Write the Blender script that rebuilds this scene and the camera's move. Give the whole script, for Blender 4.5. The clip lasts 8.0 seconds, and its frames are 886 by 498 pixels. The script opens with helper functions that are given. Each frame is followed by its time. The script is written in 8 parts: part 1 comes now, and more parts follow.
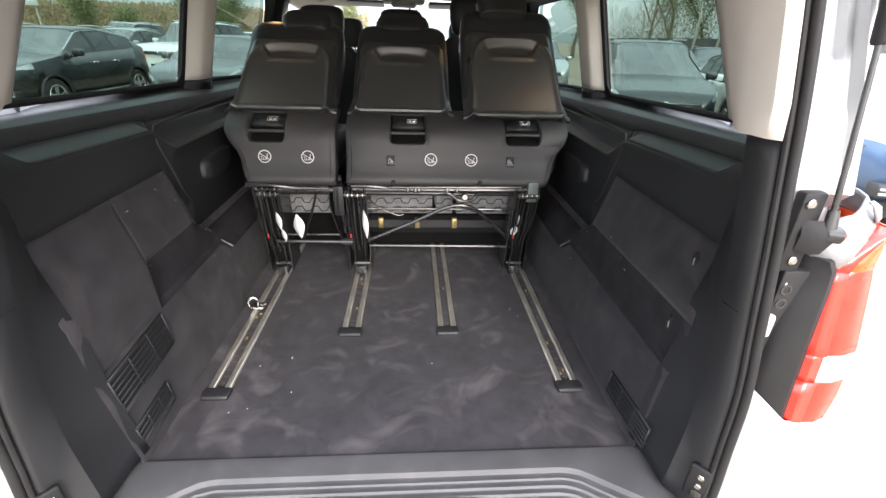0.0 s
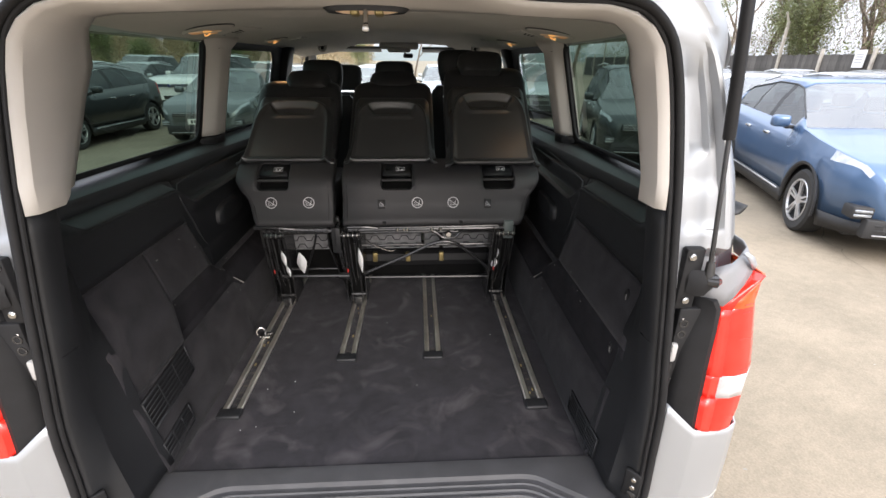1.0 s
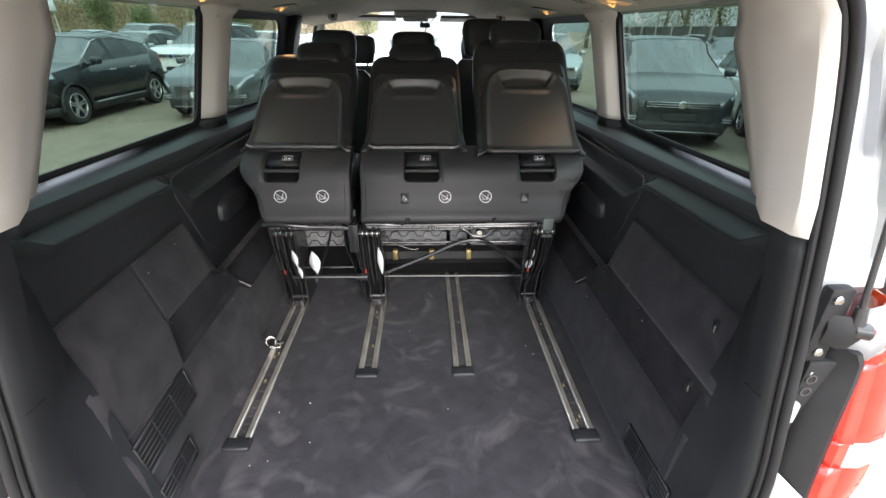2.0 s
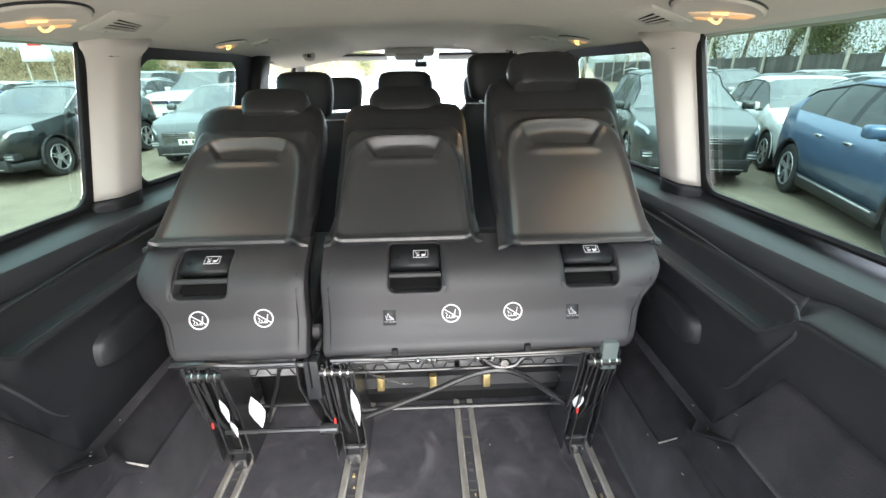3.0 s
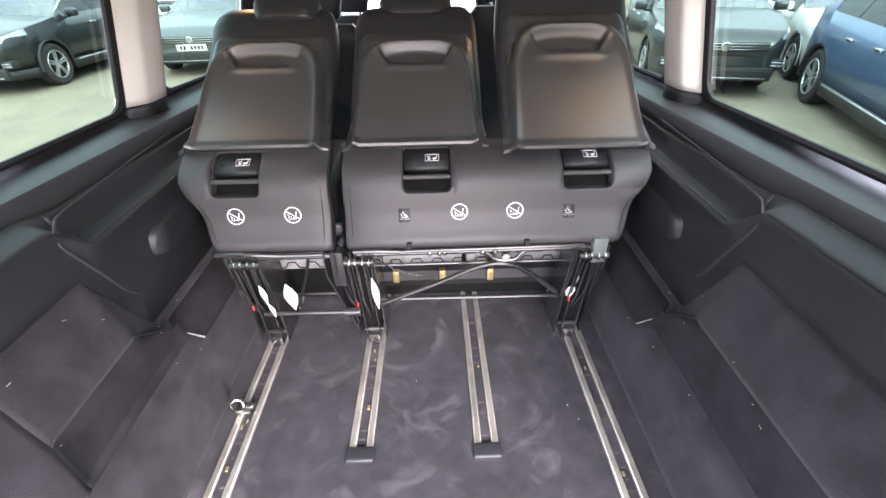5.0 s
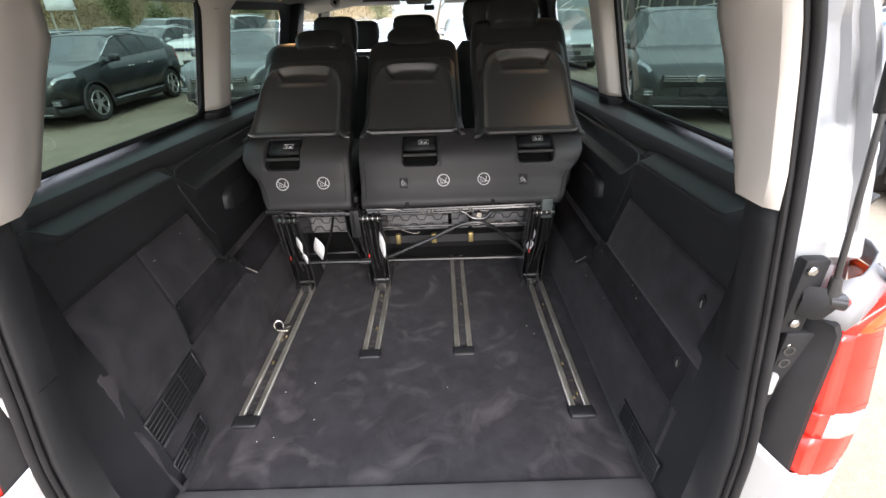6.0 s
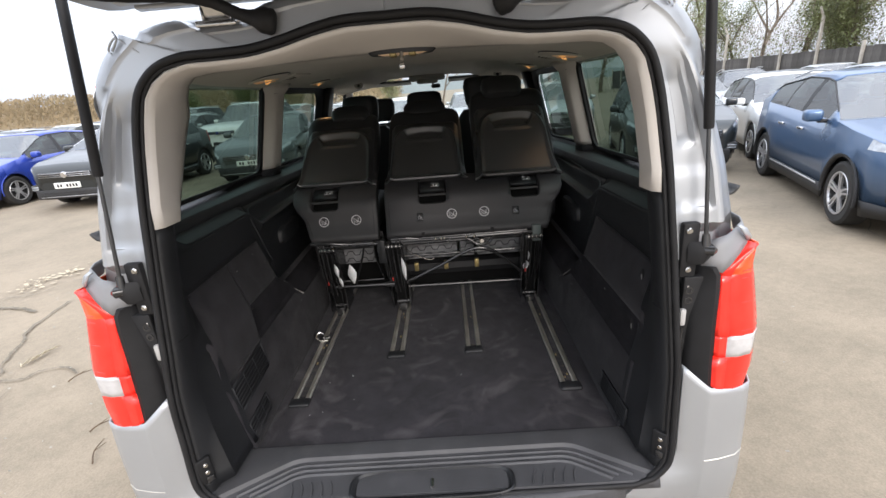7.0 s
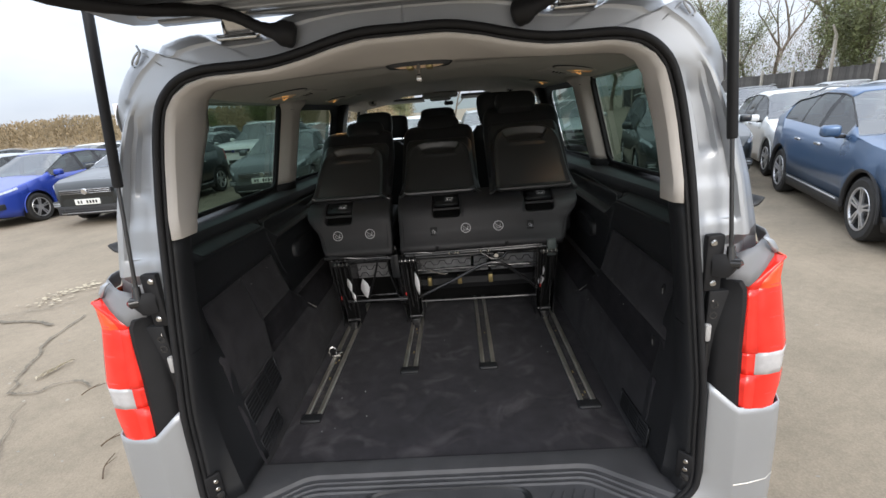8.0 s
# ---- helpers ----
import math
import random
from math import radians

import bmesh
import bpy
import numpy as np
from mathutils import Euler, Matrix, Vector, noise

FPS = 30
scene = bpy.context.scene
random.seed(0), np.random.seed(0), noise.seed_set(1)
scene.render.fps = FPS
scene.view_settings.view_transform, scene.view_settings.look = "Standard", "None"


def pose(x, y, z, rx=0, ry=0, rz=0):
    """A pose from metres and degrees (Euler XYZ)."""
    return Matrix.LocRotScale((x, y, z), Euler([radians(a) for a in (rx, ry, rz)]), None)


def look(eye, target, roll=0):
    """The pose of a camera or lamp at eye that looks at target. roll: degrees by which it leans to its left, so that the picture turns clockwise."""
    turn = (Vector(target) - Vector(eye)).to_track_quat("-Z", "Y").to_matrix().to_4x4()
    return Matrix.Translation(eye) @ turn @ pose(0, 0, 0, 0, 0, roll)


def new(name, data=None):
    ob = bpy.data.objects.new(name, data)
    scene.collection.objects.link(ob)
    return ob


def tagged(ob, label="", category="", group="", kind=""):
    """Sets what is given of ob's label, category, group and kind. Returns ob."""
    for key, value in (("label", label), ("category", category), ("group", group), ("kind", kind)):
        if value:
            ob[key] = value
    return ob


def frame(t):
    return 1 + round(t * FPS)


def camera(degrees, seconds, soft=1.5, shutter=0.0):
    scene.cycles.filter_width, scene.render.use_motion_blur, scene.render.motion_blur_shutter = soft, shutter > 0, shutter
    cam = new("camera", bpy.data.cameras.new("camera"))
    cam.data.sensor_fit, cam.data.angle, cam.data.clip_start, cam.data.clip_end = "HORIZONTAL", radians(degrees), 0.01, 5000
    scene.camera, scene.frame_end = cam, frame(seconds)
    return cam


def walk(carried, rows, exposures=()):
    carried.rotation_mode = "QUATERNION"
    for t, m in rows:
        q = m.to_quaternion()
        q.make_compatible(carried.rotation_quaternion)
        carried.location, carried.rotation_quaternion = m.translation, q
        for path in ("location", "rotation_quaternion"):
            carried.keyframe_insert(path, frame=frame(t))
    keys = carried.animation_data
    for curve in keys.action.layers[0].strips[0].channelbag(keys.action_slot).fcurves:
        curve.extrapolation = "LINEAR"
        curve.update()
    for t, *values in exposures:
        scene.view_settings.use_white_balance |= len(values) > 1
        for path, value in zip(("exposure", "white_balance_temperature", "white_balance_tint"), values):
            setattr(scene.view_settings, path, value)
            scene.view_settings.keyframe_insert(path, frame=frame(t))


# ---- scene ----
cam = camera(90.0, 8.0)
PATH = [
    (0, (0.045, -0.651, 1.541), (0.185, 1.15, 0.682), 1.9),
    (0.5, (0.096, -0.762, 1.616), (0.226, 1.063, 0.808), 1.0),
    (1, (0.127, -0.833, 1.701), (0.236, 1.003, 0.915), 0.5),
    (1.2, (0.135, -0.828, 1.732), (0.226, 1.008, 0.944), 0.4),
    (2.3, (0.017, -0.395, 1.698), (0.096, 1.374, 0.767), 0.7),
    (2.5, (0.046, -0.26, 1.701), (0.104, 1.502, 0.757), 0.1),
    (3, (0.065, 0.114, 1.697), (0.134, 1.965, 0.944), -0.9),
    (3.5, (0.054, 0.282, 1.732), (0.167, 2.223, 1.265), -2.1),
    (4, (0.067, 0.309, 1.735), (0.181, 2.251, 1.273), -1.9),
    (4.5, (0.08, 0.222, 1.709), (0.119, 2.048, 0.895), -2.2),
    (5, (0.054, -0.023, 1.718), (0.079, 1.655, 0.63), -1.2),
    (5.2, (0.038, -0.148, 1.714), (0.071, 1.502, 0.585), -0.4),
    (6.3, (0.138, -0.752, 1.697), (0.113, 1.062, 0.855), -2.8),
    (6.5, (0.124, -0.857, 1.688), (0.101, 0.984, 0.906), -3.5),
    (7, (0.125, -1.064, 1.695), (0.072, 0.817, 1.018), -4.7),
    (7.5, (0.181, -1.077, 1.704), (0.091, 0.826, 1.097), -5.0),
    (8, (0.108, -1.052, 1.677), (0.012, 0.853, 1.077), -4.9),
]
EXPOSURES = [(0, 3.12, 6400, 13), (0.5, 2.58, 6460, 14), (1, 2.06, 6420, 13), (1.2, 1.9, 6400, 12), (2.3, 3.4, 5980, 10), (2.5, 3.62, 5900, 11), (3, 4.14, 6040, 9), (3.5, 4.12, 6180, 14), (4, 3.98, 6000, 19), (4.5, 3.84, 5870, 19), (5, 4.35, 6120, 20), (5.2, 4.2, 6120, 19), (6.3, 2.4, 6380, 13), (6.5, 2.35, 6450, 14), (7, 1.64, 6320, 12), (7.5, 1.39, 6230, 11), (8, 1.29, 6200, 10)]
walk(cam, [(t, look(eye, target, roll)) for t, eye, target, roll in PATH], EXPOSURES)

# ---- daylight ----
world = bpy.data.worlds.new("overcast_sky")
scene.world = world
world.use_nodes = True
wn, wl = world.node_tree.nodes, world.node_tree.links
sky = wn.new("ShaderNodeTexSky")
sky.sky_type, sky.sun_disc = "NISHITA", False
sky.sun_elevation, sky.sun_rotation = radians(32), radians(165)
sky.air_density, sky.dust_density, sky.ozone_density = 1.0, 6.0, 1.0
veil = wn.new("ShaderNodeMix")
veil.data_type = "RGBA"
veil.inputs[0].default_value = 0.8
wl.new(sky.outputs[0], veil.inputs[6])
# cloud cover: pale grey with soft lighter and darker banks
tc = wn.new("ShaderNodeTexCoord")
mp = wn.new("ShaderNodeMapping")
mp.inputs["Scale"].default_value = (1.0, 1.0, 3.5)
cn = wn.new("ShaderNodeTexNoise")
cn.inputs["Scale"].default_value, cn.inputs["Detail"].default_value = 2.2, 6
cr = wn.new("ShaderNodeValToRGB")
cr.color_ramp.elements[0].position, cr.color_ramp.elements[0].color = 0.3, (6.8, 7.3, 8.2, 1)
cr.color_ramp.elements[1].position, cr.color_ramp.elements[1].color = 0.75, (10.3, 10.6, 10.9, 1)
wl.new(tc.outputs["Generated"], mp.inputs[0])
wl.new(mp.outputs[0], cn.inputs["Vector"])
wl.new(cn.outputs[0], cr.inputs[0])
# an overcast sky is about three times brighter overhead than at the horizon
sep = wn.new("ShaderNodeSeparateXYZ")
grad = wn.new("ShaderNodeMapRange")
grad.inputs["To Min"].default_value, grad.inputs["To Max"].default_value = 0.44, 1.45
wl.new(tc.outputs["Generated"], sep.inputs[0])
wl.new(sep.outputs[2], grad.inputs["Value"])
mul = wn.new("ShaderNodeMix")
mul.data_type, mul.blend_type = "RGBA", "MULTIPLY"
mul.inputs[0].default_value = 1.0
wl.new(cr.outputs[0], mul.inputs[6])
wl.new(grad.outputs[0], mul.inputs[7])
wl.new(mul.outputs[2], veil.inputs[7])
wl.new(veil.outputs[2], wn["Background"].inputs[0])
wn["Background"].inputs[1].default_value = 0.1

sun = new("sun", bpy.data.lights.new("sun", "SUN"))
sun.data.energy, sun.data.angle, sun.data.color = 0.5, radians(26), (1.0, 0.96, 0.9)
sun.matrix_world = look((0, 0, 20), (0 - math.sin(radians(165)) * 20, 0 - math.cos(radians(165)) * 20, 20 - 20 * math.tan(radians(32))))


# ---- materials ----
def mat(name, colour, rough=0.5, metal=0.0, vary=0.15, scale=8.0, bump=0.0, bump_scale=200.0, stain=0.0, stain_colour=(0.3, 0.28, 0.25), spec=0.5, coat=0.0, sheen=0.0, per_object=0.0):
    """A surface with two scales of variation, optional stains and fine relief."""
    m = bpy.data.materials.new(name)
    m.use_nodes = True
    n, l = m.node_tree.nodes, m.node_tree.links
    b = n["Principled BSDF"]
    b.inputs["Roughness"].default_value, b.inputs["Metallic"].default_value = rough, metal
    b.inputs["Specular IOR Level"].default_value = spec
    b.inputs["Coat Weight"].default_value = coat
    b.inputs["Sheen Weight"].default_value = sheen
    pos = n.new("ShaderNodeTexCoord")
    big = n.new("ShaderNodeTexNoise")
    big.inputs["Scale"].default_value, big.inputs["Detail"].default_value = scale, 5
    l.new(pos.outputs["Object"], big.inputs["Vector"])
    lo, hi = [tuple(min(1, c * k) for c in colour) + (1,) for k in (1 - vary, 1 + vary)]
    ramp = n.new("ShaderNodeValToRGB")
    ramp.color_ramp.elements[0].position, ramp.color_ramp.elements[0].color = 0.3, lo
    ramp.color_ramp.elements[1].position, ramp.color_ramp.elements[1].color = 0.7, hi
    l.new(big.outputs[0], ramp.inputs[0])
    out = ramp.outputs[0]
    fine = n.new("ShaderNodeTexNoise")
    fine.inputs["Scale"].default_value, fine.inputs["Detail"].default_value = bump_scale, 3
    l.new(pos.outputs["Object"], fine.inputs["Vector"])
    if stain:
        spot = n.new("ShaderNodeTexNoise")
        spot.inputs["Scale"].default_value, spot.inputs["Detail"].default_value = scale * 0.35, 8
        spot.inputs["Distortion"].default_value = 1.5
        l.new(pos.outputs["Object"], spot.inputs["Vector"])
        sr = n.new("ShaderNodeMapRange")
        sr.inputs["From Min"].default_value, sr.inputs["From Max"].default_value = 0.52, 0.72
        sr.inputs["To Max"].default_value = stain
        l.new(spot.outputs[0], sr.inputs["Value"])
        mx = n.new("ShaderNodeMix")
        mx.data_type = "RGBA"
        mx.inputs[7].default_value = (*stain_colour, 1)
        l.new(sr.outputs[0], mx.inputs[0])
        l.new(out, mx.inputs[6])
        out = mx.outputs[2]
    if per_object:
        info = n.new("ShaderNodeObjectInfo")
        hv = n.new("ShaderNodeHueSaturation")
        pr = n.new("ShaderNodeMapRange")
        pr.inputs["To Min"].default_value, pr.inputs["To Max"].default_value = 1 - per_object, 1 + per_object
        l.new(info.outputs["Random"], pr.inputs["Value"])
        l.new(pr.outputs[0], hv.inputs["Value"])
        l.new(out, hv.inputs["Color"])
        out = hv.outputs[0]
    l.new(out, b.inputs["Base Color"])
    rr = n.new("ShaderNodeMapRange")
    rr.inputs["To Min"].default_value, rr.inputs["To Max"].default_value = max(0.02, rough - 0.08), min(1, rough + 0.08)
    l.new(big.outputs[0], rr.inputs["Value"])
    l.new(rr.outputs[0], b.inputs["Roughness"])
    if bump:
        bp = n.new("ShaderNodeBump")
        bp.inputs["Strength"].default_value, bp.inputs["Distance"].default_value = bump, 0.002
        l.new(fine.outputs[0], bp.inputs["Height"])
        l.new(bp.outputs[0], b.inputs["Normal"])
    return m


def glass_mat(name, tint, gloss=0.04):
    """A thin pane: tinted see-through with a clear reflection that grows at grazing angles."""
    m = bpy.data.materials.new(name)
    m.use_nodes = True
    n, l = m.node_tree.nodes, m.node_tree.links
    n.remove(n["Principled BSDF"])
    tr, gl, mx, fr, pw, ad = (n.new(k) for k in ("ShaderNodeBsdfTransparent", "ShaderNodeBsdfGlossy", "ShaderNodeMixShader", "ShaderNodeLayerWeight", "ShaderNodeMath", "ShaderNodeMath"))
    tr.inputs[0].default_value = (*tint, 1)
    gl.inputs["Roughness"].default_value = 0.02
    fr.inputs["Blend"].default_value = 0.5
    pw.operation, pw.inputs[1].default_value = "POWER", 4.0
    ad.operation, ad.inputs[1].default_value, ad.inputs[2].default_value = "MULTIPLY_ADD", 0.5, gloss
    l.new(fr.outputs["Facing"], pw.inputs[0])
    l.new(pw.outputs[0], ad.inputs[0])
    l.new(ad.outputs[0], mx.inputs[0])
    l.new(tr.outputs[0], mx.inputs[1])
    l.new(gl.outputs[0], mx.inputs[2])
    l.new(mx.outputs[0], n["Material Output"].inputs[0])
    return m


def ground_mat(name, light, dark):
    """Old asphalt: broad stains, hand-sized mottling, fine aggregate and a gritty relief."""
    m = bpy.data.materials.new(name)
    m.use_nodes = True
    n, l = m.node_tree.nodes, m.node_tree.links
    b = n["Principled BSDF"]
    b.inputs["Roughness"].default_value, b.inputs["Specular IOR Level"].default_value = 0.92, 0.25
    pos = n.new("ShaderNodeTexCoord")
    total = None
    heights = []
    for scale, detail, weight in ((0.22, 4, 0.30), (1.7, 6, 0.34), (14.0, 4, 0.20), (120.0, 2, 0.34)):
        t = n.new("ShaderNodeTexNoise")
        t.inputs["Scale"].default_value, t.inputs["Detail"].default_value = scale, detail
        l.new(pos.outputs["Object"], t.inputs["Vector"])
        k = n.new("ShaderNodeMath")
        k.operation, k.inputs[1].default_value = "MULTIPLY_ADD", weight
        l.new(t.outputs[0], k.inputs[0])
        if total is None:
            k.inputs[2].default_value = -0.09
        else:
            l.new(total, k.inputs[2])
        total = k.outputs[0]
        heights.append(t.outputs[0])
    ramp = n.new("ShaderNodeValToRGB")
    ramp.color_ramp.elements[0].position, ramp.color_ramp.elements[0].color = 0.36, (*dark, 1)
    ramp.color_ramp.elements[1].position, ramp.color_ramp.elements[1].color = 0.62, (*light, 1)
    l.new(total, ramp.inputs[0])
    l.new(ramp.outputs[0], b.inputs["Base Color"])
    bp = n.new("ShaderNodeBump")
    bp.inputs["Strength"].default_value, bp.inputs["Distance"].default_value = 0.6, 0.004
    l.new(heights[3], bp.inputs["Height"])
    l.new(bp.outputs[0], b.inputs["Normal"])
    return m


def glow_mat(name, colour, strength):
    m = bpy.data.materials.new(name)
    m.use_nodes = True
    b = m.node_tree.nodes["Principled BSDF"]
    b.inputs["Base Color"].default_value = (*colour, 1)
    b.inputs["Emission Color"].default_value = (*colour, 1)
    b.inputs["Emission Strength"].default_value = strength
    return m


M_CARPET = mat("black_carpet", (0.0254, 0.0237, 0.0284), 0.95, vary=0.3, scale=16, bump=0.9, bump_scale=450, stain=0.62, stain_colour=(0.088, 0.081, 0.088), spec=0.2, sheen=0.08)
M_SIDE = mat("carpeted_side", (0.0212, 0.0202, 0.0232), 0.92, vary=0.35, scale=12, bump=0.8, bump_scale=420, stain=0.7, stain_colour=(0.043, 0.0395, 0.0435), spec=0.2, sheen=0.06)
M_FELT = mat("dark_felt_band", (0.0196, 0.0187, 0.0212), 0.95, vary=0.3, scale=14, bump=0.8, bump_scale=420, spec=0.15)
M_TRIM = mat("black_grained_plastic", (0.0168, 0.0176, 0.0196), 0.44, vary=0.15, scale=6, bump=0.35, bump_scale=700, spec=0.42)
M_LEDGE = mat("satin_black_plastic", (0.0198, 0.0211, 0.0232), 0.54, vary=0.15, scale=6, bump=0.3, bump_scale=700, spec=0.62)
M_MATTE = mat("matte_black", (0.006, 0.006, 0.006), 0.9, vary=0.2, spec=0.1)
M_SILL = mat("grey_scuffed_plastic", (0.0550, 0.0550, 0.0593), 0.5, vary=0.15, scale=9, bump=0.4, bump_scale=600, stain=0.3, stain_colour=(0.12, 0.117, 0.113))
M_SHELL = mat("dark_seat_shell", (0.0375, 0.0378, 0.0395), 0.30, vary=0.14, scale=5, bump=0.3, bump_scale=800, spec=0.85)
M_PANEL = mat("grey_seat_plastic", (0.0268, 0.0258, 0.0282), 0.52, vary=0.1, scale=5, bump=0.35, bump_scale=700, stain=0.15, stain_colour=(0.07, 0.07, 0.07))
M_LEATHER = mat("black_leather", (0.0245, 0.0248, 0.027), 0.42, vary=0.12, scale=6, bump=0.6, bump_scale=260, spec=0.45)
M_BEIGE = mat("warm_grey_pillar_plastic", (0.560, 0.530, 0.495), 0.72, vary=0.05, scale=4, bump=0.25, bump_scale=500, spec=0.25, stain=0.15, stain_colour=(0.4, 0.37, 0.33))
M_ROOFLINING = mat("warm_grey_roof_fabric", (0.54, 0.508, 0.462), 0.95, vary=0.06, scale=3, bump=0.5, bump_scale=600, spec=0.2, sheen=0.1)
M_RUBBER = mat("black_rubber", (0.012, 0.012, 0.013), 0.6, vary=0.2, scale=20, bump=0.2, bump_scale=120, spec=0.28)
M_BLACKMETAL = mat("black_painted_steel", (0.022, 0.022, 0.023), 0.22, vary=0.2, scale=20, bump=0.1, bump_scale=80, stain=0.25, stain_colour=(0.06, 0.055, 0.05), spec=0.6)
M_STEEL = mat("bright_steel", (0.5, 0.49, 0.47), 0.25, metal=1.0, vary=0.2, scale=30, stain=0.4, stain_colour=(0.2, 0.18, 0.16))
M_RAIL = mat("brushed_aluminium", (0.60, 0.57, 0.51), 0.38, metal=0.85, vary=0.18, scale=14, bump=0.15, bump_scale=90, stain=0.3, stain_colour=(0.3, 0.27, 0.22))
M_RAILSLOT = mat("rail_channel", (0.035, 0.032, 0.028), 0.6, vary=0.4, scale=40, stain=0.35, stain_colour=(0.22, 0.17, 0.09))
M_BRASS = mat("gold_passivated_steel", (0.42, 0.33, 0.15), 0.4, metal=0.8, vary=0.2, scale=40)
M_FOAM = mat("grey_felt", (0.20, 0.20, 0.205), 0.9, vary=0.25, scale=40, bump=0.8, bump_scale=160)
M_SILVER = mat("silver_paint", (0.395, 0.41, 0.43), 0.46, metal=0.58, vary=0.04, scale=3, coat=0.6, stain=0.12, stain_colour=(0.42, 0.41, 0.38))
M_LAMPCAP = mat("satin_grey_plastic", (0.20, 0.20, 0.205), 0.5, vary=0.08, scale=9, bump=0.15, bump_scale=300)
M_WHITE = mat("white_print", (0.75, 0.75, 0.76), 0.6, vary=0.05)
M_LABEL = mat("label_print", (0.62, 0.62, 0.64), 0.6, vary=0.05)
M_GREYPRINT = mat("grey_print", (0.40, 0.40, 0.42), 0.6, vary=0.05)
M_REDLENS = mat("red_lens", (0.86, 0.028, 0.016), 0.2, vary=0.15, scale=22, coat=0.25, bump=0.12, bump_scale=60)
M_ORANGELENS = mat("orange_lens", (0.90, 0.085, 0.020), 0.2, vary=0.15, scale=22, coat=0.25, bump=0.12, bump_scale=60)
M_CLEARLENS = mat("clear_lens", (0.46, 0.45, 0.45), 0.15, vary=0.15, scale=30, coat=0.8, bump=0.4, bump_scale=90)
M_CHROME = mat("chrome", (0.7, 0.7, 0.71), 0.12, metal=1.0, vary=0.05)
M_PALE = mat("pale_grey_plastic", (0.40, 0.39, 0.38), 0.5, vary=0.05, scale=5, bump=0.15, bump_scale=500)
M_REDDOT = mat("red_marker", (0.6, 0.03, 0.02), 0.5, vary=0.1)
M_PADEDGE = mat("worn_edge", (0.22, 0.21, 0.2), 0.7, vary=0.3, scale=60)
M_GREYPLATE = mat("grey_green_cover", (0.10, 0.12, 0.115), 0.4, vary=0.1)
M_GLASS = glass_mat("tinted_side_glass", (0.158, 0.218, 0.186))
M_GLASS_CLEAR = glass_mat("clear_windscreen", (0.86, 0.9, 0.88))
M_LAMPGLOW = glow_mat("warm_lamp_bulb", (1.0, 0.52, 0.16), 0.14)
M_LAMPLENS = glow_mat("warm_lamp_lens", (0.9, 0.66, 0.44), 0.0055)
M_LAMPDISH = glow_mat("warm_lamp_dish", (1.0, 0.58, 0.26), 0.020)
M_ASPHALT = ground_mat("worn_asphalt", (0.290, 0.240, 0.178), (0.182, 0.154, 0.114))
M_CRACK = mat("asphalt_crack", (0.155, 0.133, 0.100), 0.95, vary=0.3, scale=10)
M_TWIG = mat("brown_twig", (0.10, 0.065, 0.04), 0.85, vary=0.3, scale=30)
M_STRAW = mat("dry_straw", (0.43, 0.37, 0.265), 0.8, vary=0.25, scale=20)
M_GRAVEL = mat("loose_grit", (0.28, 0.26, 0.22), 0.9, vary=0.3, scale=3)


# ---- building helpers ----
def part(name, bm, material, parent=None, label="", smooth=True, solid=0.0):
    """Links a bmesh as one mesh object, under a thing or a part where a parent is given."""
    me = bpy.data.meshes.new(name)
    bmesh.ops.recalc_face_normals(bm, faces=bm.faces)
    bm.to_mesh(me)
    bm.free()
    me.materials.append(material)
    if smooth:
        for p in me.polygons:
            p.use_smooth = True
        me.set_sharp_from_angle(angle=radians(38))
    ob = new(name, me)
    if parent is not None:
        ob.parent = parent
    if label:
        ob["label"] = label
    if solid:
        s = ob.modifiers.new("thickness", "SOLIDIFY")
        s.thickness, s.offset = solid, 0
    return ob


def thing(name, label, category, group="", kind="", at=None):
    return tagged(place(new(name), at), label, category, group, kind)


def place(ob, m):
    if m is not None:
        ob.matrix_world = m
    return ob


def box(bm, lo, hi, bevel=0.0, seg=2, m=None):
    """A box between two corners, with rounded edges."""
    vs = bmesh.ops.create_cube(bm, size=1)["verts"]
    lo, hi = Vector(lo), Vector(hi)
    for v in vs:
        v.co = Vector([(lo[i] + hi[i]) / 2 + v.co[i] * (hi[i] - lo[i]) for i in range(3)])
    if bevel:
        edges = list({e for v in vs for e in v.link_edges})
        vs = list({v for f in bmesh.ops.bevel(bm, geom=edges, offset=bevel, segments=seg, profile=0.5, affect="EDGES")["faces"] for v in f.verts} | {v for v in vs if v.is_valid})
    if m is not None:
        bmesh.ops.transform(bm, matrix=m, verts=[v for v in vs if v.is_valid])
    return bm


def loft(bm, rings, closed=False, caps=False):
    """Skins rows of points; closed joins each row's end to its start."""
    rows = [[bm.verts.new(p) for p in r] for r in rings]
    n = len(rows[0])
    for a, b in zip(rows, rows[1:]):
        for i in range(n if closed else n - 1):
            j = (i + 1) % n
            try:
                bm.faces.new((a[i], a[j], b[j], b[i]))
            except ValueError:
                pass
    if caps:
        for r in (rows[0], rows[-1]):
            try:
                bm.faces.new(r)
            except ValueError:
                pass
    return bm


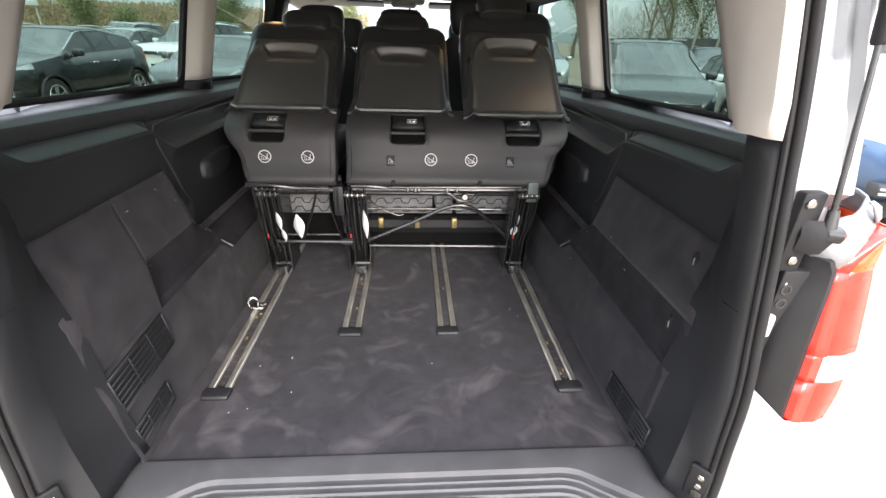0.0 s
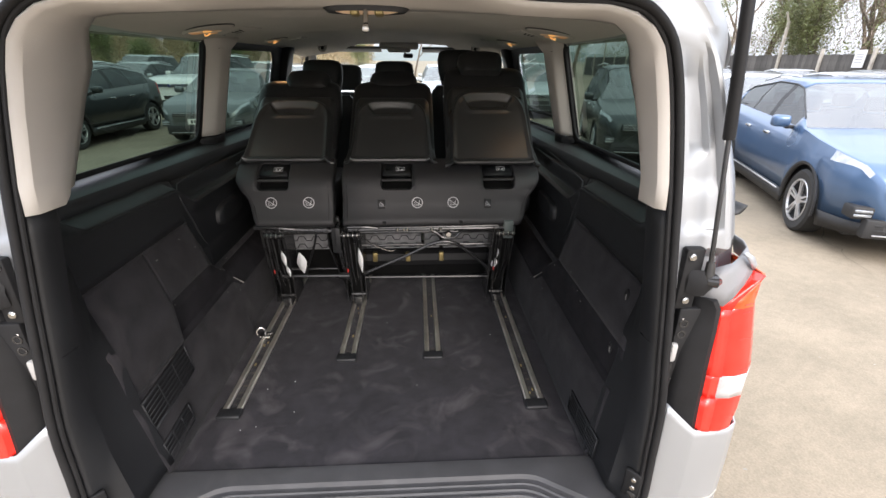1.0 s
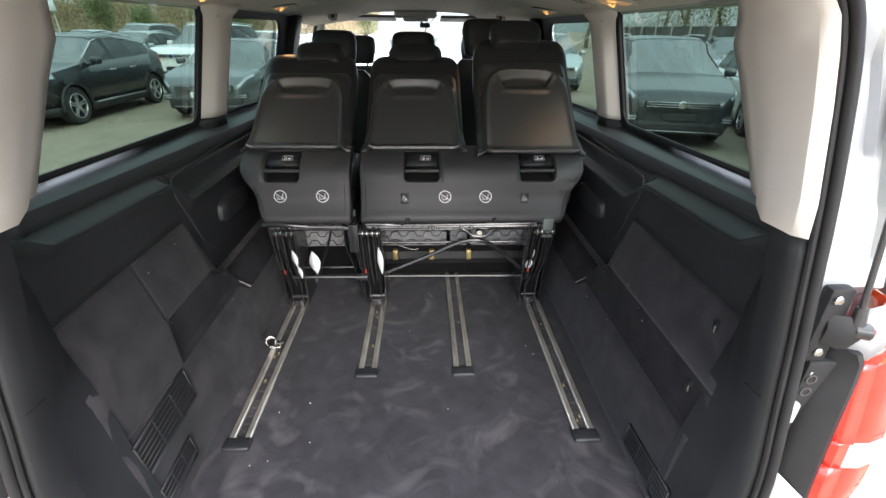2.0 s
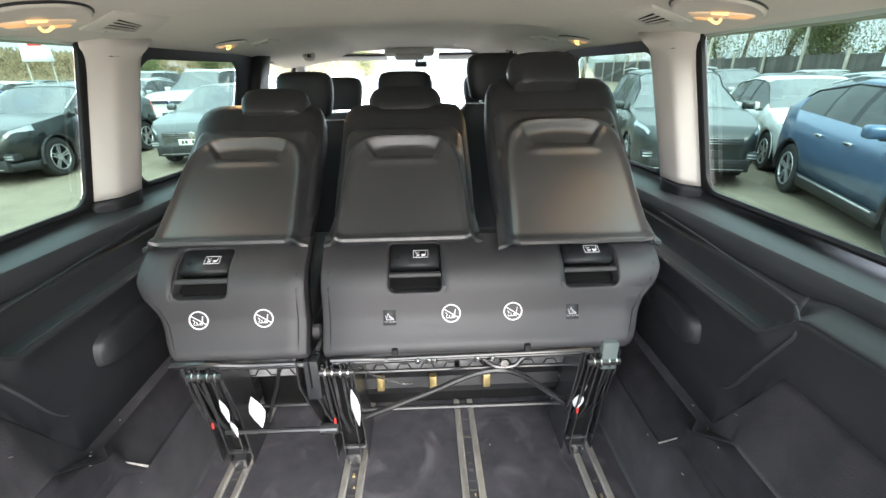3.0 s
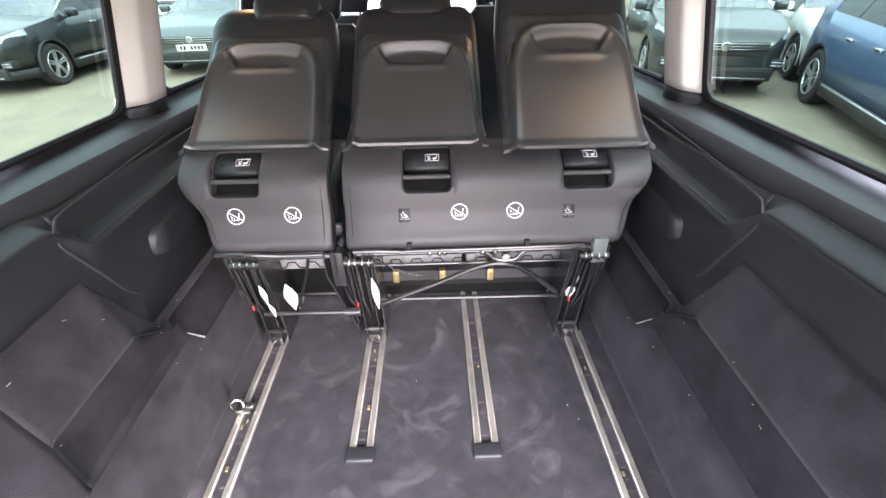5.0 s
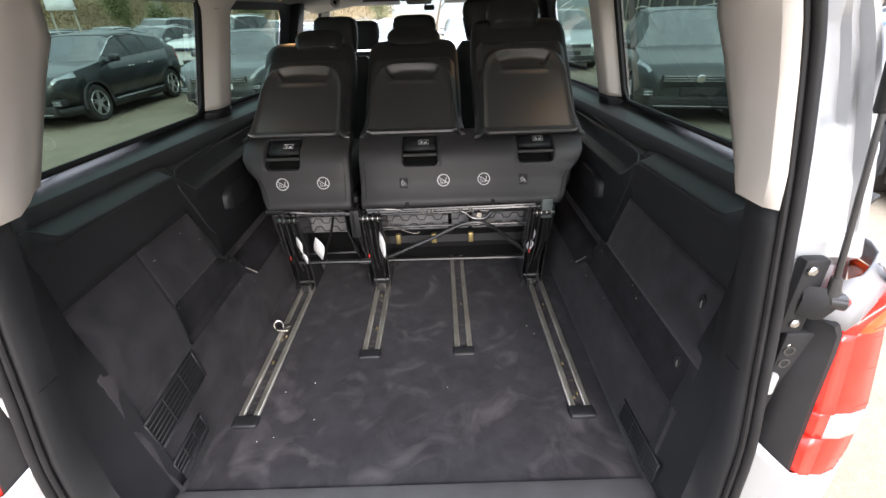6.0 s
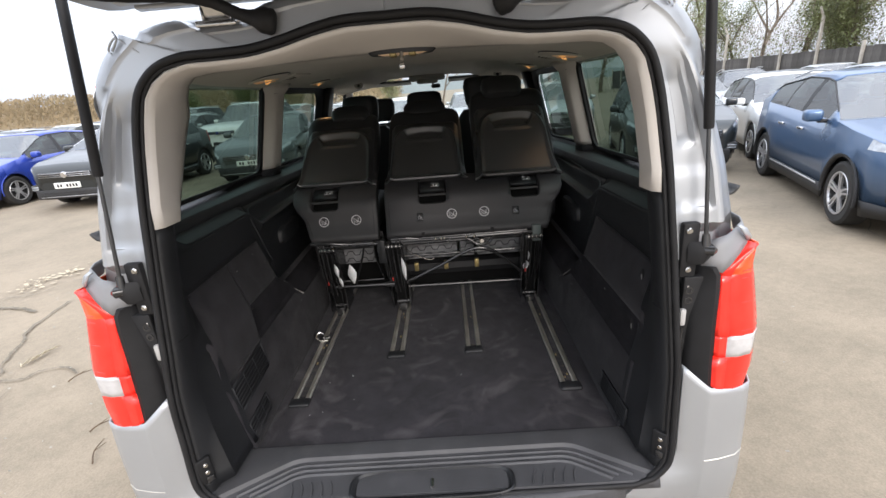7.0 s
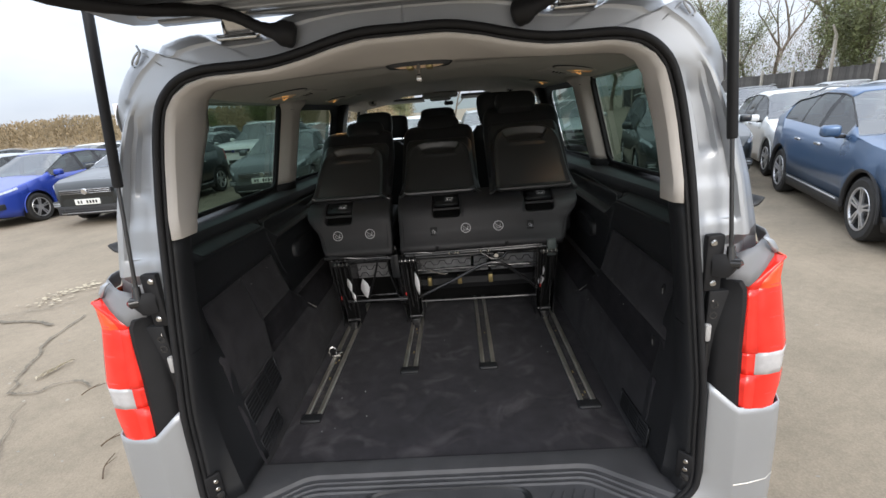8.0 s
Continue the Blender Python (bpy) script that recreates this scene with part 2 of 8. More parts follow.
def smoothed(points, steps=6, closed=False):
    """A Catmull-Rom line through points."""
    p = [Vector(q) for q in points]
    n = len(p)
    out = []
    for i in range(n if closed else n - 1):
        a, b, c, d = (p[(i + k) % n] if closed else p[min(max(i + k, 0), n - 1)] for k in (-1, 0, 1, 2))
        for s in range(steps):
            t = s / steps
            out.append(0.5 * ((2 * b) + (c - a) * t + (2 * a - 5 * b + 4 * c - d) * t * t + (3 * b - a - 3 * c + d) * t ** 3))
    if not closed:
        out.append(p[-1])
    return out


def sweep(bm, points, r, sides=8, closed=False, flat=1.0, caps=True):
    """A tube of radius r (a number or one for each point) along a line."""
    p = [Vector(q) for q in points]
    n = len(p)
    rows = []
    up = None
    for i in range(n):
        d = (p[(i + 1) % n] - p[i - 1]) if closed else (p[min(i + 1, n - 1)] - p[max(i - 1, 0)])
        d = d.normalized() if d.length > 1e-9 else Vector((0, 0, 1))
        if up is None:
            up = d.orthogonal().normalized()
        up = (up - d * up.dot(d))
        up = up.normalized() if up.length > 1e-6 else d.orthogonal().normalized()
        side = d.cross(up)
        rr = r[i] if isinstance(r, (list, tuple)) else r
        rows.append([p[i] + (up * math.cos(a) + side * math.sin(a) * flat) * rr for a in [2 * math.pi * k / sides for k in range(sides)]])
    if closed:
        rows.append(rows[0])
        rows = rows[:-1]
        verts = [[bm.verts.new(q) for q in row] for row in rows]
        for i in range(n):
            a, b = verts[i], verts[(i + 1) % n]
            for k in range(sides):
                bm.faces.new((a[k], a[(k + 1) % sides], b[(k + 1) % sides], b[k]))
        return bm
    return loft(bm, rows, closed=True, caps=caps)


def disc(bm, centre, normal, r, depth, sides=20, bevel=0.0):
    """A short cylinder whose front face is at centre, facing along normal."""
    q = Vector(normal).to_track_quat("Z", "Y").to_matrix().to_4x4()
    m = Matrix.Translation(centre) @ q
    prof = [(0.0001, 0), (r - bevel, 0), (r, -bevel), (r, -depth), (0.0001, -depth)] if bevel else [(0.0001, 0), (r, 0), (r, -depth), (0.0001, -depth)]
    return loft(bm, [[m @ Vector((a * math.cos(t), a * math.sin(t), z)) for t in [2 * math.pi * k / sides for k in range(sides)]] for a, z in prof], closed=True)


def ring(bm, centre, normal, r, thick, depth=0.001, sides=28):
    """A flat ring."""
    m = Matrix.Translation(centre) @ Vector(normal).to_track_quat("Z", "Y").to_matrix().to_4x4()
    prof = [(r - thick, -depth), (r - thick, 0), (r, 0), (r, -depth)]
    return loft(bm, [[m @ Vector((a * math.cos(t), a * math.sin(t), z)) for t in [2 * math.pi * k / sides for k in range(sides)]] for a, z in prof], closed=True)


def lerp(table, v):
    """Reads a value from rows (key, value) sorted by key."""
    if v <= table[0][0]:
        return table[0][1]
    for (a, x), (b, y) in zip(table, table[1:]):
        if v <= b:
            return x + (y - x) * (v - a) / (b - a)
    return table[-1][1]


def ease(a, b, v):
    t = min(1.0, max(0.0, (v - a) / (b - a)))
    return t * t * (3 - 2 * t)


# ---- the van: its hold is the room that the camera enters ----
FLOOR = 0.54
RAIL_X = (-0.548, -0.183, 0.180, 0.548)
RAIL_END = (0.405, 0.712, 0.712, 0.405)

# floor covering
floor = thing("floor", "black carpeted load floor, dusty and scuffed, with four metal seat rails", "floor", kind="structure")
bm = bmesh.new()
ys = [0.165 + 0.06 * i for i in range(66)]
xs = [-0.72 + 0.04 * i for i in range(37)]
loft(bm, [[(x, y, FLOOR + 0.004 * noise.noise((x * 3, y * 3, 0)) * (0 if any(abs(x - r) < 0.06 for r in RAIL_X) else 1) - 0.002) for x in xs] for y in ys])
part("carpet", bm, M_CARPET, floor, solid=0.0)
bm = bmesh.new()
box(bm, (-0.7, 0.06, FLOOR - 0.06), (0.7, 4.3, FLOOR - 0.02))
part("underfloor", bm, M_TRIM, floor)


def seat_rail(x, y0):
    """A C-shaped floor rail: two bright flanges beside a dark slotted channel, with a plastic end cap."""
    y1 = 3.0
    bm = bmesh.new()
    box(bm, (x - 0.015, y0 + 0.03, FLOOR - 0.014), (x + 0.015, y1, FLOOR - 0.003))
    rail = part("seat_rail", bm, M_RAILSLOT, floor, "dirty metal seat rail channel")
    for s in (-1, 1):
        bm = bmesh.new()
        box(bm, (x + s * 0.0245 - 0.010, y0 + 0.03, FLOOR - 0.006), (x + s * 0.0245 + 0.010, y1, FLOOR + 0.008), 0.003, 1)
        part("flange", bm, M_RAIL, rail, "worn aluminium flange")
    # locking teeth and grit down in the channel
    bm = bmesh.new()
    k = y0 + 0.06
    while k < 1.5:
        half = 0.012 if random.random() < 0.7 else 0.007
        box(bm, (x - half, k, FLOOR - 0.008), (x + half, k + random.uniform(0.006, 0.012), FLOOR - 0.0025 + random.random() * 0.0015), 0.0015, 1)
        k += random.uniform(0.024, 0.05)
    part("locking_teeth", bm, M_RAILSLOT, rail)
    bm = bmesh.new()
    for _ in range(4 if abs(x) > 0.15 and x != RAIL_X[2] else 1):
        a, b = x + random.uniform(-0.009, 0.009), random.uniform(y0 + 0.05, y0 + 0.7)
        s = random.uniform(0.0015, 0.004)
        box(bm, (a - s, b - s * 2, FLOOR), (a + s, b + s * 2, FLOOR + 0.004), 0.001, 1)
    part("grit", bm, M_BRASS, rail, "tan grit")
    bm = bmesh.new()
    box(bm, (x - 0.042, y0 - 0.014, FLOOR - 0.004), (x + 0.042, y0 + 0.034, FLOOR + 0.013), 0.008, 3)
    part("end_cap", bm, M_TRIM, rail, "black plastic end cap")


for x, y0 in zip(RAIL_X, RAIL_END):
    seat_rail(x, y0)

# side trims ---------------------------------------------------------------
# window sill height falls towards the front
BELT = [(0.0, 1.378), (0.31, 1.367), (1.38, 1.326), (2.4, 1.29), (4.2, 1.2)]


def side_profile(y, s=1):
    """Inner face of the side trim from the floor up to the window sill, for x > 0: a leaning kick strip, a recessed felt band,
    a leaning carpet, a plastic panel with its shelf; further forward an arch-top shelf and a moulded arm rest."""
    belt = lerp(BELT, y)
    d = belt - 1.35
    low = 0.016 * (s < 0)
    step = 0.016 * (ease(0.485, 0.515, y) if s < 0 else 1.0)
    aft = [(0.648 - low, FLOOR - 0.012), (0.653 - low, 0.562), (0.663 - low * 0.7, 0.63), (0.674 - low * 0.4, 0.73), (0.683, 0.805), (0.684 + step, 0.822), (0.688 + step, 0.90), (0.691 + step * 0.8, 0.948),
           (0.702, 0.964), (0.722, 1.04), (0.744, 1.118), (0.750, 1.132), (0.752, 1.16), (0.753, 1.19), (0.754, 1.21 + d * 0.5), (0.754, 1.232 + d), (0.7545, 1.246 + d), (0.757, 1.255 + d), (0.764, 1.260 + d), (0.784, 1.268 + d), (0.803, 1.276 + d), (0.811, 1.2805 + d), (0.8145, 1.286 + d)]
    fore = [(0.648, FLOOR - 0.012), (0.652, 0.562), (0.655, 0.62), (0.658, 0.70), (0.661, 0.772), (0.666, 0.784), (0.705, 0.826), (0.738, 0.857),
            (0.744, 0.863), (0.748, 0.868), (0.750, 0.874), (0.751, 0.882), (0.757, 0.99), (0.758, 1.08), (0.754, 1.135), (0.742, 1.172), (0.732, 1.186), (0.736, 1.194), (0.752, 1.190), (0.778, 1.196), (0.791, 1.215), (0.796, 1.245), (0.806, 1.276 + d)]
    g, k, h = ease(0.785, 0.87, y), min(1.0, max(0.0, (y - 0.785) / 0.14)), ease(0.925, 0.975, y)
    mix = [h] * 8 + [k] * 4 + [g] * 11
    p = [((1 - m) * a + m * c, (1 - m) * b + m * e) for (a, b), (c, e), m in zip(aft, fore, mix)]
    for i in range(7, 3, -1):
        p[i] = (p[i][0], min(p[i][1], p[i + 1][1] - 0.004))
    # the shelf closes in a rounded end towards the tailgate
    shut = 1 - ease(0.25, 0.33, y)
    p = [(x + (0.775 - x) * shut * (i > 16), z + (1.30 + d - z) * shut * (i in (17, 18, 19))) for i, (x, z) in enumerate(p)]
    top = 0.8175 - 0.03 * shut
    p += [(top, belt - 0.052), (top + 0.003, belt - 0.036), (top + 0.008, belt - 0.029), (0.840, belt - 0.025), (0.86, belt - 0.022), (0.91, belt - 0.020), (0.926, belt - 0.016), (0.935, belt - 0.006), (0.94, belt + 0.004)]
    return p


def wall(name, s, label):
    root = thing(name, label, "side trim", kind="structure")
    ys = [0.175, 0.21, 0.24, 0.26, 0.28, 0.30, 0.32, 0.34, 0.4, 0.46, 0.485, 0.50, 0.515, 0.54, 0.6, 0.66, 0.72, 0.76, 0.785, 0.80, 0.815, 0.83, 0.845, 0.86, 0.875, 0.89, 0.905, 0.92, 0.935, 0.95, 0.965, 0.98, 1.02, 1.06, 1.12, 1.2, 1.3, 1.4, 1.6, 1.9, 2.3, 2.8, 3.4, 4.0]
    rows = [[Vector((s * x, y, z)) for x, z in side_profile(y, s)] for y in ys]

    def strip(title, i0, i1, material, lab, y0=0.0, y1=9.0, solid=0.006):
        b = bmesh.new()
        loft(b, [r[i0:i1 + 1] for r, y in zip(rows, ys) if y0 <= y <= y1])
        return part(title, b, material, root, lab, solid=solid)
    strip("kick_strip", 0, 4, M_SIDE, "black felt-covered kick strip along the floor")
    if s < 0:
        strip("carpeted_cover", 4, 11, M_SIDE, "black felt-covered rear cover", 0.0, 0.50)
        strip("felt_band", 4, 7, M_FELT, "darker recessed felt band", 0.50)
        strip("carpeted_lining", 7, 11, M_SIDE, "black felt-covered lining", 0.50)
    else:
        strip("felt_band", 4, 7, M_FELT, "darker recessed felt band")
        strip("carpeted_lining", 7, 11, M_SIDE, "black felt-covered lining")
    strip("upper_panel", 11, 17, M_TRIM, "black grained plastic panel")
    strip("shelf", 17, 22, M_LEDGE, "black satin shelf below the sill", 0.0, 0.845)
    strip("arm_rest", 17, 22, M_TRIM, "black moulded arm rest with a finger scoop", 0.845)
    strip("sill_ledge", 22, 31, M_LEDGE, "black satin window sill ledge", solid=0.008)
    # pale worn edge of the carpet where the arch-top shelf begins
    bm = bmesh.new()
    sweep(bm, [Vector((s * 0.656, 0.975, 0.779)), Vector((s * 0.69, 0.955, 0.815)), Vector((s * 0.742, 0.928, 0.868))], 0.0032, 6, flat=0.6)
    part("worn_edge", bm, M_PADEDGE, root, "pale worn edge of the lining")
    # scuffs on the felt and on the plastic
    for _ in range(9):
        bm = bmesh.new()
        y, i = random.uniform(0.5, 1.06), random.choice((3, 6, 8, 9))
        a, b = side_profile(y, s)[i], side_profile(y, s)[i + 1]
        k = random.random()
        q = Vector((s * (a[0] + (b[0] - a[0]) * k - 0.004), y, a[1] + (b[1] - a[1]) * k))
        sweep(bm, [q, q + Vector((0, random.uniform(0.003, 0.010), random.uniform(-0.006, 0.003)))], 0.0010, 4)
        part("scuff", bm, M_PADEDGE, root, "pale scuff")
    # crisp lip running down and forward from the rear corner of the arm rest
    bm = bmesh.new()
    sweep(bm, smoothed([(s * 0.772, 0.835, 1.262), (s * 0.760, 0.805, 1.244), (s * 0.753, 0.797, 1.222), (s * 0.752, 0.815, 1.185), (s * 0.754, 0.86, 1.105), (s * 0.757, 0.905, 1.02), (s * 0.757, 0.94, 0.985), (s * 0.757, 1.0, 0.965)], 6), [0.003] * 6 + [0.0055] * 30 + [0.003] * 7, 6)
    part("pocket_lip", bm, M_LEDGE, root, "rounded moulded lip round the pocket")
    # thin raised line along the arm rest's upper edge
    bm = bmesh.new()
    sweep(bm, smoothed([(s * 0.806, 1.42, 1.268), (s * 0.800, 1.2, 1.266), (s * 0.794, 1.0, 1.262), (s * 0.784, 0.88, 1.262), (s * 0.774, 0.838, 1.263)], 5), 0.0028, 6)
    part("arm_rest_edge", bm, M_LEDGE, root)
    bm = bmesh.new()
    sweep(bm, [(s * 0.733, 1.20, 1.190), (s * 0.7325, 1.235, 1.190), (s * 0.744, 1.25, 1.192)], 0.0022, 5)
    part("panel_joint", bm, M_PADEDGE, root, "pale worn joint in the arm rest")
    # belt anchor cover: a flat pad with rounded corners
    bm = bmesh.new()
    loft(bm, [[(s * (0.762 - hh), 1.185 + r * 0.13 * math.copysign(abs(math.cos(a)) ** 0.55, math.cos(a)) + 0.018 * math.sin(a), 1.062 + 0.046 * r * math.copysign(abs(math.sin(a)) ** 0.55, math.sin(a))) for a in [2 * math.pi * i / 28 for i in range(28)]] for r, hh in ((1.06, -0.006), (1.0, 0.022), (0.90, 0.031), (0.6, 0.033), (0.01, 0.034))], closed=True)
    part("anchor_cover", bm, M_TRIM, root, "black rounded belt anchor cover")
    # seams of the sill panel and the shelf
    b0 = lerp(BELT, 0.73)
    for pts, r in (([(0.827, 0.736, b0 - 0.0275), (0.8195, 0.728, b0 - 0.037), (0.816, 0.722, b0 - 0.060), (0.812, 0.722, b0 - 0.068)], 0.0014), ([(0.772, 0.728, 1.2635), (0.757, 0.735, 1.256), (0.753, 0.745, 1.245)], 0.0013)):
        bm = bmesh.new()
        sweep(bm, [(s * x, y, z) for x, y, z in pts], r, 5)
        part("panel_seam", bm, M_PADEDGE, root)
    # upright pillar cover beside the opening: a rounded rear-facing strip and a flat inner face that meets the lining
    rows = []
    for z in (0.56, 0.60, 0.68, 0.78, 0.9, 1.0, 1.1, 1.2, 1.3, 1.36, 1.402):
        xo, yo = opening_x(z) - 0.012, opening_y(z)
        face = lerp([(zz, x) for x, zz in side_profile(0.215, s)][:20], z)
        crease = min(xo - 0.012, face + 0.01)
        rows.append([Vector((s * xo, yo + 0.012, z)), Vector((s * (xo - 0.010), yo + 0.022, z)), Vector((s * (xo - 0.014), yo + 0.05, z)), Vector((s * crease, yo + 0.078, z)), Vector((s * (crease + 0.001), yo + 0.086, z)), Vector((s * (crease * 0.5 + face * 0.5 + 0.002), 0.15 + (yo - 0.0) * 0.4, z)), Vector((s * (face - 0.0035), 0.205 + 0.02 * ease(1.0, 1.3, z), z)), Vector((s * (face + 0.012), 0.215 + 0.02 * ease(1.0, 1.3, z), z))])
    bm = bmesh.new()
    loft(bm, rows)
    cover = part("pillar_lower_cover", bm, M_TRIM, root, "black plastic cover beside the opening", solid=0.006)
    bm = bmesh.new()
    sweep(bm, [(s * (opening_x(1.07) - 0.014), opening_y(1.07) + 0.012, 1.07), (s * (opening_x(1.07) - 0.0275), opening_y(1.07) + 0.035, 1.068), (s * (opening_x(1.07) - 0.029), opening_y(1.07) + 0.075, 1.066)], 0.0018, 5)
    part("seam", bm, M_RUBBER, cover)
    # catch plate low on the pillar
    pm = Matrix.Translation((s * 0.700, 0.000, 0.635)) @ Matrix.Rotation(radians(-s * 48), 4, "Z")
    bm = bmesh.new()
    box(bm, (-0.022, -0.006, -0.048), (0.022, 0.008, 0.048), 0.005, 3, pm)
    catch = part("catch_plate", bm, M_RUBBER, root, "black catch plate with bright bolts")
    bm = bmesh.new()
    box(bm, (-0.012, -0.012, -0.012), (0.012, -0.004, 0.012), 0.004, 2, pm @ Matrix.Translation((0.006, 0, -0.03)))
    part("latch_lug", bm, M_BLACKMETAL, catch)
    for q in (-0.006, 0.022):
        bm = bmesh.new()
        disc(bm, pm @ Vector((0.004, -0.0085, q)), pm.to_3x3() @ Vector((0, -1, 0)), 0.0075, 0.006, 14, 0.002)
        part("bolt", bm, M_STEEL, catch)
    # folding bag hook on the cover, and two small sockets in the lining
    xh = lerp([(zz, x) for x, zz in side_profile(0.215, s)][:20], 1.2)
    bm = bmesh.new()
    box(bm, (min(s * (xh - 0.014), s * (xh + 0.01)), 0.145, 1.195), (max(s * (xh - 0.014), s * (xh + 0.01)), 0.185, 1.235), 0.005, 2)
    box(bm, (min(s * (xh - 0.022), s * xh), 0.150, 1.182), (max(s * (xh - 0.022), s * xh), 0.162, 1.205), 0.004, 2)
    box(bm, (min(s * (xh - 0.02), s * xh), 0.172, 1.205), (max(s * (xh - 0.02), s * xh), 0.182, 1.228), 0.003, 2)
    hook = part("bag_hook", bm, M_RUBBER, root, "black folding bag hook")
    bm = bmesh.new()
    disc(bm, (s * (xh - 0.0225), 0.156, 1.19), (-s, 0, 0), 0.004, 0.004, 10)
    part("hook_rivet", bm, M_STEEL, hook)
    if s > 0:
        for y, z in ((0.265, 1.075), (0.25, 0.905)):
            x = lerp([(zz, xx) for xx, zz in side_profile(y, s)][:20], z)
            bm = bmesh.new()
            loft(bm, [[(s * (x - hh), y + 0.011 * r * math.cos(a), z + 0.022 * r * math.sin(a)) for a in [2 * math.pi * i / 18 for i in range(18)]] for r, hh in ((1.0, 0.001), (0.95, 0.006), (0.7, 0.007), (0.55, 0.003), (0.01, 0.002))], closed=True)
            sock = part("lashing_socket", bm, M_RUBBER, root, "small black oval socket")
            # glint on the socket's rim, painted as a pale streak
            bm = bmesh.new()
            sweep(bm, [(s * (x - 0.007), y - 0.004, z - 0.012), (s * (x - 0.009), y - 0.005, z), (s * (x - 0.007), y - 0.003, z + 0.006)], 0.0014, 6)
            part("socket_glint", bm, M_PADEDGE, sock, "pale streak painting a glint on the rim")
    return root


def opening_x(z):
    """Half width of the tailgate opening at the seal."""
    return lerp([(0.50, 0.60), (0.53, 0.68), (0.57, 0.715), (0.62, 0.728), (0.9, 0.727), (1.19, 0.708), (1.46, 0.686), (1.60, 0.668), (1.68, 0.652), (1.74, 0.632), (1.78, 0.60), (1.805, 0.56), (1.818, 0.50)], z)


def opening_y(z):
    return lerp([(0.5, -0.03), (0.9, -0.005), (1.3, 0.045), (1.6, 0.085), (1.9, 0.115)], z)


def opening_top(x):
    a = abs(x)
    return 1.823 + 0.048 * (1 - ease(0.08, 0.36, a)) - 0.004 * ease(0.3, 0.5, a)


def opening_line(inset=0.0, z0=0.505):
    """The seal's line: up one side, over the top with its raised middle, down the other."""
    half = [Vector((opening_x(z) - inset * (1 - 0.7 * ease(1.68, 1.81, z)), 0, z - inset * ease(1.66, 1.80, z))) for z in (0.53, 0.57, 0.62, 0.75, 0.9, 1.05, 1.19, 1.32, 1.46, 1.60, 1.68, 1.74, 1.78, 1.805) if z >= z0]
    top = [Vector((x, 0, opening_top(x) - inset)) for x in (0.5, 0.42, 0.34, 0.26, 0.18, 0.1, 0.0)]
    right = half + top
    line = [Vector((-p.x, 0, p.z)) for p in right] + right[::-1][1:]
    for p in line:
        p.y = opening_y(p.z)
    return line


wall_left = wall("wall_left", -1, "black plastic and felt side trim of a van hold below tinted windows")
wall_right = wall("wall_right", 1, "black plastic and felt side trim with a window sill ledge")


def louvre(root, s, c, w, h, n, label, tilt):
    """A moulded vent with raised frame and slats, lying on the side lining."""
    x, y, z = c
    m = Matrix.Translation((s * x, y, z)) @ Euler((radians(tilt), radians(s * 6.5), 0)).to_matrix().to_4x4()
    bm = bmesh.new()
    for a, b in (((-0.004, -w / 2, h / 2 - 0.006), (0.004, w / 2, h / 2)), ((-0.004, -w / 2, -h / 2), (0.004, w / 2, -h / 2 + 0.006)), ((-0.004, -w / 2, -h / 2), (0.004, -w / 2 + 0.006, h / 2)), ((-0.004, w / 2 - 0.006, -h / 2), (0.004, w / 2, h / 2))):
        box(bm, a, b, 0.002, 1, m)
    fr = part("vent", bm, M_TRIM, root, label)
    bm = bmesh.new()
    box(bm, (-0.002, -w / 2, -h / 2), (0.001, w / 2, h / 2), 0, 1, m)
    part("vent_back", bm, M_RUBBER, fr)
    for k in range(n):
        zz = -h / 2 + (k + 0.5) * h / n
        bm = bmesh.new()
        box(bm, (-0.004, -w / 2 + 0.006, zz - 0.0022), (0.003, w / 2 - 0.006, zz + 0.0022), 0.001, 1, m)
        part("slat", bm, M_TRIM, fr)
    for k in (1, 2):
        yy = -w / 2 + k * w / 3
        bm = bmesh.new()
        box(bm, (-0.004, yy - 0.002, -h / 2 + 0.004), (0.0032, yy + 0.002, h / 2 - 0.004), 0.001, 1, m)
        part("slat", bm, M_TRIM, fr)


louvre(wall_left, -1, (0.6655, 0.335, 0.745), 0.265, 0.11, 7, "black louvred air vent", 4)
louvre(wall_left, -1, (0.6425, 0.285, 0.603), 0.165, 0.075, 5, "small black louvred vent", 4)
louvre(wall_right, 1, (0.6555, 0.26, 0.605), 0.235, 0.075, 6, "black louvred air vent", -3)

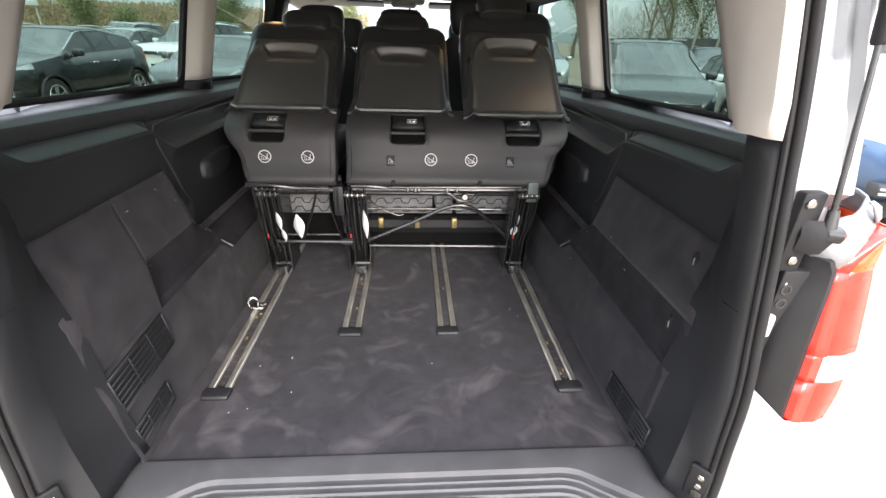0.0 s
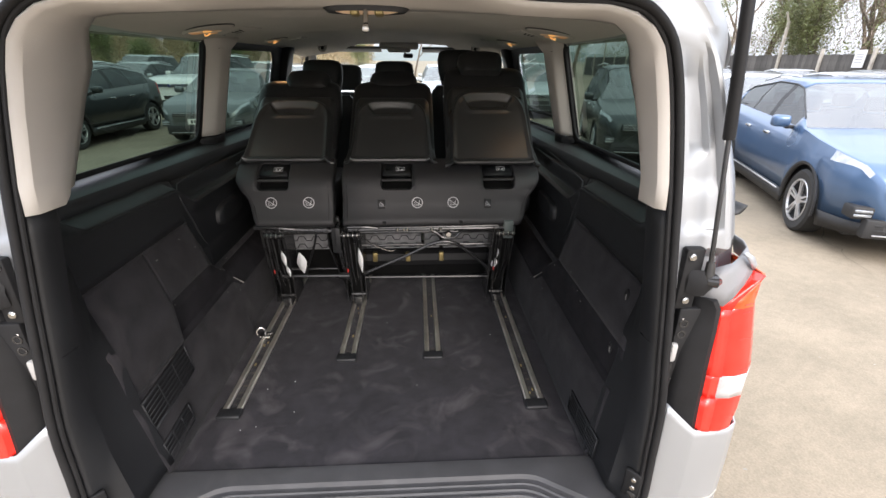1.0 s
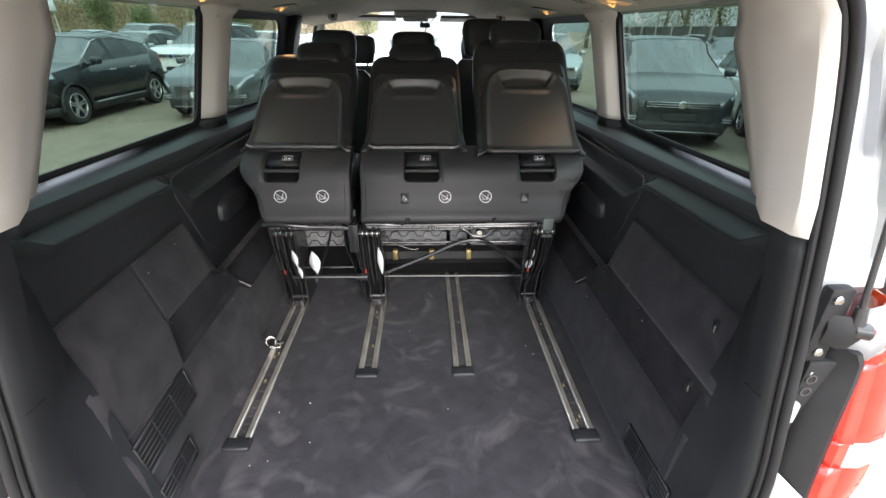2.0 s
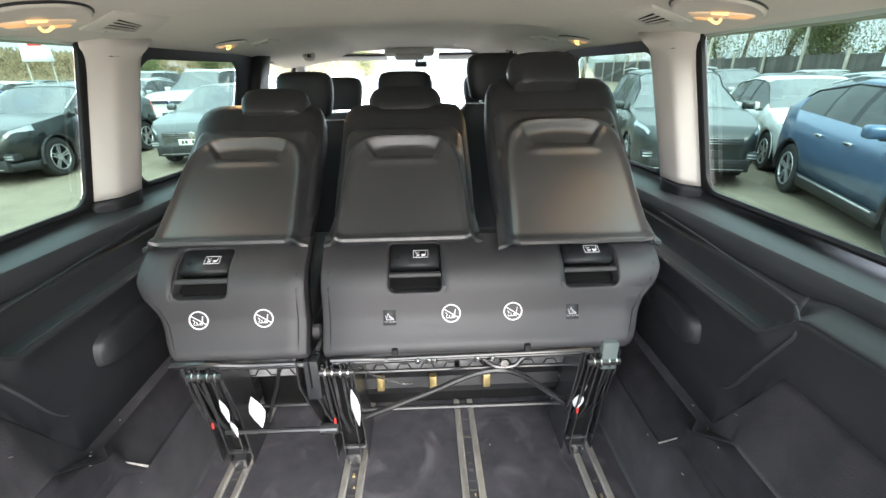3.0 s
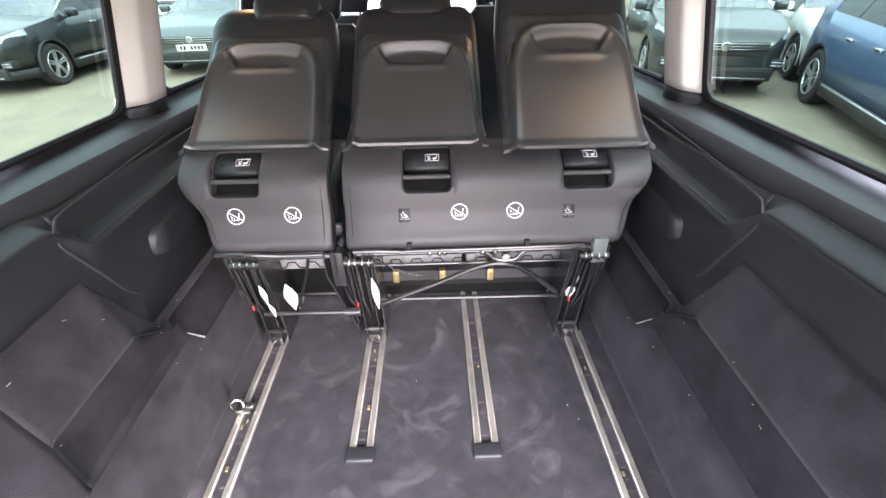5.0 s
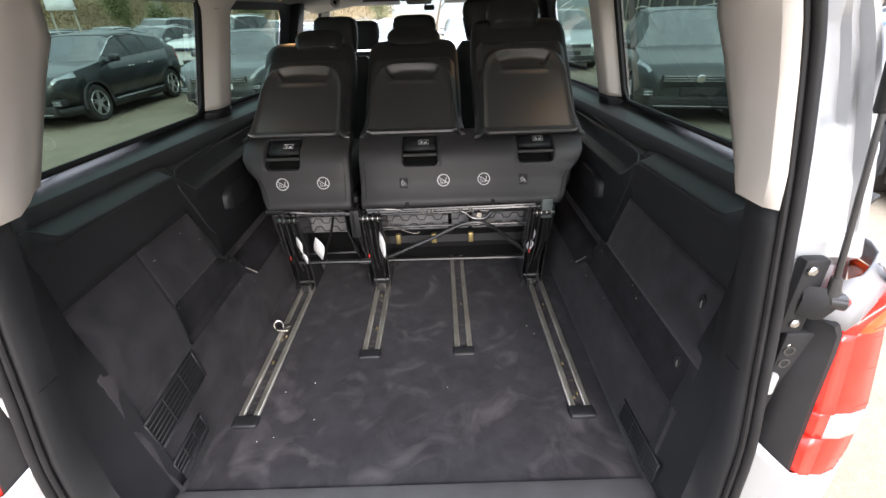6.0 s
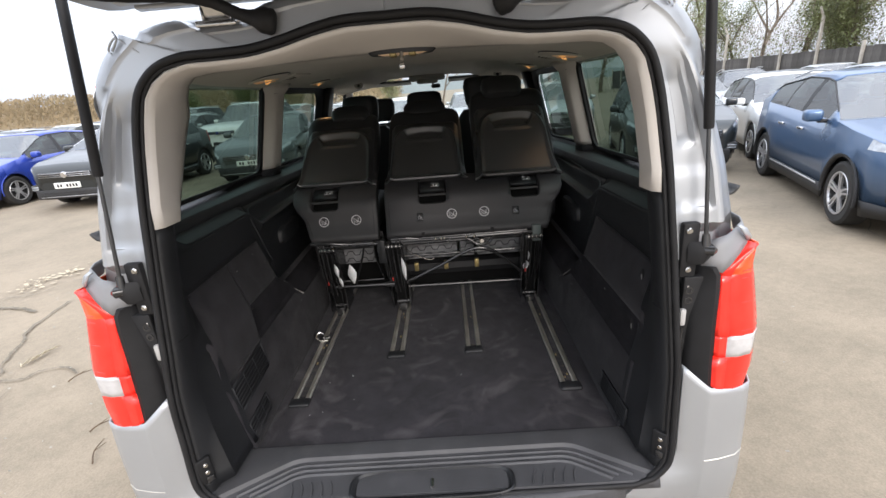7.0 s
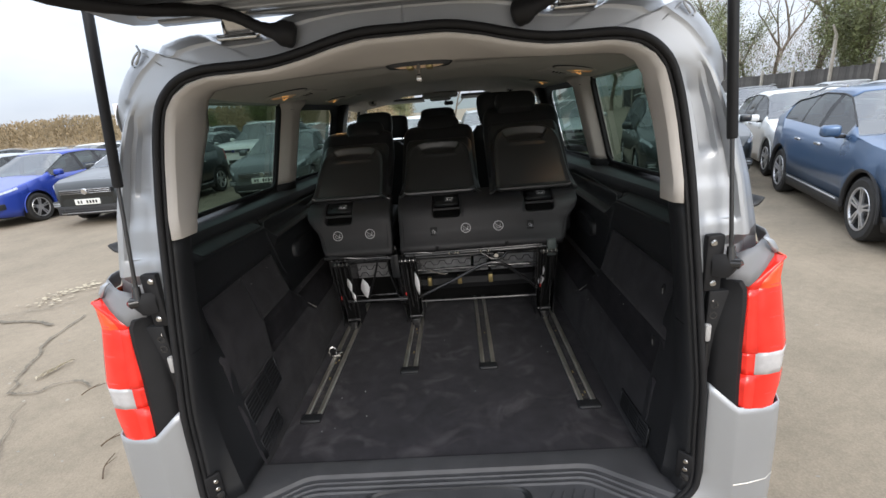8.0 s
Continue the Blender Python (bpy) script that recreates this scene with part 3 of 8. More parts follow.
# beige upper rear surround ---------------------------------------------------
def surround():
    root = thing("rear_surround_trim", "warm grey plastic trim framing the top of the tailgate opening", "trim", kind="structure")
    outer = [p for p in opening_line(0.019, 1.40)]
    outer = [Vector((outer[0].x * 1.0, opening_y(1.402), 1.402))] + [p for p in outer if p.z > 1.41] + [Vector((outer[-1].x, opening_y(1.402), 1.402))]
    rows = []
    for p in outer:
        side = ease(0.42, 0.62, abs(p.x)) * (1 - ease(1.74, 1.83, p.z) * 0.75)
        sgn = 1 if p.x > 0 else -1
        # forward edge: on the sides it reaches the quarter window, at the top it runs into the roof lining
        end = Vector((sgn * lerp([(1.40, 0.742), (1.64, 0.738), (1.72, 0.725), (1.80, 0.66)], p.z), lerp([(1.38, 0.295), (1.47, 0.352), (1.55, 0.40), (1.64, 0.465), (1.70, 0.50), (1.80, 0.42)], p.z), p.z)) * side + Vector((p.x * 1.06, 0.34, 1.808 - 0.022 * (p.x / 0.6) ** 2)) * (1 - side)
        q1 = p + Vector((-sgn * 0.016 * side, 0.02, -0.008 * (1 - side)))
        q2 = p + Vector((-sgn * 0.020 * side, 0.085, -0.014 * (1 - side)))
        q3 = p.lerp(end, 0.55) + Vector((-sgn * 0.020 * side, 0.02, -0.008 * (1 - side)))
        q4 = p.lerp(end, 0.85) + Vector((-sgn * 0.004 * side, 0, 0))
        rows.append([p + Vector((0, 0.004, 0)), q1, q2, q3, q4, end])
    bm = bmesh.new()
    loft(bm, rows)
    part("surround_shell", bm, M_BEIGE, root, solid=0.006)
    return root


surround()

# roof lining ----------------------------------------------------------------
CEIL = [(0.0, 1.845), (0.2, 1.843), (0.4, 1.835), (0.55, 1.822), (0.66, 1.806), (0.74, 1.794), (0.79, 1.785), (0.83, 1.776), (0.85, 1.769)]
ceiling = thing("ceiling", "warm grey fabric roof lining with a stepped front section", "ceiling", kind="structure")
bm = bmesh.new()
rows = []
yv = [0.30, 0.36, 0.45, 0.6, 0.8, 0.86, 0.9, 0.93, 0.96, 0.98, 1.0, 1.02, 1.05, 1.08, 1.12, 1.2, 1.3, 1.4, 1.55, 1.68, 1.74, 1.76, 1.775, 1.79, 1.81, 1.84, 1.9, 2.0, 2.2, 2.5, 2.8, 3.1, 3.4, 3.6]
for y in yv:
    row = []
    for x in [-0.85 + 0.05 * i for i in range(35)]:
        a = abs(x)
        z = lerp(CEIL, a)
        bow = 0.10 * (1 - (x / 0.5) ** 2) if a < 0.5 else 0.0
        z -= 0.022 * (1 - ease(0.30, 0.55, y)) * (1 - ease(0.5, 0.75, a))
        # soft crease and the step up to the front section, both bowed
        z += 0.020 * ease(0.93, 1.02, y - bow * 0.5 + 0.18 * max(0, a - 0.3)) * (1 - ease(0.25, 0.46, a)) * (1 - ease(1.25, 1.6, y))
        z += 0.044 * ease(1.762, 1.782, y - bow * 0.25) * (1 - ease(0.40, 0.50, a))
        z -= 0.055 * ease(2.5, 3.6, y)
        row.append((x, y, z))
    rows.append(row)
loft(bm, rows)
part("roof_lining", bm, M_ROOFLINING, ceiling, solid=0.008)

# windows and pillars ------------------------------------------------------------
def glass_x(z, y=1.0):
    return 0.935 - (z - 1.33) * 0.25 - 0.05 * (1 - ease(0.25, 0.9, y))


def pane_outline(y0, y1, top, r=0.05, steps=5, rear_lean=0.0):
    """A rounded window outline between y0 and y1, over the sloping sill and below top."""
    lo0, lo1 = lerp(BELT, y0) + 0.012, lerp(BELT, y1) + 0.012
    out = []
    for (cy, cz, a0) in ((y0 + r, lo0 + r, 180), (y1 - r, lo1 + r, 270), (y1 - r, top - r, 0), (y0 + r + rear_lean, top - r, 90)):
        for k in range(steps + 1):
            a = radians(a0 + 90 * k / steps)
            out.append((cy + r * math.cos(a), cz + r * math.sin(a)))
    return out


def window(name, s, y0, y1, top, label, material=None, rear=0.03, front=0.03, over=0.03, under=0.008, r=0.05):
    root = thing(name, label, "window", kind="structure")
    pts = pane_outline(y0, y1, top, r)
    bm = bmesh.new()
    bm.faces.new([bm.verts.new((s * (glass_x(z, y) + 0.012), y, z)) for y, z in pts])
    pane = part("pane", bm, material or M_GLASS, root, smooth=False)
    pane.visible_shadow = False
    cy, cz = sum(p[0] for p in pts) / len(pts), sum(p[1] for p in pts) / len(pts)
    rings = []
    for grow, dx in ((-0.25, 0.004), (-0.28, -0.006), (0.0, -0.012), (1.0, -0.010), (1.0, 0.02)):
        outer = []
        for y, z in pts:
            d = Vector((y - cy, z - cz))
            gy, gz = (front if d.x > 0 else rear), (over if d.y > 0 else under)
            gy, gz = (gy, gz) if grow > 0 else (0.03, 0.03)
            k = Vector((math.copysign(1, d.x) * grow * gy * min(1, abs(d.x) / (abs(y1 - y0) * 0.42)), math.copysign(1, d.y) * grow * gz * min(1, abs(d.y) / 0.17)))
            outer.append((s * (glass_x(z + k.y, y) + dx), y + k.x, z + k.y))
        rings.append(outer)
    bm = bmesh.new()
    loft(bm, rings, closed=True)
    part("window_frame", bm, M_RUBBER, root, "black rubber window frame")
    return root


QY0, QY1, MY0, MY1 = 0.25, 1.415, 1.655, 2.50
for s, k in ((-1, 1), (1, 2)):
    window("window_%d" % k, s, QY0, QY1, 1.80, "large tinted rear quarter window with a black rubber frame")
    window("window_%d" % (k + 2), s, MY0, MY1, 1.748, "tinted sliding-door window with a thick black frame", None, 0.03, 0.17, 0.05, r=0.08)
    window("window_%d" % (k + 4), s, 2.90, 3.50, 1.75, "front door window with a black frame", M_GLASS_CLEAR, 0.04, 0.04, 0.04)


def pillar(s, y0, y1, label):
    """A folded plastic pillar cover between two windows, with its foot in black."""
    root = thing("pillar_trim", label, "pillar trim", "pillar covers beside the windows", kind="structure")

    def section(z, out=0.0, flare=0.0):
        g = glass_x(z) + out
        return [(s * x, y, z) for x, y in ((g + 0.004, y0 - flare), (g - 0.010, y0 + 0.001 - flare), (g - 0.016, y0 + 0.006 - flare), (g - 0.046, y0 + 0.036 - flare), (g - 0.053, y0 + 0.046), (g - 0.056, y0 + 0.060), (g - 0.062 - flare, y1 - 0.085 + flare), (g - 0.060, y1 - 0.060 + flare), (g - 0.048, y1 - 0.045 + flare), (g + 0.006, y1 - 0.012 + flare))]
    bm = bmesh.new()
    loft(bm, [section(z, 0, 0.03 * ease(1.72, 1.79, z)) for z in (1.347, 1.37, 1.40, 1.45, 1.55, 1.65, 1.70, 1.735, 1.765, 1.79)])
    part("upper_cover", bm, M_BEIGE, root, "warm grey pillar cover", solid=0.006)
    bm = bmesh.new()
    sweep(bm, [Vector(q) + Vector((-s * 0.002, 0, 0)) for q in section(1.742, 0, 0.03 * ease(1.72, 1.79, 1.742))[1:9]], 0.0013, 5)
    part("cover_joint", bm, M_RUBBER, root, "fine dark joint below the roof lining")
    bm = bmesh.new()
    loft(bm, [section(z, -0.001 - 0.008 * (1 - ease(1.275, 1.335, z))) for z in (1.26, 1.28, 1.295, 1.31, 1.325, 1.343)])
    part("lower_cover", bm, M_TRIM, root, "black plastic foot of the pillar", solid=0.006)
    return root


pillar(-1, 1.430, 1.640, "warm grey plastic pillar cover with a black foot")
pillar(1, 1.430, 1.640, "warm grey plastic pillar cover with a black foot")
for s in (-1, 1):
    root = thing("door_pillar_trim", "dark plastic pillar between the sliding door and the front door", "pillar trim", kind="structure")
    bm = bmesh.new()
    loft(bm, [[(s * (glass_x(z) - 0.005), 2.66, z), (s * (glass_x(z) - 0.05), 2.69, z), (s * (glass_x(z) - 0.055), 2.80, z), (s * (glass_x(z) - 0.01), 2.87, z)] for z in (1.2, 1.4, 1.6, 1.775)])
    part("cover", bm, M_TRIM, root, solid=0.01)


# lamps and vents in the roof edge --------------------------------------------------
def roof_lamp(x, y, k, s):
    """A reading lamp: a D-shaped hooded plate on the curved roof edge, its arc turned to the rear and the middle, with two warm bulbs."""
    lamp = thing("reading_lamp", "lit warm reading lamp in a pale hooded roof housing", "lamp", "roof reading lamps", at=pose(s * x, y, lerp(CEIL, x)))

    def on(u, v, drop):
        """Place on the curved roof edge: u along the plate's chord, v towards its arc, drop below the lining."""
        dx, dy = k * (0.76 * u - 0.62 * v), k * (-0.65 * u - 0.78 * v)
        return Vector((s * dx, dy, lerp(CEIL, x + dx) - lerp(CEIL, x) - drop))

    def outline(r, drop):
        arc = [(0.112 * r * math.copysign(abs(math.cos(a)) ** 0.85, math.cos(a)), 0.190 * r * math.sin(a) ** 0.9) for a in [math.pi * i / 24 for i in range(25)]]
        foot = [(-0.108 * r, -0.05 * r), (-0.06 * r, -0.10 * r), (0.06 * r, -0.10 * r), (0.108 * r, -0.05 * r)]
        return [on(a, b, drop) for a, b in arc + foot]
    bm = bmesh.new()
    loft(bm, [outline(1.0, -0.010), outline(1.0, 0.004), outline(0.985, 0.008), outline(0.94, 0.012), outline(0.86, 0.0115), outline(0.80, 0.009), outline(0.4, 0.009), outline(0.02, 0.009)], closed=True)
    part("housing", bm, M_BEIGE, lamp, "warm grey plastic housing")
    # black strip paints the shadow that the hood's stepped edge shows
    bm = bmesh.new()
    sweep(bm, outline(1.012, 0.004)[1:24], [0.0012 + 0.0034 * math.sin(math.pi * i / 22) ** 0.5 for i in range(23)], 6)
    part("shadow_gap", bm, M_TRIM, lamp, "dark strip painting the shadow round the housing")
    # lens with two bulbs behind a dimple, and an added glowing streak beside them
    bm = bmesh.new()
    loft(bm, [[on(0.005 + 0.082 * r * math.cos(a), -0.020 + 0.034 * r * math.sin(a), h) for a in [2 * math.pi * i / 28 for i in range(28)]] for r, h in ((1.0, 0.0085), (0.95, 0.0125), (0.6, 0.0145), (0.01, 0.015))], closed=True)
    part("lens", bm, M_LAMPLENS, lamp, "amber-lit lens")
    for u, v, a, b in ((-0.040, -0.050, 0.026, 0.016), (0.050, -0.012, 0.030, 0.015)):
        bm = bmesh.new()
        loft(bm, [[on(u + a * q * math.cos(w), v + b * q * math.sin(w), h) for w in [2 * math.pi * i / 18 for i in range(18)]] for q, h in ((1.0, 0.0135), (0.7, 0.017), (0.01, 0.018))], closed=True)
        part("reflector", bm, M_LAMPDISH, lamp, "dim amber reflector dish")
    bm = bmesh.new()
    sweep(bm, smoothed([on(-0.022, -0.038, 0.017), on(-0.012, -0.060, 0.020), on(0.0, -0.054, 0.021), on(0.006, -0.030, 0.018)], 4), 0.0030, 8)
    part("bulb", bm, M_LAMPGLOW, lamp, "glowing warm bulb")
    bm = bmesh.new()
    sweep(bm, [on(-0.012, 0.020, 0.0135), on(0.028, 0.024, 0.0135)], [0.002, 0.003], 6)
    part("light_slip", bm, M_LAMPGLOW, lamp, "narrow glowing streak added on the lamp housing")
    li = new("lamp_light", bpy.data.lights.new("lamp_light", "SPOT"))
    li.data.energy, li.data.color, li.data.shadow_soft_size = LAMP_W, (1.0, 0.56, 0.24), 0.02
    li.data.spot_size, li.data.spot_blend = radians(85), 0.6
    li.matrix_world = Matrix.Translation((s * 0.70, y + 0.06, lerp(CEIL, 0.70) - 0.05)) @ Euler((radians(28 if y < 1.6 else -38), radians(s * 30), 0)).to_matrix().to_4x4()
    return lamp


def roof_vent(x, y, k, s):
    """A slanted four-sided plate with long slots that run forward, on the roof edge beside the lamp."""
    v = thing("roof_vent", "pale slatted air vent in the roof edge", "air vent", "roof air vents", at=pose(s * x, y, lerp(CEIL, x)))

    def on(dx, dy, drop):
        return Vector((s * k * dx, k * dy, lerp(CEIL, x + k * dx) - lerp(CEIL, x) - drop))
    plate = ((0.085, -0.050), (-0.070, -0.160), (-0.100, 0.0), (0.060, 0.190))
    mouth = ((0.044, -0.030), (-0.042, -0.100), (-0.026, 0.020), (0.040, 0.085))
    cx, cy = 0.0, -0.006
    bm = bmesh.new()
    loft(bm, [[on(cx + (a - cx) * r, cy + (b - cy) * r, h) for a, b in ring_] for ring_, r, h in ((plate, 1.0, 0.002), (plate, 0.97, 0.0075), (plate, 0.90, 0.0105), (mouth, 1.12, 0.0110), (mouth, 1.02, 0.0102), (mouth, 1.0, 0.0096))], closed=True)
    part("housing", bm, M_BEIGE, v)
    bm = bmesh.new()
    loft(bm, [[on(cx + (a - cx) * r, cy + (b - cy) * r, 0.0056) for a, b in mouth] for r in (0.999, 0.02)], closed=True)
    part("duct", bm, M_MATTE, v, "dark duct", solid=0.001)
    for i in range(5):
        c = i / 4
        a0, b0 = mouth[1][0] + (mouth[0][0] - mouth[1][0]) * c, mouth[1][1] + (mouth[0][1] - mouth[1][1]) * c
        a1, b1 = mouth[2][0] + (mouth[3][0] - mouth[2][0]) * c, mouth[2][1] + (mouth[3][1] - mouth[2][1]) * c
        bm = bmesh.new()
        loft(bm, [[on(a + da, b, h) for da, h in ((-0.0032, 0.0102), (0.0032, 0.0106), (0.0032, 0.0094), (-0.0032, 0.0092))] for a, b in ((a0, b0), ((a0 + a1) / 2, (b0 + b1) / 2), (a1, b1))], closed=True, caps=True)
        part("slat", bm, M_BEIGE, v)
    bm = bmesh.new()
    loft(bm, [[on(0.064 + 0.010 * r * math.cos(w), 0.0 + 0.010 * r * math.sin(w), h) for w in [2 * math.pi * i / 10 for i in range(10)]] for r, h in ((1.0, 0.010), (0.7, 0.014), (0.05, 0.015))], closed=True)
    part("thumb_slide", bm, M_PALE, v)
    return v


LAMP_W = 0.12
for s in (-1, 1):
    roof_lamp(0.672, 1.110, 0.77, s)
    roof_lamp(0.680, 2.03, 0.52, s)
    roof_vent(0.625, 1.315, 1.0, s)
    roof_vent(0.585, 2.18, 0.62, s)
    # belt guides near the front of the roof
    g = thing("belt_guide", "pale round seat belt guide on the roof edge", "belt guide", "belt guides", at=pose(s * 0.59, 2.95, 1.778, 60, 0, 0))
    bm = bmesh.new()
    ring(bm, (0, 0, 0.012), (0, 0, 1), 0.034, 0.012, 0.02, 20)
    part("ring", bm, M_BEIGE, g)
    bm = bmesh.new()
    disc(bm, (0, 0, 0.004), (0, 0, 1), 0.013, 0.02, 18)
    ring(bm, (0, 0, 0.006), (0, 0, 1), 0.023, 0.004, 0.006, 18)
    part("slot", bm, M_TRIM, g, "dark belt slot")

# centre lamp and latch over the opening
dome = thing("rear_dome_lamp", "lit amber courtesy lamp over the tailgate opening", "lamp", at=pose(0.015, 0.325, 1.806, -6, 0, 0))
bm = bmesh.new()
loft(bm, [[(0.098 * r * math.cos(a), 0.028 * r * math.sin(a), h) for a in [2 * math.pi * i / 32 for i in range(32)]] for r, h in ((1.0, 0.012), (1.0, 0.0), (0.9, -0.008), (0.8, -0.004))], closed=True)
part("housing", bm, M_TRIM, dome, "dark lamp housing")
bm = bmesh.new()
loft(bm, [[(0.080 * r * math.cos(a), 0.02 * r * math.sin(a), h) for a in [2 * math.pi * i / 32 for i in range(32)]] for r, h in ((1.0, -0.003), (0.7, -0.009), (0.01, -0.011))], closed=True)
part("lens", bm, M_LAMPLENS, dome, "amber-lit lens")
bm = bmesh.new()
sweep(bm, [(0.0, -0.02, -0.005), (0.0, -0.03, -0.02), (0.0, -0.034, -0.036)], 0.006, 8)
box(bm, (-0.008, -0.042, -0.054), (0.008, -0.026, -0.036), 0.005, 2)
part("latch_knob", bm, M_STEEL, dome, "bright knob on a stalk")
for dx in (-0.035, 0.02):
    bm = bmesh.new()
    box(bm, (dx, -0.025, -0.016), (dx + 0.02, 0.005, -0.006), 0.003, 1)
    part("clip", bm, M_BRASS, dome)


# ---- the van's outer body -------------------------------------------------------
van = thing("van", "silver passenger van with its tailgate raised, parked on asphalt", "van")

# rubber seal: a round bulb and a thinner lip beside it
line = smoothed(opening_line(), 3)
bottom = [Vector((x, -0.032 - 0.004 * (1 - (x / 0.6) ** 2), 0.512)) for x in (0.62, 0.4, 0.2, 0.0, -0.2, -0.4, -0.62)]
bm = bmesh.new()
sweep(bm, line + bottom, 0.0095, 10, closed=True)
seal = part("tailgate_seal", bm, M_RUBBER, van, "black rubber bulb seal")
bm = bmesh.new()
inner = [Vector((p.x - math.copysign(0.014, p.x) * ease(0.45, 0.62, abs(p.x)), p.y + 0.006, p.z - 0.014 * (1 - ease(0.50, 0.64, abs(p.x))))) for p in line]
sweep(bm, inner, 0.006, 8)
part("seal_lip", bm, M_RUBBER, seal)


def outer_x(z):
    """Half width of the body at the rear corner."""
    return lerp([(0.25, 0.93), (0.5, 0.95), (0.85, 0.955), (1.05, 0.953), (1.26, 0.938), (1.45, 0.903), (1.57, 0.866), (1.64, 0.840), (1.70, 0.808), (1.765, 0.768), (1.81, 0.738), (1.83, 0.722)], z)


for s in (-1, 1):
    # painted frame round the opening: flat inner face with a pressed dent, a ridge, then the curved outer skin; it runs on over the top
    zz = [0.57, 0.62, 0.70, 0.80, 0.88, 0.95, 1.05, 1.15, 1.22, 1.27, 1.31, 1.335, 1.345, 1.3525, 1.36] + [1.38 + 0.015 * i for i in range(21)]
    run = [(Vector((opening_x(z) + 0.006, 0, z)), Vector((outer_x(z), 0, z))) for z in zz]
    seal_top = smoothed([p for p in opening_line() if p.x >= 0 and p.z > 1.68][::-1], 3)
    # outer rim over the top: the folded tip of the pillar, the notch beside it, the gutter end, the hinge recess and the raised middle
    rim = [Vector((x, 0, z)) for x, z in ((outer_x(1.69), 1.69), (0.794, 1.725), (0.768, 1.765), (0.750, 1.793), (0.735, 1.815), (0.722, 1.832), (0.708, 1.845), (0.690, 1.862), (0.674, 1.878), (0.666, 1.886), (0.660, 1.878), (0.652, 1.870), (0.640, 1.869), (0.628, 1.870), (0.622, 1.877), (0.615, 1.886), (0.600, 1.890), (0.575, 1.897), (0.545, 1.902), (0.515, 1.904), (0.502, 1.899), (0.490, 1.888), (0.478, 1.883), (0.43, 1.883), (0.38, 1.884), (0.352, 1.886), (0.336, 1.897), (0.318, 1.914), (0.295, 1.924), (0.25, 1.930), (0.15, 1.936), (0.0, 1.938))]

    def along(points, n):
        """The same line in n even steps."""
        way = [0.0]
        for p, q in zip(points, points[1:]):
            way.append(way[-1] + Vector((p.x - q.x, 0, p.z - q.z)).length)
        us = [way[-1] * i / (n - 1) for i in range(n)]
        return [Vector((lerp(list(zip(way, [k.x for k in points])), u), 0, lerp(list(zip(way, [k.z for k in points])), u))) for u in us]
    for p, q in zip(along(seal_top, 110), along(rim, 110)):
        run.append((p + (q - p).normalized() * 0.006, q))
    rows = []
    for a, b in run:
        z, y, up = a.z, opening_y(a.z), ease(1.68, 1.78, a.z)
        dent = 0.013 * ease(1.505, 1.535, z) * (1 - ease(1.66, 1.72, z))
        step = (0.007 * ease(1.345, 1.36, z) + 0.006 * ease(1.435, 1.452, z)) * (1 - up)
        flat = 1 - 0.72 * ease(1.70, 1.80, a.z)
        rows.append([])
        for k, dy in ((0.0, 0.006), (0.06, 0.013 + step), (0.15, 0.015 + step), (0.19, 0.015 + step + dent), (0.36, 0.018 + step + dent), (0.40, 0.018 + step), (0.48, 0.020 + step), (0.525, 0.014), (0.56, 0.013), (0.59, 0.017), (0.63, 0.026),
                      (0.70, 0.052 * flat), (0.82, 0.082 * flat), (0.94, 0.115 * flat), (0.99, 0.145 * flat), (1.008 - 0.008 * up, 0.17 - 0.12 * up), (1.016 - 0.016 * up, 0.20 if z > 1.37 else 0.5)):
            low = 0.05 * (1 - (ease(1.17, 1.20, z) if k < 0.35 else ease(1.270, 1.285, z))) * (1 - ease(0.86, 0.97, k))
            if k < 0.65:
                dy += (0.010 + 0.012 * k - dy) * ease(1.72, 1.80, a.z)
            rows[-1].append(Vector((s * (a.x + (b.x - a.x) * k), y + dy + low, a.z + (b.z - a.z) * k)))
    bm = bmesh.new()
    loft(bm, rows)
    corner = part("rear_corner", bm, M_SILVER, van, "silver rear pillar with its water channel", solid=0.004)
    bm = bmesh.new()
    sweep(bm, [(s * (opening_x(1.35) + 0.014), opening_y(1.35) + 0.022, 1.350), (s * (opening_x(1.35) + 0.06), opening_y(1.35) + 0.024, 1.352), (s * (opening_x(1.35) + 0.105), opening_y(1.35) + 0.020, 1.354)], 0.004, 6)
    part("sealed_joint", bm, M_SILVER, corner, "raised sealed joint")
    # folded seams where roof and pillar skins meet
    for pts, r in ((((0.612, 0.122, 1.836), (0.634, 0.124, 1.852), (0.655, 0.126, 1.870)), 0.0022), (((0.667, 0.128, 1.888), (0.660, 0.124, 1.872), (0.667, 0.122, 1.858), (0.678, 0.124, 1.845)), 0.0028), (((0.662, 0.124, 1.874), (0.676, 0.124, 1.864), (0.690, 0.128, 1.848), (0.686, 0.128, 1.840)), 0.0028)):
        bm = bmesh.new()
        sweep(bm, smoothed([(s * x, y, z) for x, y, z in pts], 4), r, 6)
        part("folded_seam", bm, M_SILVER, corner, "sealed seam in the corner of the roof")
    # black lamp-side moulding with brackets
    bm = bmesh.new()
    rows = []
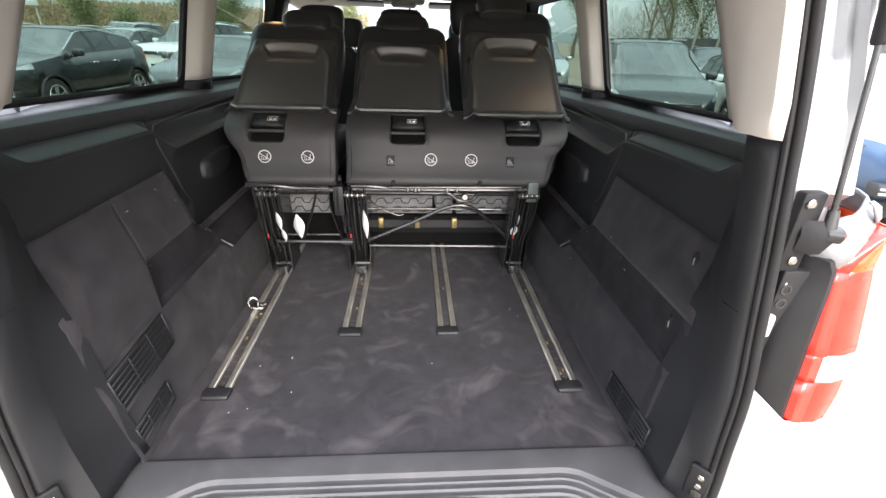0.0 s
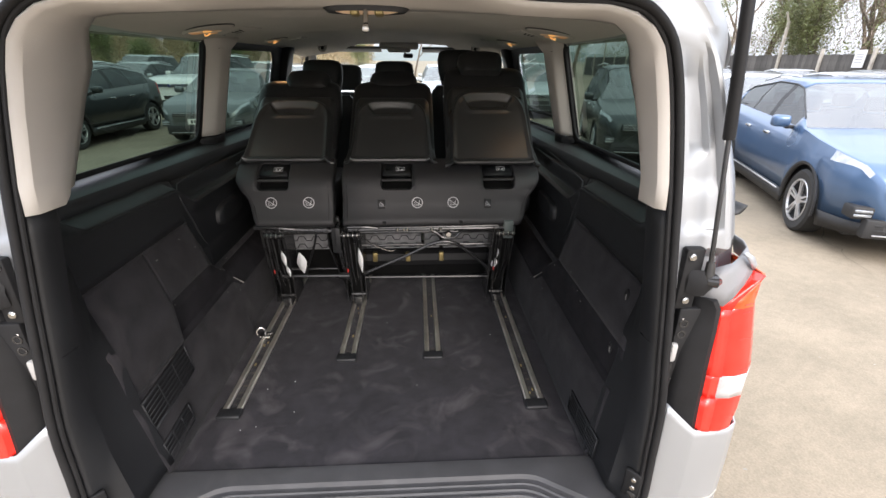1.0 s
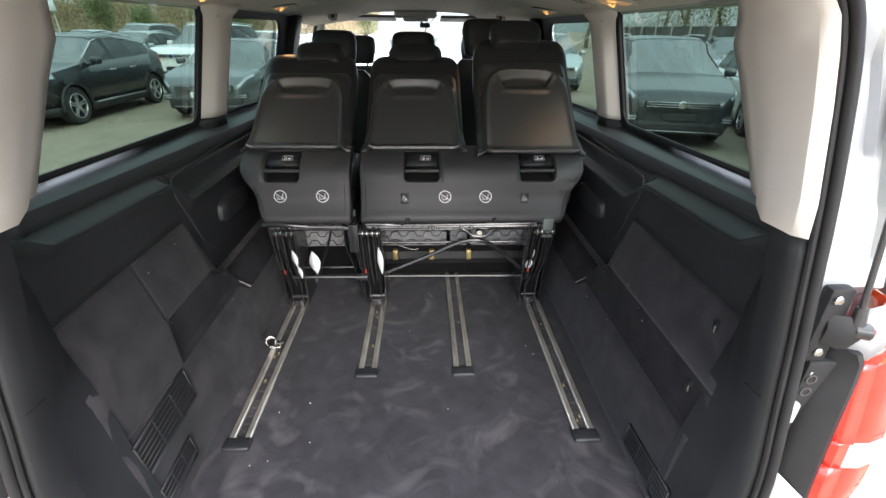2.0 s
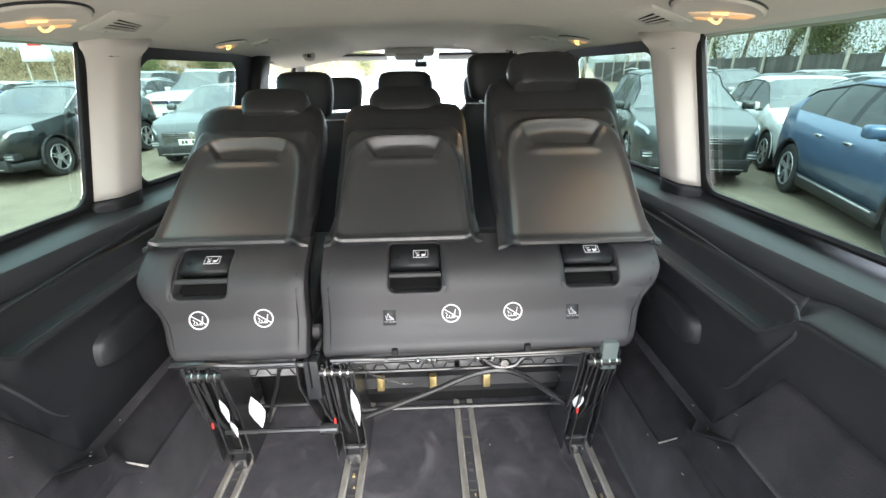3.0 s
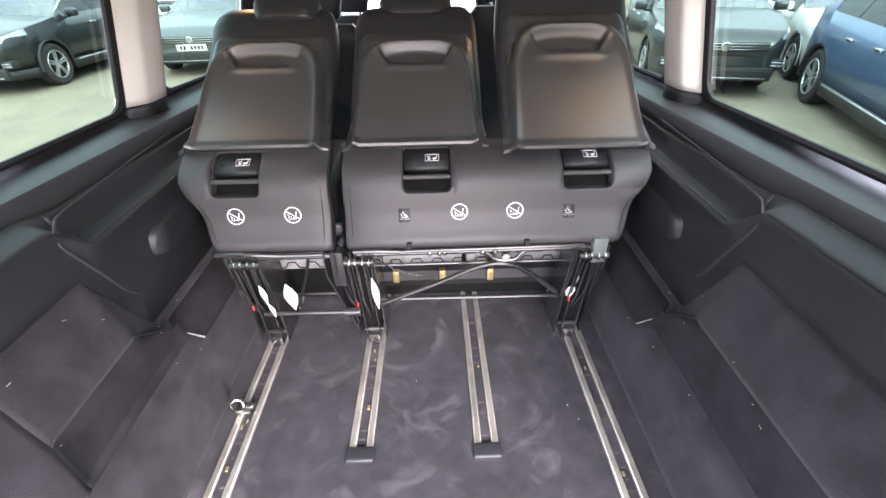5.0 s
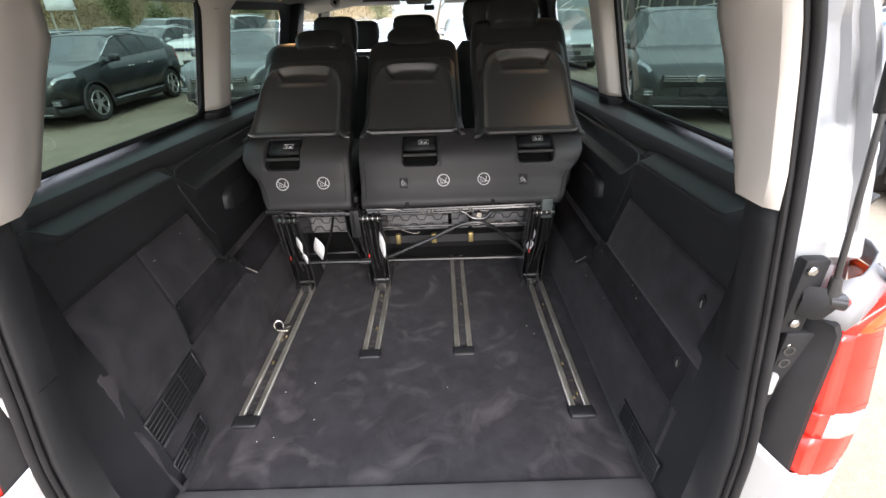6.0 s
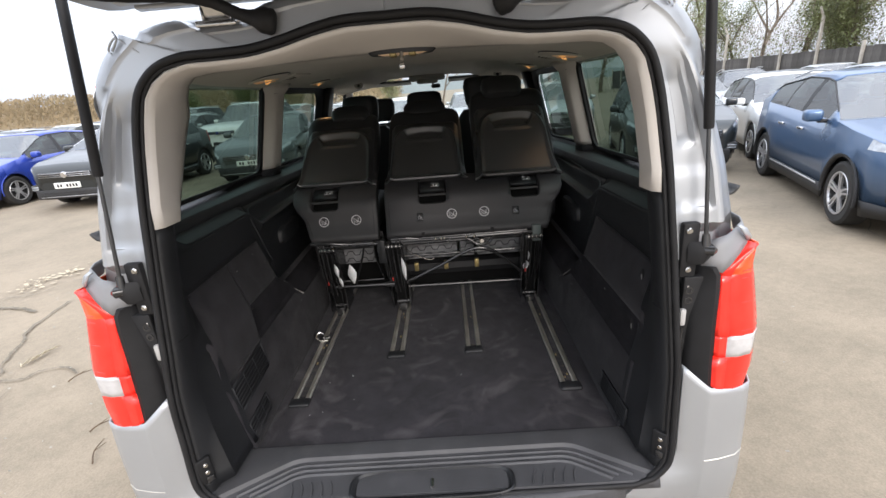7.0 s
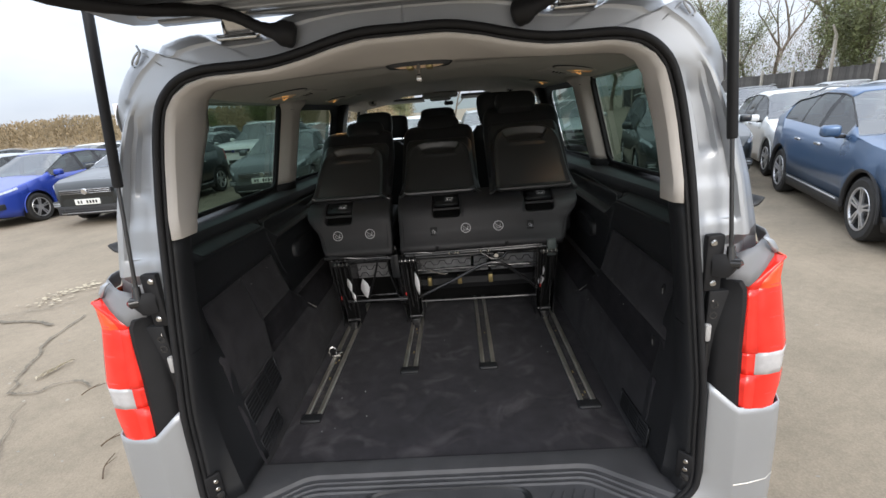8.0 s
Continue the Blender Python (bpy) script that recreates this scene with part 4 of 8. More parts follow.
    for z in (0.845, 0.90, 0.97, 1.05, 1.13, 1.175, 1.195):
        inn = lerp([(0.84, 0.752), (0.9, 0.750), (1.05, 0.752), (1.2, 0.775), (1.22, 0.79)], z)
        out = lerp([(0.84, 0.822), (0.9, 0.820), (1.05, 0.820), (1.17, 0.824), (1.2, 0.808)], z)
        y = lerp([(0.84, -0.012), (1.22, 0.022)], z)
        rows.append([(s * inn, y + 0.075, z), (s * (inn + 0.006), y + 0.03, z), (s * (inn + 0.02), y + 0.012, z), (s * (out - 0.012), y - 0.004, z), (s * out, y, z), (s * (out + 0.004), y + 0.04, z)])
    loft(bm, rows, caps=True)
    part("lamp_side_moulding", bm, M_RUBBER, van, "black moulding beside the rear lamp", solid=0.004)
    # rear lamp
    lamp = new("rear_lamp")
    lamp.parent = van
    lamp["label"] = "tall red rear lamp with an orange top and a clear reversing window"
    sections = []
    for z in [0.843, 0.849, 0.868, 0.90, 0.94, 0.955, 0.99, 1.002, 1.03, 1.07, 1.12, 1.15, 1.17, 1.19, 1.215, 1.235, 1.25]:
        inn = lerp([(0.82, 0.824), (0.9, 0.822), (1.05, 0.822), (1.175, 0.826), (1.19, 0.842), (1.215, 0.872), (1.24, 0.905), (1.25, 0.916)], z)
        out = lerp([(0.82, 0.925), (0.84, 0.940), (0.9, 0.955), (1.0, 0.962), (1.08, 0.955), (1.15, 0.947), (1.2, 0.940), (1.25, 0.926)], z)
        y = lerp([(0.82, -0.022), (1.0, -0.006), (1.25, 0.040)], z)
        top = 0.0
        sections.append([(s * (inn), y + 0.05, z + top), (s * inn, y + 0.010, z + top), (s * (inn + 0.008), y, z + top), (s * (inn + (out - inn) * 0.45), y - 0.002, z), (s * (inn + (out - inn) * 0.72), y + 0.008, z), (s * (inn + (out - inn) * 0.92), y + 0.035, z), (s * out, y + 0.075, z), (s * (out + 0.002), y + 0.13, z)])
    def band(name, i, j, material, label):
        bm = bmesh.new()
        loft(bm, [r[2:] for r in sections[i:j + 1]], caps=True)
        lens = part(name, bm, material, lamp, label, solid=0.005)
        bm = bmesh.new()
        loft(bm, [[Vector(q) + Vector((-s * 0.002, -0.0015, 0)) for q in r[:3]] + [Vector(r[2]).lerp(Vector(r[3]), 0.4) + Vector((0, -0.004, 0))] for r in sections[i:j + 1]])
        part("inner_lens", bm, M_REDLENS, lens, "deeper red inner lens", solid=0.004)
        for k in range(i, j, 2):
            bm = bmesh.new()
            sweep(bm, [Vector(sections[k][q]).lerp(Vector(sections[k + 1][q]), 0.5) + Vector((0, -0.0022, 0)) for q in (3, 4, 5)], 0.0012, 5)
            part("lens_facet", bm, M_REDLENS, lens)
    band("lower_lens", 0, 4, M_REDLENS, "red lower lens")
    band("stop_lens", 7, 12, M_REDLENS, "red stop lens")
    band("indicator_lens", 12, 16, M_ORANGELENS, "orange-red indicator lens")
    bm = bmesh.new()
    loft(bm, [[Vector(r[2]).lerp(Vector(r[3]), 0.35)] + r[3:] for r in sections[4:8]])
    part("reversing_lens", bm, M_CLEARLENS, lamp, "clear reversing lens", solid=0.005)
    bm = bmesh.new()
    loft(bm, [r[:3] + [Vector(r[2]).lerp(Vector(r[3]), 0.35)] for r in sections[4:8]])
    part("red_edge", bm, M_REDLENS, lamp, "red inner edge", solid=0.005)
    # grey cap over the lamp
    bm = bmesh.new()
    loft(bm, [[(s * x, y, z) for x, y, z in row] for row in (
        ((0.783, 0.044, 1.196), (0.806, 0.030, 1.186), (0.828, 0.022, 1.179), (0.850, 0.026, 1.197), (0.878, 0.040, 1.222), (0.908, 0.058, 1.244), (0.928, 0.095, 1.251), (0.938, 0.17, 1.252)),
        ((0.792, 0.044, 1.222), (0.814, 0.034, 1.216), (0.836, 0.030, 1.212), (0.858, 0.038, 1.228), (0.884, 0.054, 1.246), (0.910, 0.074, 1.262), (0.929, 0.110, 1.268), (0.938, 0.18, 1.269)),
        ((0.800, 0.046, 1.248), (0.822, 0.042, 1.250), (0.844, 0.042, 1.252), (0.866, 0.054, 1.262), (0.888, 0.070, 1.272), (0.912, 0.090, 1.281), (0.930, 0.126, 1.284), (0.938, 0.19, 1.285)),
        ((0.808, 0.060, 1.258), (0.830, 0.056, 1.268), (0.850, 0.056, 1.274), (0.870, 0.068, 1.281), (0.890, 0.084, 1.288), (0.913, 0.104, 1.293), (0.930, 0.140, 1.295), (0.937, 0.20, 1.295)))])
    cap = part("lamp_cap", bm, M_LAMPCAP, van, "satin grey cap over the rear lamp", solid=0.004)
    bm = bmesh.new()
    loft(bm, [[(s * x, y, z) for x, y, z in row] for row in (((0.872, 0.060, 1.296), (0.886, 0.066, 1.296)), ((0.884, 0.058, 1.288), (0.904, 0.064, 1.286)), ((0.898, 0.058, 1.268), (0.922, 0.070, 1.262)), ((0.910, 0.062, 1.252), (0.926, 0.076, 1.250)))])
    part("cap_clip", bm, M_SILVER, cap, "pale clip at the end of the cap", solid=0.004)
    # hinge-side bracket with bolts, ball stud and wiring grommet
    bm = bmesh.new()
    box(bm, (min(s * 0.723, s * 0.768), 0.036, 1.165), (max(s * 0.723, s * 0.768), 0.060, 1.320), 0.007, 2)
    loft(bm, [[(s * x, y, z) for x, y, z in row] for row in (((0.738, 0.040, 1.268), (0.762, 0.026, 1.272), (0.782, 0.020, 1.268), (0.796, 0.026, 1.262)), ((0.736, 0.030, 1.245), (0.760, 0.010, 1.248), (0.782, 0.006, 1.246), (0.798, 0.016, 1.242)), ((0.738, 0.034, 1.212), (0.756, 0.018, 1.210), (0.772, 0.016, 1.212), (0.786, 0.026, 1.216)))])
    br = part("strut_bracket", bm, M_RUBBER, van, "black bracket with bright bolts")
    for x, z, r in ((0.738, 1.300, 0.009), (0.745, 1.190, 0.009), (0.750, 1.141, 0.007)):
        bm = bmesh.new()
        disc(bm, (s * x, 0.030, z), (s * 0.15, -1, 0), r, 0.02, 14, 0.003)
        part("bolt", bm, M_STEEL, br)
    bm = bmesh.new()
    sweep(bm, [(s * 0.772, 0.020, 1.250), (s * 0.790, 0.012, 1.250), (s * 0.796, 0.014, 1.250)], [0.013, 0.015, 0.009], 12)
    part("ball_stud", bm, M_BLACKMETAL, br)
    bm = bmesh.new()
    box(bm, (min(s * 0.730, s * 0.747), 0.018, 1.027), (max(s * 0.730, s * 0.747), 0.034, 1.078), 0.006, 2)
    part("white_plug", bm, M_PALE, br, "pale plastic plug")
    bm = bmesh.new()
    box(bm, (min(s * 0.736, s * 0.806), 0.030, 0.86), (max(s * 0.736, s * 0.806), 0.05, 1.17), 0.006, 2)
    part("dark_channel", bm, M_RUBBER, van, "black filler strip in the channel")
    for z in (0.90, 0.96, 1.10, 1.13):
        bm = bmesh.new()
        ring(bm, (s * 0.752, 0.0285, z), (0, -1, 0), 0.011, 0.004, 0.004, 16)
        part("grommet", bm, M_BLACKMETAL, br, "black grommet")
    bm = bmesh.new()
    sweep(bm, [(s * 0.742, 0.0275, 0.875), (s * 0.744, 0.026, 0.95), (s * 0.742, 0.027, 1.02)], 0.004, 6)
    part("edge_clip", bm, M_BLACKMETAL, br)
    bm = bmesh.new()
    disc(bm, (s * 0.752, 0.022, 0.865), (0, -1, 0), 0.011, 0.02, 14, 0.003)
    part("bolt", bm, M_STEEL, br)
    # gas strut
    p0, pj = Vector((s * 0.776, 0.022, 1.262)), Vector((s * 0.772, 0.066, 1.552))
    up = (pj - p0).normalized()
    p1 = pj + up * 0.455
    strut = new("gas_strut")
    strut.parent = van
    strut["label"] = "black gas strut holding up the tailgate"
    bm = bmesh.new()
    sweep(bm, [p0, pj + up * 0.01], 0.0052, 10)
    part("rod", bm, M_BLACKMETAL, strut, "thin dark piston rod")
    bm = bmesh.new()
    sweep(bm, [pj, pj + up * 0.005, pj + up * 0.43, p1], [0.010, 0.0122, 0.0122, 0.011], 14)
    part("cylinder", bm, M_RUBBER, strut, "black cylinder")
    bm = bmesh.new()
    sweep(bm, [p0 - up * 0.02, p0 + up * 0.03], [0.013, 0.009], 10)
    part("end_fitting", bm, M_BLACKMETAL, strut)
    bm = bmesh.new()
    sweep(bm, [p1 - up * 0.03, p1 + up * 0.01, p1 + up * 0.022], [0.0135, 0.018, 0.012], 12)
    sweep(bm, [p1 + up * 0.004, p1 + up * 0.004 + Vector((-s * 0.05, 0, 0.012))], 0.012, 10)
    part("upper_fitting", bm, M_RUBBER, strut, "black upper socket")
    # outer side: lower panel, belt, pillars
    bm = bmesh.new()
    rows = []
    for y in (0.33, 0.45, 0.6, 1.0, 1.5, 2.0, 2.5, 3.0, 3.5, 4.2, 4.8):
        nose = ease(3.9, 4.9, y)
        rows.append([(s * (x - 0.18 * nose - 0.012 * (1 - ease(0.33, 0.8, y)) - 0.035 * (1 - ease(0.33, 0.9, y)) * ease(1.0, 1.3, z)), y, z - 0.0) for x, z in ((0.93, 0.28), (0.955, 0.40), (0.965, 0.60), (0.972, 0.85), (0.968, 1.05), (0.960, 1.2), (0.955, lerp(BELT, y) - 0.0))])
    loft(bm, rows)
    part("side_panel", bm, M_SILVER, van, "silver body side", solid=0.004)
    for y0, y1 in ((1.43, 1.635), (2.60, 2.88)):
        bm = bmesh.new()
        loft(bm, [[(s * (glass_x(z) + 0.022), y, z) for z in (1.25, 1.4, 1.55, 1.7, 1.80)] for y in (y0 + 0.004, y1 + 0.01)])
        part("outer_pillar", bm, M_RUBBER, van, "black outer pillar panel", solid=0.004)
    # bumper corner: two flat planes that meet in an upright crease under the lamp
    def bumper_row(z, rise=1.0):
        inn = lerp([(0.26, 0.60), (0.45, 0.60), (0.50, 0.64), (0.535, 0.70), (0.57, opening_x(0.62) + 0.02), (0.62, opening_x(0.62) + 0.02), (0.70, opening_x(0.70) + 0.02), (0.86, opening_x(0.86) + 0.02)], z)
        out = lerp([(0.26, 0.96), (0.36, 0.968), (0.55, 0.967), (0.72, 0.963), (0.845, 0.957)], z)
        mid = lerp([(0.26, 0.835), (0.55, 0.824), (0.845, 0.815)], z)
        front = lerp([(0.26, 0.02), (0.38, -0.012), (0.5, -0.024), (0.7, -0.024), (0.845, -0.022)], z)
        yi = lerp([(0.26, front), (0.50, front), (0.56, 0.0), (0.62, min(opening_y(0.62) + 0.012, 0.03)), (0.9, min(opening_y(0.9) + 0.012, 0.03))], z)
        up = 0.058 * ease(0.68, 0.845, z) * rise
        return [Vector((s * x, y, zz)) for x, y, zz in (
            (inn - 0.004, yi + 0.03, z + up), (inn + 0.004, yi + 0.004, z + up), (inn + (mid - inn) * 0.35, yi * 0.62 + front * 0.38, z + up * 0.7), (mid - 0.010, front + 0.004, z + up * 0.16), (mid - 0.003, front + 0.0004, z + up * 0.06), (mid + 0.004, front, z),
            (mid + 0.045, front + 0.003, z - 0.001), (out - 0.045, front + 0.010, z - 0.002), (out - 0.018, front + 0.026, z - 0.003), (out - 0.005, front + 0.055, z - 0.004), (out, front + 0.12, z - 0.004), (out + 0.003, 0.3, z - 0.004))]
    bm = bmesh.new()
    loft(bm, [bumper_row(z) for z in (0.26, 0.32, 0.38, 0.45, 0.50, 0.535, 0.57, 0.62, 0.66, 0.70, 0.74, 0.78, 0.82, 0.845)])
    bump = part("bumper_corner", bm, M_SILVER, van, "silver bumper corner", solid=0.004)
    # the joint's highlight is painted by a bright aluminium strip
    bm = bmesh.new()
    sweep(bm, [bumper_row(z)[k] + Vector((s * 0.001, -0.0014, 0.0006)) for k, z in ((5, 0.583), (6, 0.586), (7, 0.594), (8, 0.600), (9, 0.604))], 0.0019, 6)
    part("joint_line", bm, M_RAIL, bump, "bright strip painting the highlight along the bumper joint")
    # wheels
    for wy in (0.95, 4.15):
        wheel = new("wheel")
        wheel.parent = van
        bm = bmesh.new()
        prof = [(0.20, 0.10), (0.29, 0.105), (0.325, 0.09), (0.335, 0.05), (0.335, -0.05), (0.325, -0.09), (0.29, -0.105), (0.20, -0.10)]
        loft(bm, [[(s * (0.885 + b), wy + a * math.cos(t), 0.335 + a * math.sin(t)) for t in [2 * math.pi * k / 32 for k in range(32)]] for a, b in prof], closed=True)
        part("tyre", bm, M_RUBBER, wheel)
        bm = bmesh.new()
        disc(bm, (s * 0.975, wy, 0.335), (s, 0, 0), 0.2, 0.12, 24, 0.02)
        part("rim", bm, M_RAIL, wheel)
        bm = bmesh.new()
        sweep(bm, [(s * 0.965, wy + 0.375 * math.cos(math.pi * k / 24), 0.335 + 0.375 * math.sin(math.pi * k / 24)) for k in range(25)], 0.018, 6)
        part("arch_lip", bm, M_RUBBER, van, "black wheel-arch lip")

# roof and its rear edge, with a recess for each hinge
def roof_z(a, y):
    crown = lerp([(0.0, 1.936), (0.15, 1.935), (0.3, 1.929), (0.5, 1.914), (0.62, 1.892), (0.68, 1.868), (0.74, 1.835), (0.80, 1.79), (0.83, 1.77)], a)
    edge = lerp([(0.0, 1.936), (0.15, 1.934), (0.28, 1.925), (0.31, 1.915), (0.34, 1.888), (0.45, 1.880), (0.62, 1.866), (0.68, 1.850), (0.74, 1.825), (0.80, 1.79), (0.83, 1.77)], a)
    return edge + (crown - edge) * ease(0.22, 0.62, y)


bm = bmesh.new()
rows = []
for y in (0.19, 0.24, 0.35, 0.5, 0.8, 1.5, 2.5, 3.3, 3.7):
    lift = 0.026 * ease(0.19, 0.45, y) - 0.06 * ease(2.9, 3.7, y)
    rows.append([(x * lerp([(0.19, 0.88), (0.3, 0.91), (0.6, 0.97), (1.0, 1.0)], y), y, roof_z(abs(x), y) + lift * (1 - ease(0.6, 0.8, abs(x)))) for x in [-0.83, -0.80, -0.76, -0.72, -0.68, -0.65, -0.62, -0.55, -0.45, -0.38, -0.34, -0.31, -0.28, -0.15, 0.0, 0.15, 0.28, 0.31, 0.34, 0.38, 0.45, 0.55, 0.62, 0.65, 0.68, 0.72, 0.76, 0.80, 0.83]])
loft(bm, rows)
roof = part("roof", bm, M_SILVER, van, "silver roof", solid=0.004)
for s in (-1, 1):
    # hinge: body leaf with gutter clip, and the arm to the tailgate
    bm = bmesh.new()
    box(bm, (min(s * 0.358, s * 0.458), 0.118, 1.879), (max(s * 0.358, s * 0.458), 0.22, 1.889), 0.003, 2)
    h = part("hinge", bm, M_STEEL, van, "bright hinge leaf")
    bm = bmesh.new()
    loft(bm, [[(s * x, y, z) for x in (0.372, 0.378, 0.405, 0.438, 0.444)] for y, z in ((0.175, 1.888), (0.150, 1.893), (0.138, 1.910), (0.134, 1.935), (0.12, 1.955), (0.02, 1.972))])
    part("hinge_arm", bm, M_STEEL, h, "broad bright hinge arm", solid=0.006)
    for x in (0.374, 0.442):
        bm = bmesh.new()
        box(bm, (s * x - 0.004, 0.130, 1.889), (s * x + 0.004, 0.19, 1.925), 0.003, 1)
        part("hinge_cheek", bm, M_STEEL, h)
    bm = bmesh.new()
    sweep(bm, [(s * 0.352, 0.135, 1.890), (s * 0.462, 0.135, 1.890)], 0.0065, 10)
    part("hinge_pin", bm, M_CHROME, h)
    # cable boot: ribbed rubber hose from the header up into the tailgate
    bm = bmesh.new()
    base = Vector((s * 0.262, 0.118, 1.874))
    path = smoothed([base, base + Vector((s * 0.03, -0.012, 0.008)), base + Vector((s * 0.075, -0.02, 0.022)), base + Vector((s * 0.13, -0.030, 0.050)), base + Vector((s * 0.19, -0.06, 0.062)), base + Vector((s * 0.28, -0.13, 0.058)), base + Vector((s * 0.38, -0.22, 0.066)), base + Vector((s * 0.44, -0.30, 0.090))], 6)
    sweep(bm, path, [lerp([(0, 0.018), (2, 0.029), (6, 0.029), (9, 0.017), (12, 0.0135)], k) + 0.0008 * (k % 2) for k in range(len(path))], 12)
    part("cable_boot", bm, M_RUBBER, van, "black rubber cable boot")
    # gutter end cover
    bm = bmesh.new()
    box(bm, (min(s * 0.475, s * 0.60), 0.20, 1.862), (max(s * 0.475, s * 0.60), 0.5, 1.917), 0.024, 4)
    part("gutter_cover", bm, M_SILVER, h)

# raised tailgate: a thick rounded panel overhead, leaning up and back
gate = new("tailgate")
gate.parent = van
gate["label"] = "raised silver tailgate seen from its inner side"
gm = pose(0, 0.175, 1.970, -9, 0, 0)
bm = bmesh.new()
rows = []
for v in (0.0, 0.015, 0.03, 0.05, 0.08, 0.12, 0.2, 0.4, 0.8, 1.15, 1.26, 1.30):
    w = lerp([(0.0, 0.58), (0.015, 0.625), (0.03, 0.652), (0.05, 0.675), (0.08, 0.694), (0.12, 0.706), (0.2, 0.716), (0.4, 0.735), (1.15, 0.80), (1.26, 0.77), (1.30, 0.70)], v)
    t = lerp([(0.0, 0.020), (0.02, 0.040), (0.05, 0.048), (1.2, 0.05), (1.30, 0.015)], v)
    rows.append([gm @ Vector(p) for p in ((-w, -v, 0.0), (-w * 0.995, -v, -t * 0.7), (-w * 0.97, -v, -t), (-w * 0.90, -v, -t + 0.012), (0, -v, -t + 0.012), (w * 0.90, -v, -t + 0.012), (w * 0.97, -v, -t), (w * 0.995, -v, -t * 0.7), (w, -v, 0.0), (w * 0.9, -v, 0.03), (0, -v, 0.05), (-w * 0.9, -v, 0.03))])
loft(bm, rows, closed=True, caps=True)
part("gate_shell", bm, M_SILVER, gate, "silver painted frame")
bm = bmesh.new()
box(bm, (-0.63, -1.18, -0.066), (0.63, -0.185, -0.036), 0.012, 2, gm)
part("gate_lining", bm, M_TRIM, gate, "black inner lining")
# pressed beads along the hinge edge, with a dark drain gap between
for v, h, half in ((0.028, 0.010, 0.60), (0.075, 0.012, 0.62), (0.125, 0.009, 0.63)):
    bm = bmesh.new()
    box(bm, (-half, -v - 0.012, -0.040 - h * 0.6), (half, -v + 0.012, -0.030), 0.005, 3, gm)
    part("pressed_bead", bm, M_SILVER, gate, "pressed bead along the hinge edge")
bm = bmesh.new()
box(bm, (-0.61, -0.054, -0.040), (0.61, -0.047, -0.032), 0.002, 1, gm)
part("drain_gap", bm, M_TRIM, gate, "dark gap between the beads")
for k in range(7):
    bm = bmesh.new()
    x = -0.57 + 0.19 * k
    box(bm, (x - 0.016, -0.168, -0.041), (x + 0.016, -0.152, -0.034), 0.004, 2, gm)
    part("lightening_hole", bm, M_MATTE, gate, "dark hole in the inner panel")

# sill moulding and bumper top ----------------------------------------------------
sill = thing("sill_moulding", "scuffed dark grey ribbed loading sill with a latch tray", "sill", kind="structure")


def sill_front(x):
    """Front outline of the ribbed panel, straight in the middle and cut back at the corners."""
    return lerp([(0.0, 0.118), (0.44, 0.118), (0.48, 0.108), (0.62, 0.02), (0.7, -0.03)], abs(x))


bm = bmesh.new()
rows = []
for i in range(57):
    x = -0.70 + 0.025 * i
    f = sill_front(x)
    rows.append([(x, 0.185, FLOOR - 0.012), (x, 0.178, FLOOR + 0.004), (x, 0.16, FLOOR + 0.006), (x, max(f + 0.004, -0.025), FLOOR + 0.004), (x, max(f - 0.003, -0.027), FLOOR - 0.008), (x, -0.028, FLOOR - 0.014), (x, -0.036, FLOOR - 0.04)])
loft(bm, rows)
part("sill_plate", bm, M_SILL, sill, solid=0.003)
for k, off in enumerate((0.020, 0.040, 0.060)):
    bm = bmesh.new()
    pts = []
    for i in range(61):
        x = -0.645 + 0.0215 * i
        y = sill_front(x * (1 + off * 0.9)) - off
        if y > -0.022:
            pts.append((x, y, FLOOR - 0.009))
    sweep(bm, pts, 0.0065, 6, flat=0.6)
    part("rib", bm, M_SILL, sill)
# latch tray in the middle
bm = bmesh.new()
tray = []
for r, h in ((1.0, 0.004), (0.97, 0.008), (0.93, 0.004), (0.88, -0.018), (0.8, -0.022), (0.01, -0.022)):
    tray.append([(0.262 * r * sx + 0.0, -0.002 + 0.058 * r * sy, FLOOR - 0.010 + h) for sx, sy in [(math.copysign(abs(math.cos(a)) ** 0.4, math.cos(a)), math.copysign(abs(math.sin(a)) ** 0.5, math.sin(a))) for a in [2 * math.pi * i / 40 for i in range(40)]]])
loft(bm, tray, closed=True)
part("latch_tray", bm, M_TRIM, sill, "black moulded latch tray")
bm = bmesh.new()
sweep(bm, [(0.002, 0.012, FLOOR - 0.03), (0.002, 0.010, FLOOR - 0.004), (0.002, -0.012, FLOOR - 0.004), (0.002, -0.016, FLOOR - 0.03)], 0.005, 8)
part("striker", bm, M_STEEL, sill, "bright striker loop")
for s in (-1, 1):
    for k in range(5):
        bm = bmesh.new()
        x = s * (0.315 + 0.032 * k)
        sweep(bm, [(x, -0.022, FLOOR - 0.010), (x + s * 0.006, 0.012, FLOOR - 0.010), (x + s * 0.016, 0.032, FLOOR - 0.011)], 0.003, 6)
        part("rib", bm, M_SILL, sill)
# bumper top step outside the seal
bm = bmesh.new()
rows = []
for y, z in ((-0.040, 0.512), (-0.046, 0.514), (-0.056, 0.512), (-0.064, 0.506), (-0.068, 0.49), (-0.066, 0.40), (-0.05, 0.27)):
    rows.append([(x, y + 0.01 * (x / 0.6) ** 2 + 0.03 * (x / 0.6) ** 6 * (y < -0.05), z) for x in [-0.60 + 0.05 * i for i in range(25)]])
loft(bm, rows)
part("bumper_step", bm, M_SILL, van, "dark grey ribbed bumper top", solid=0.004)

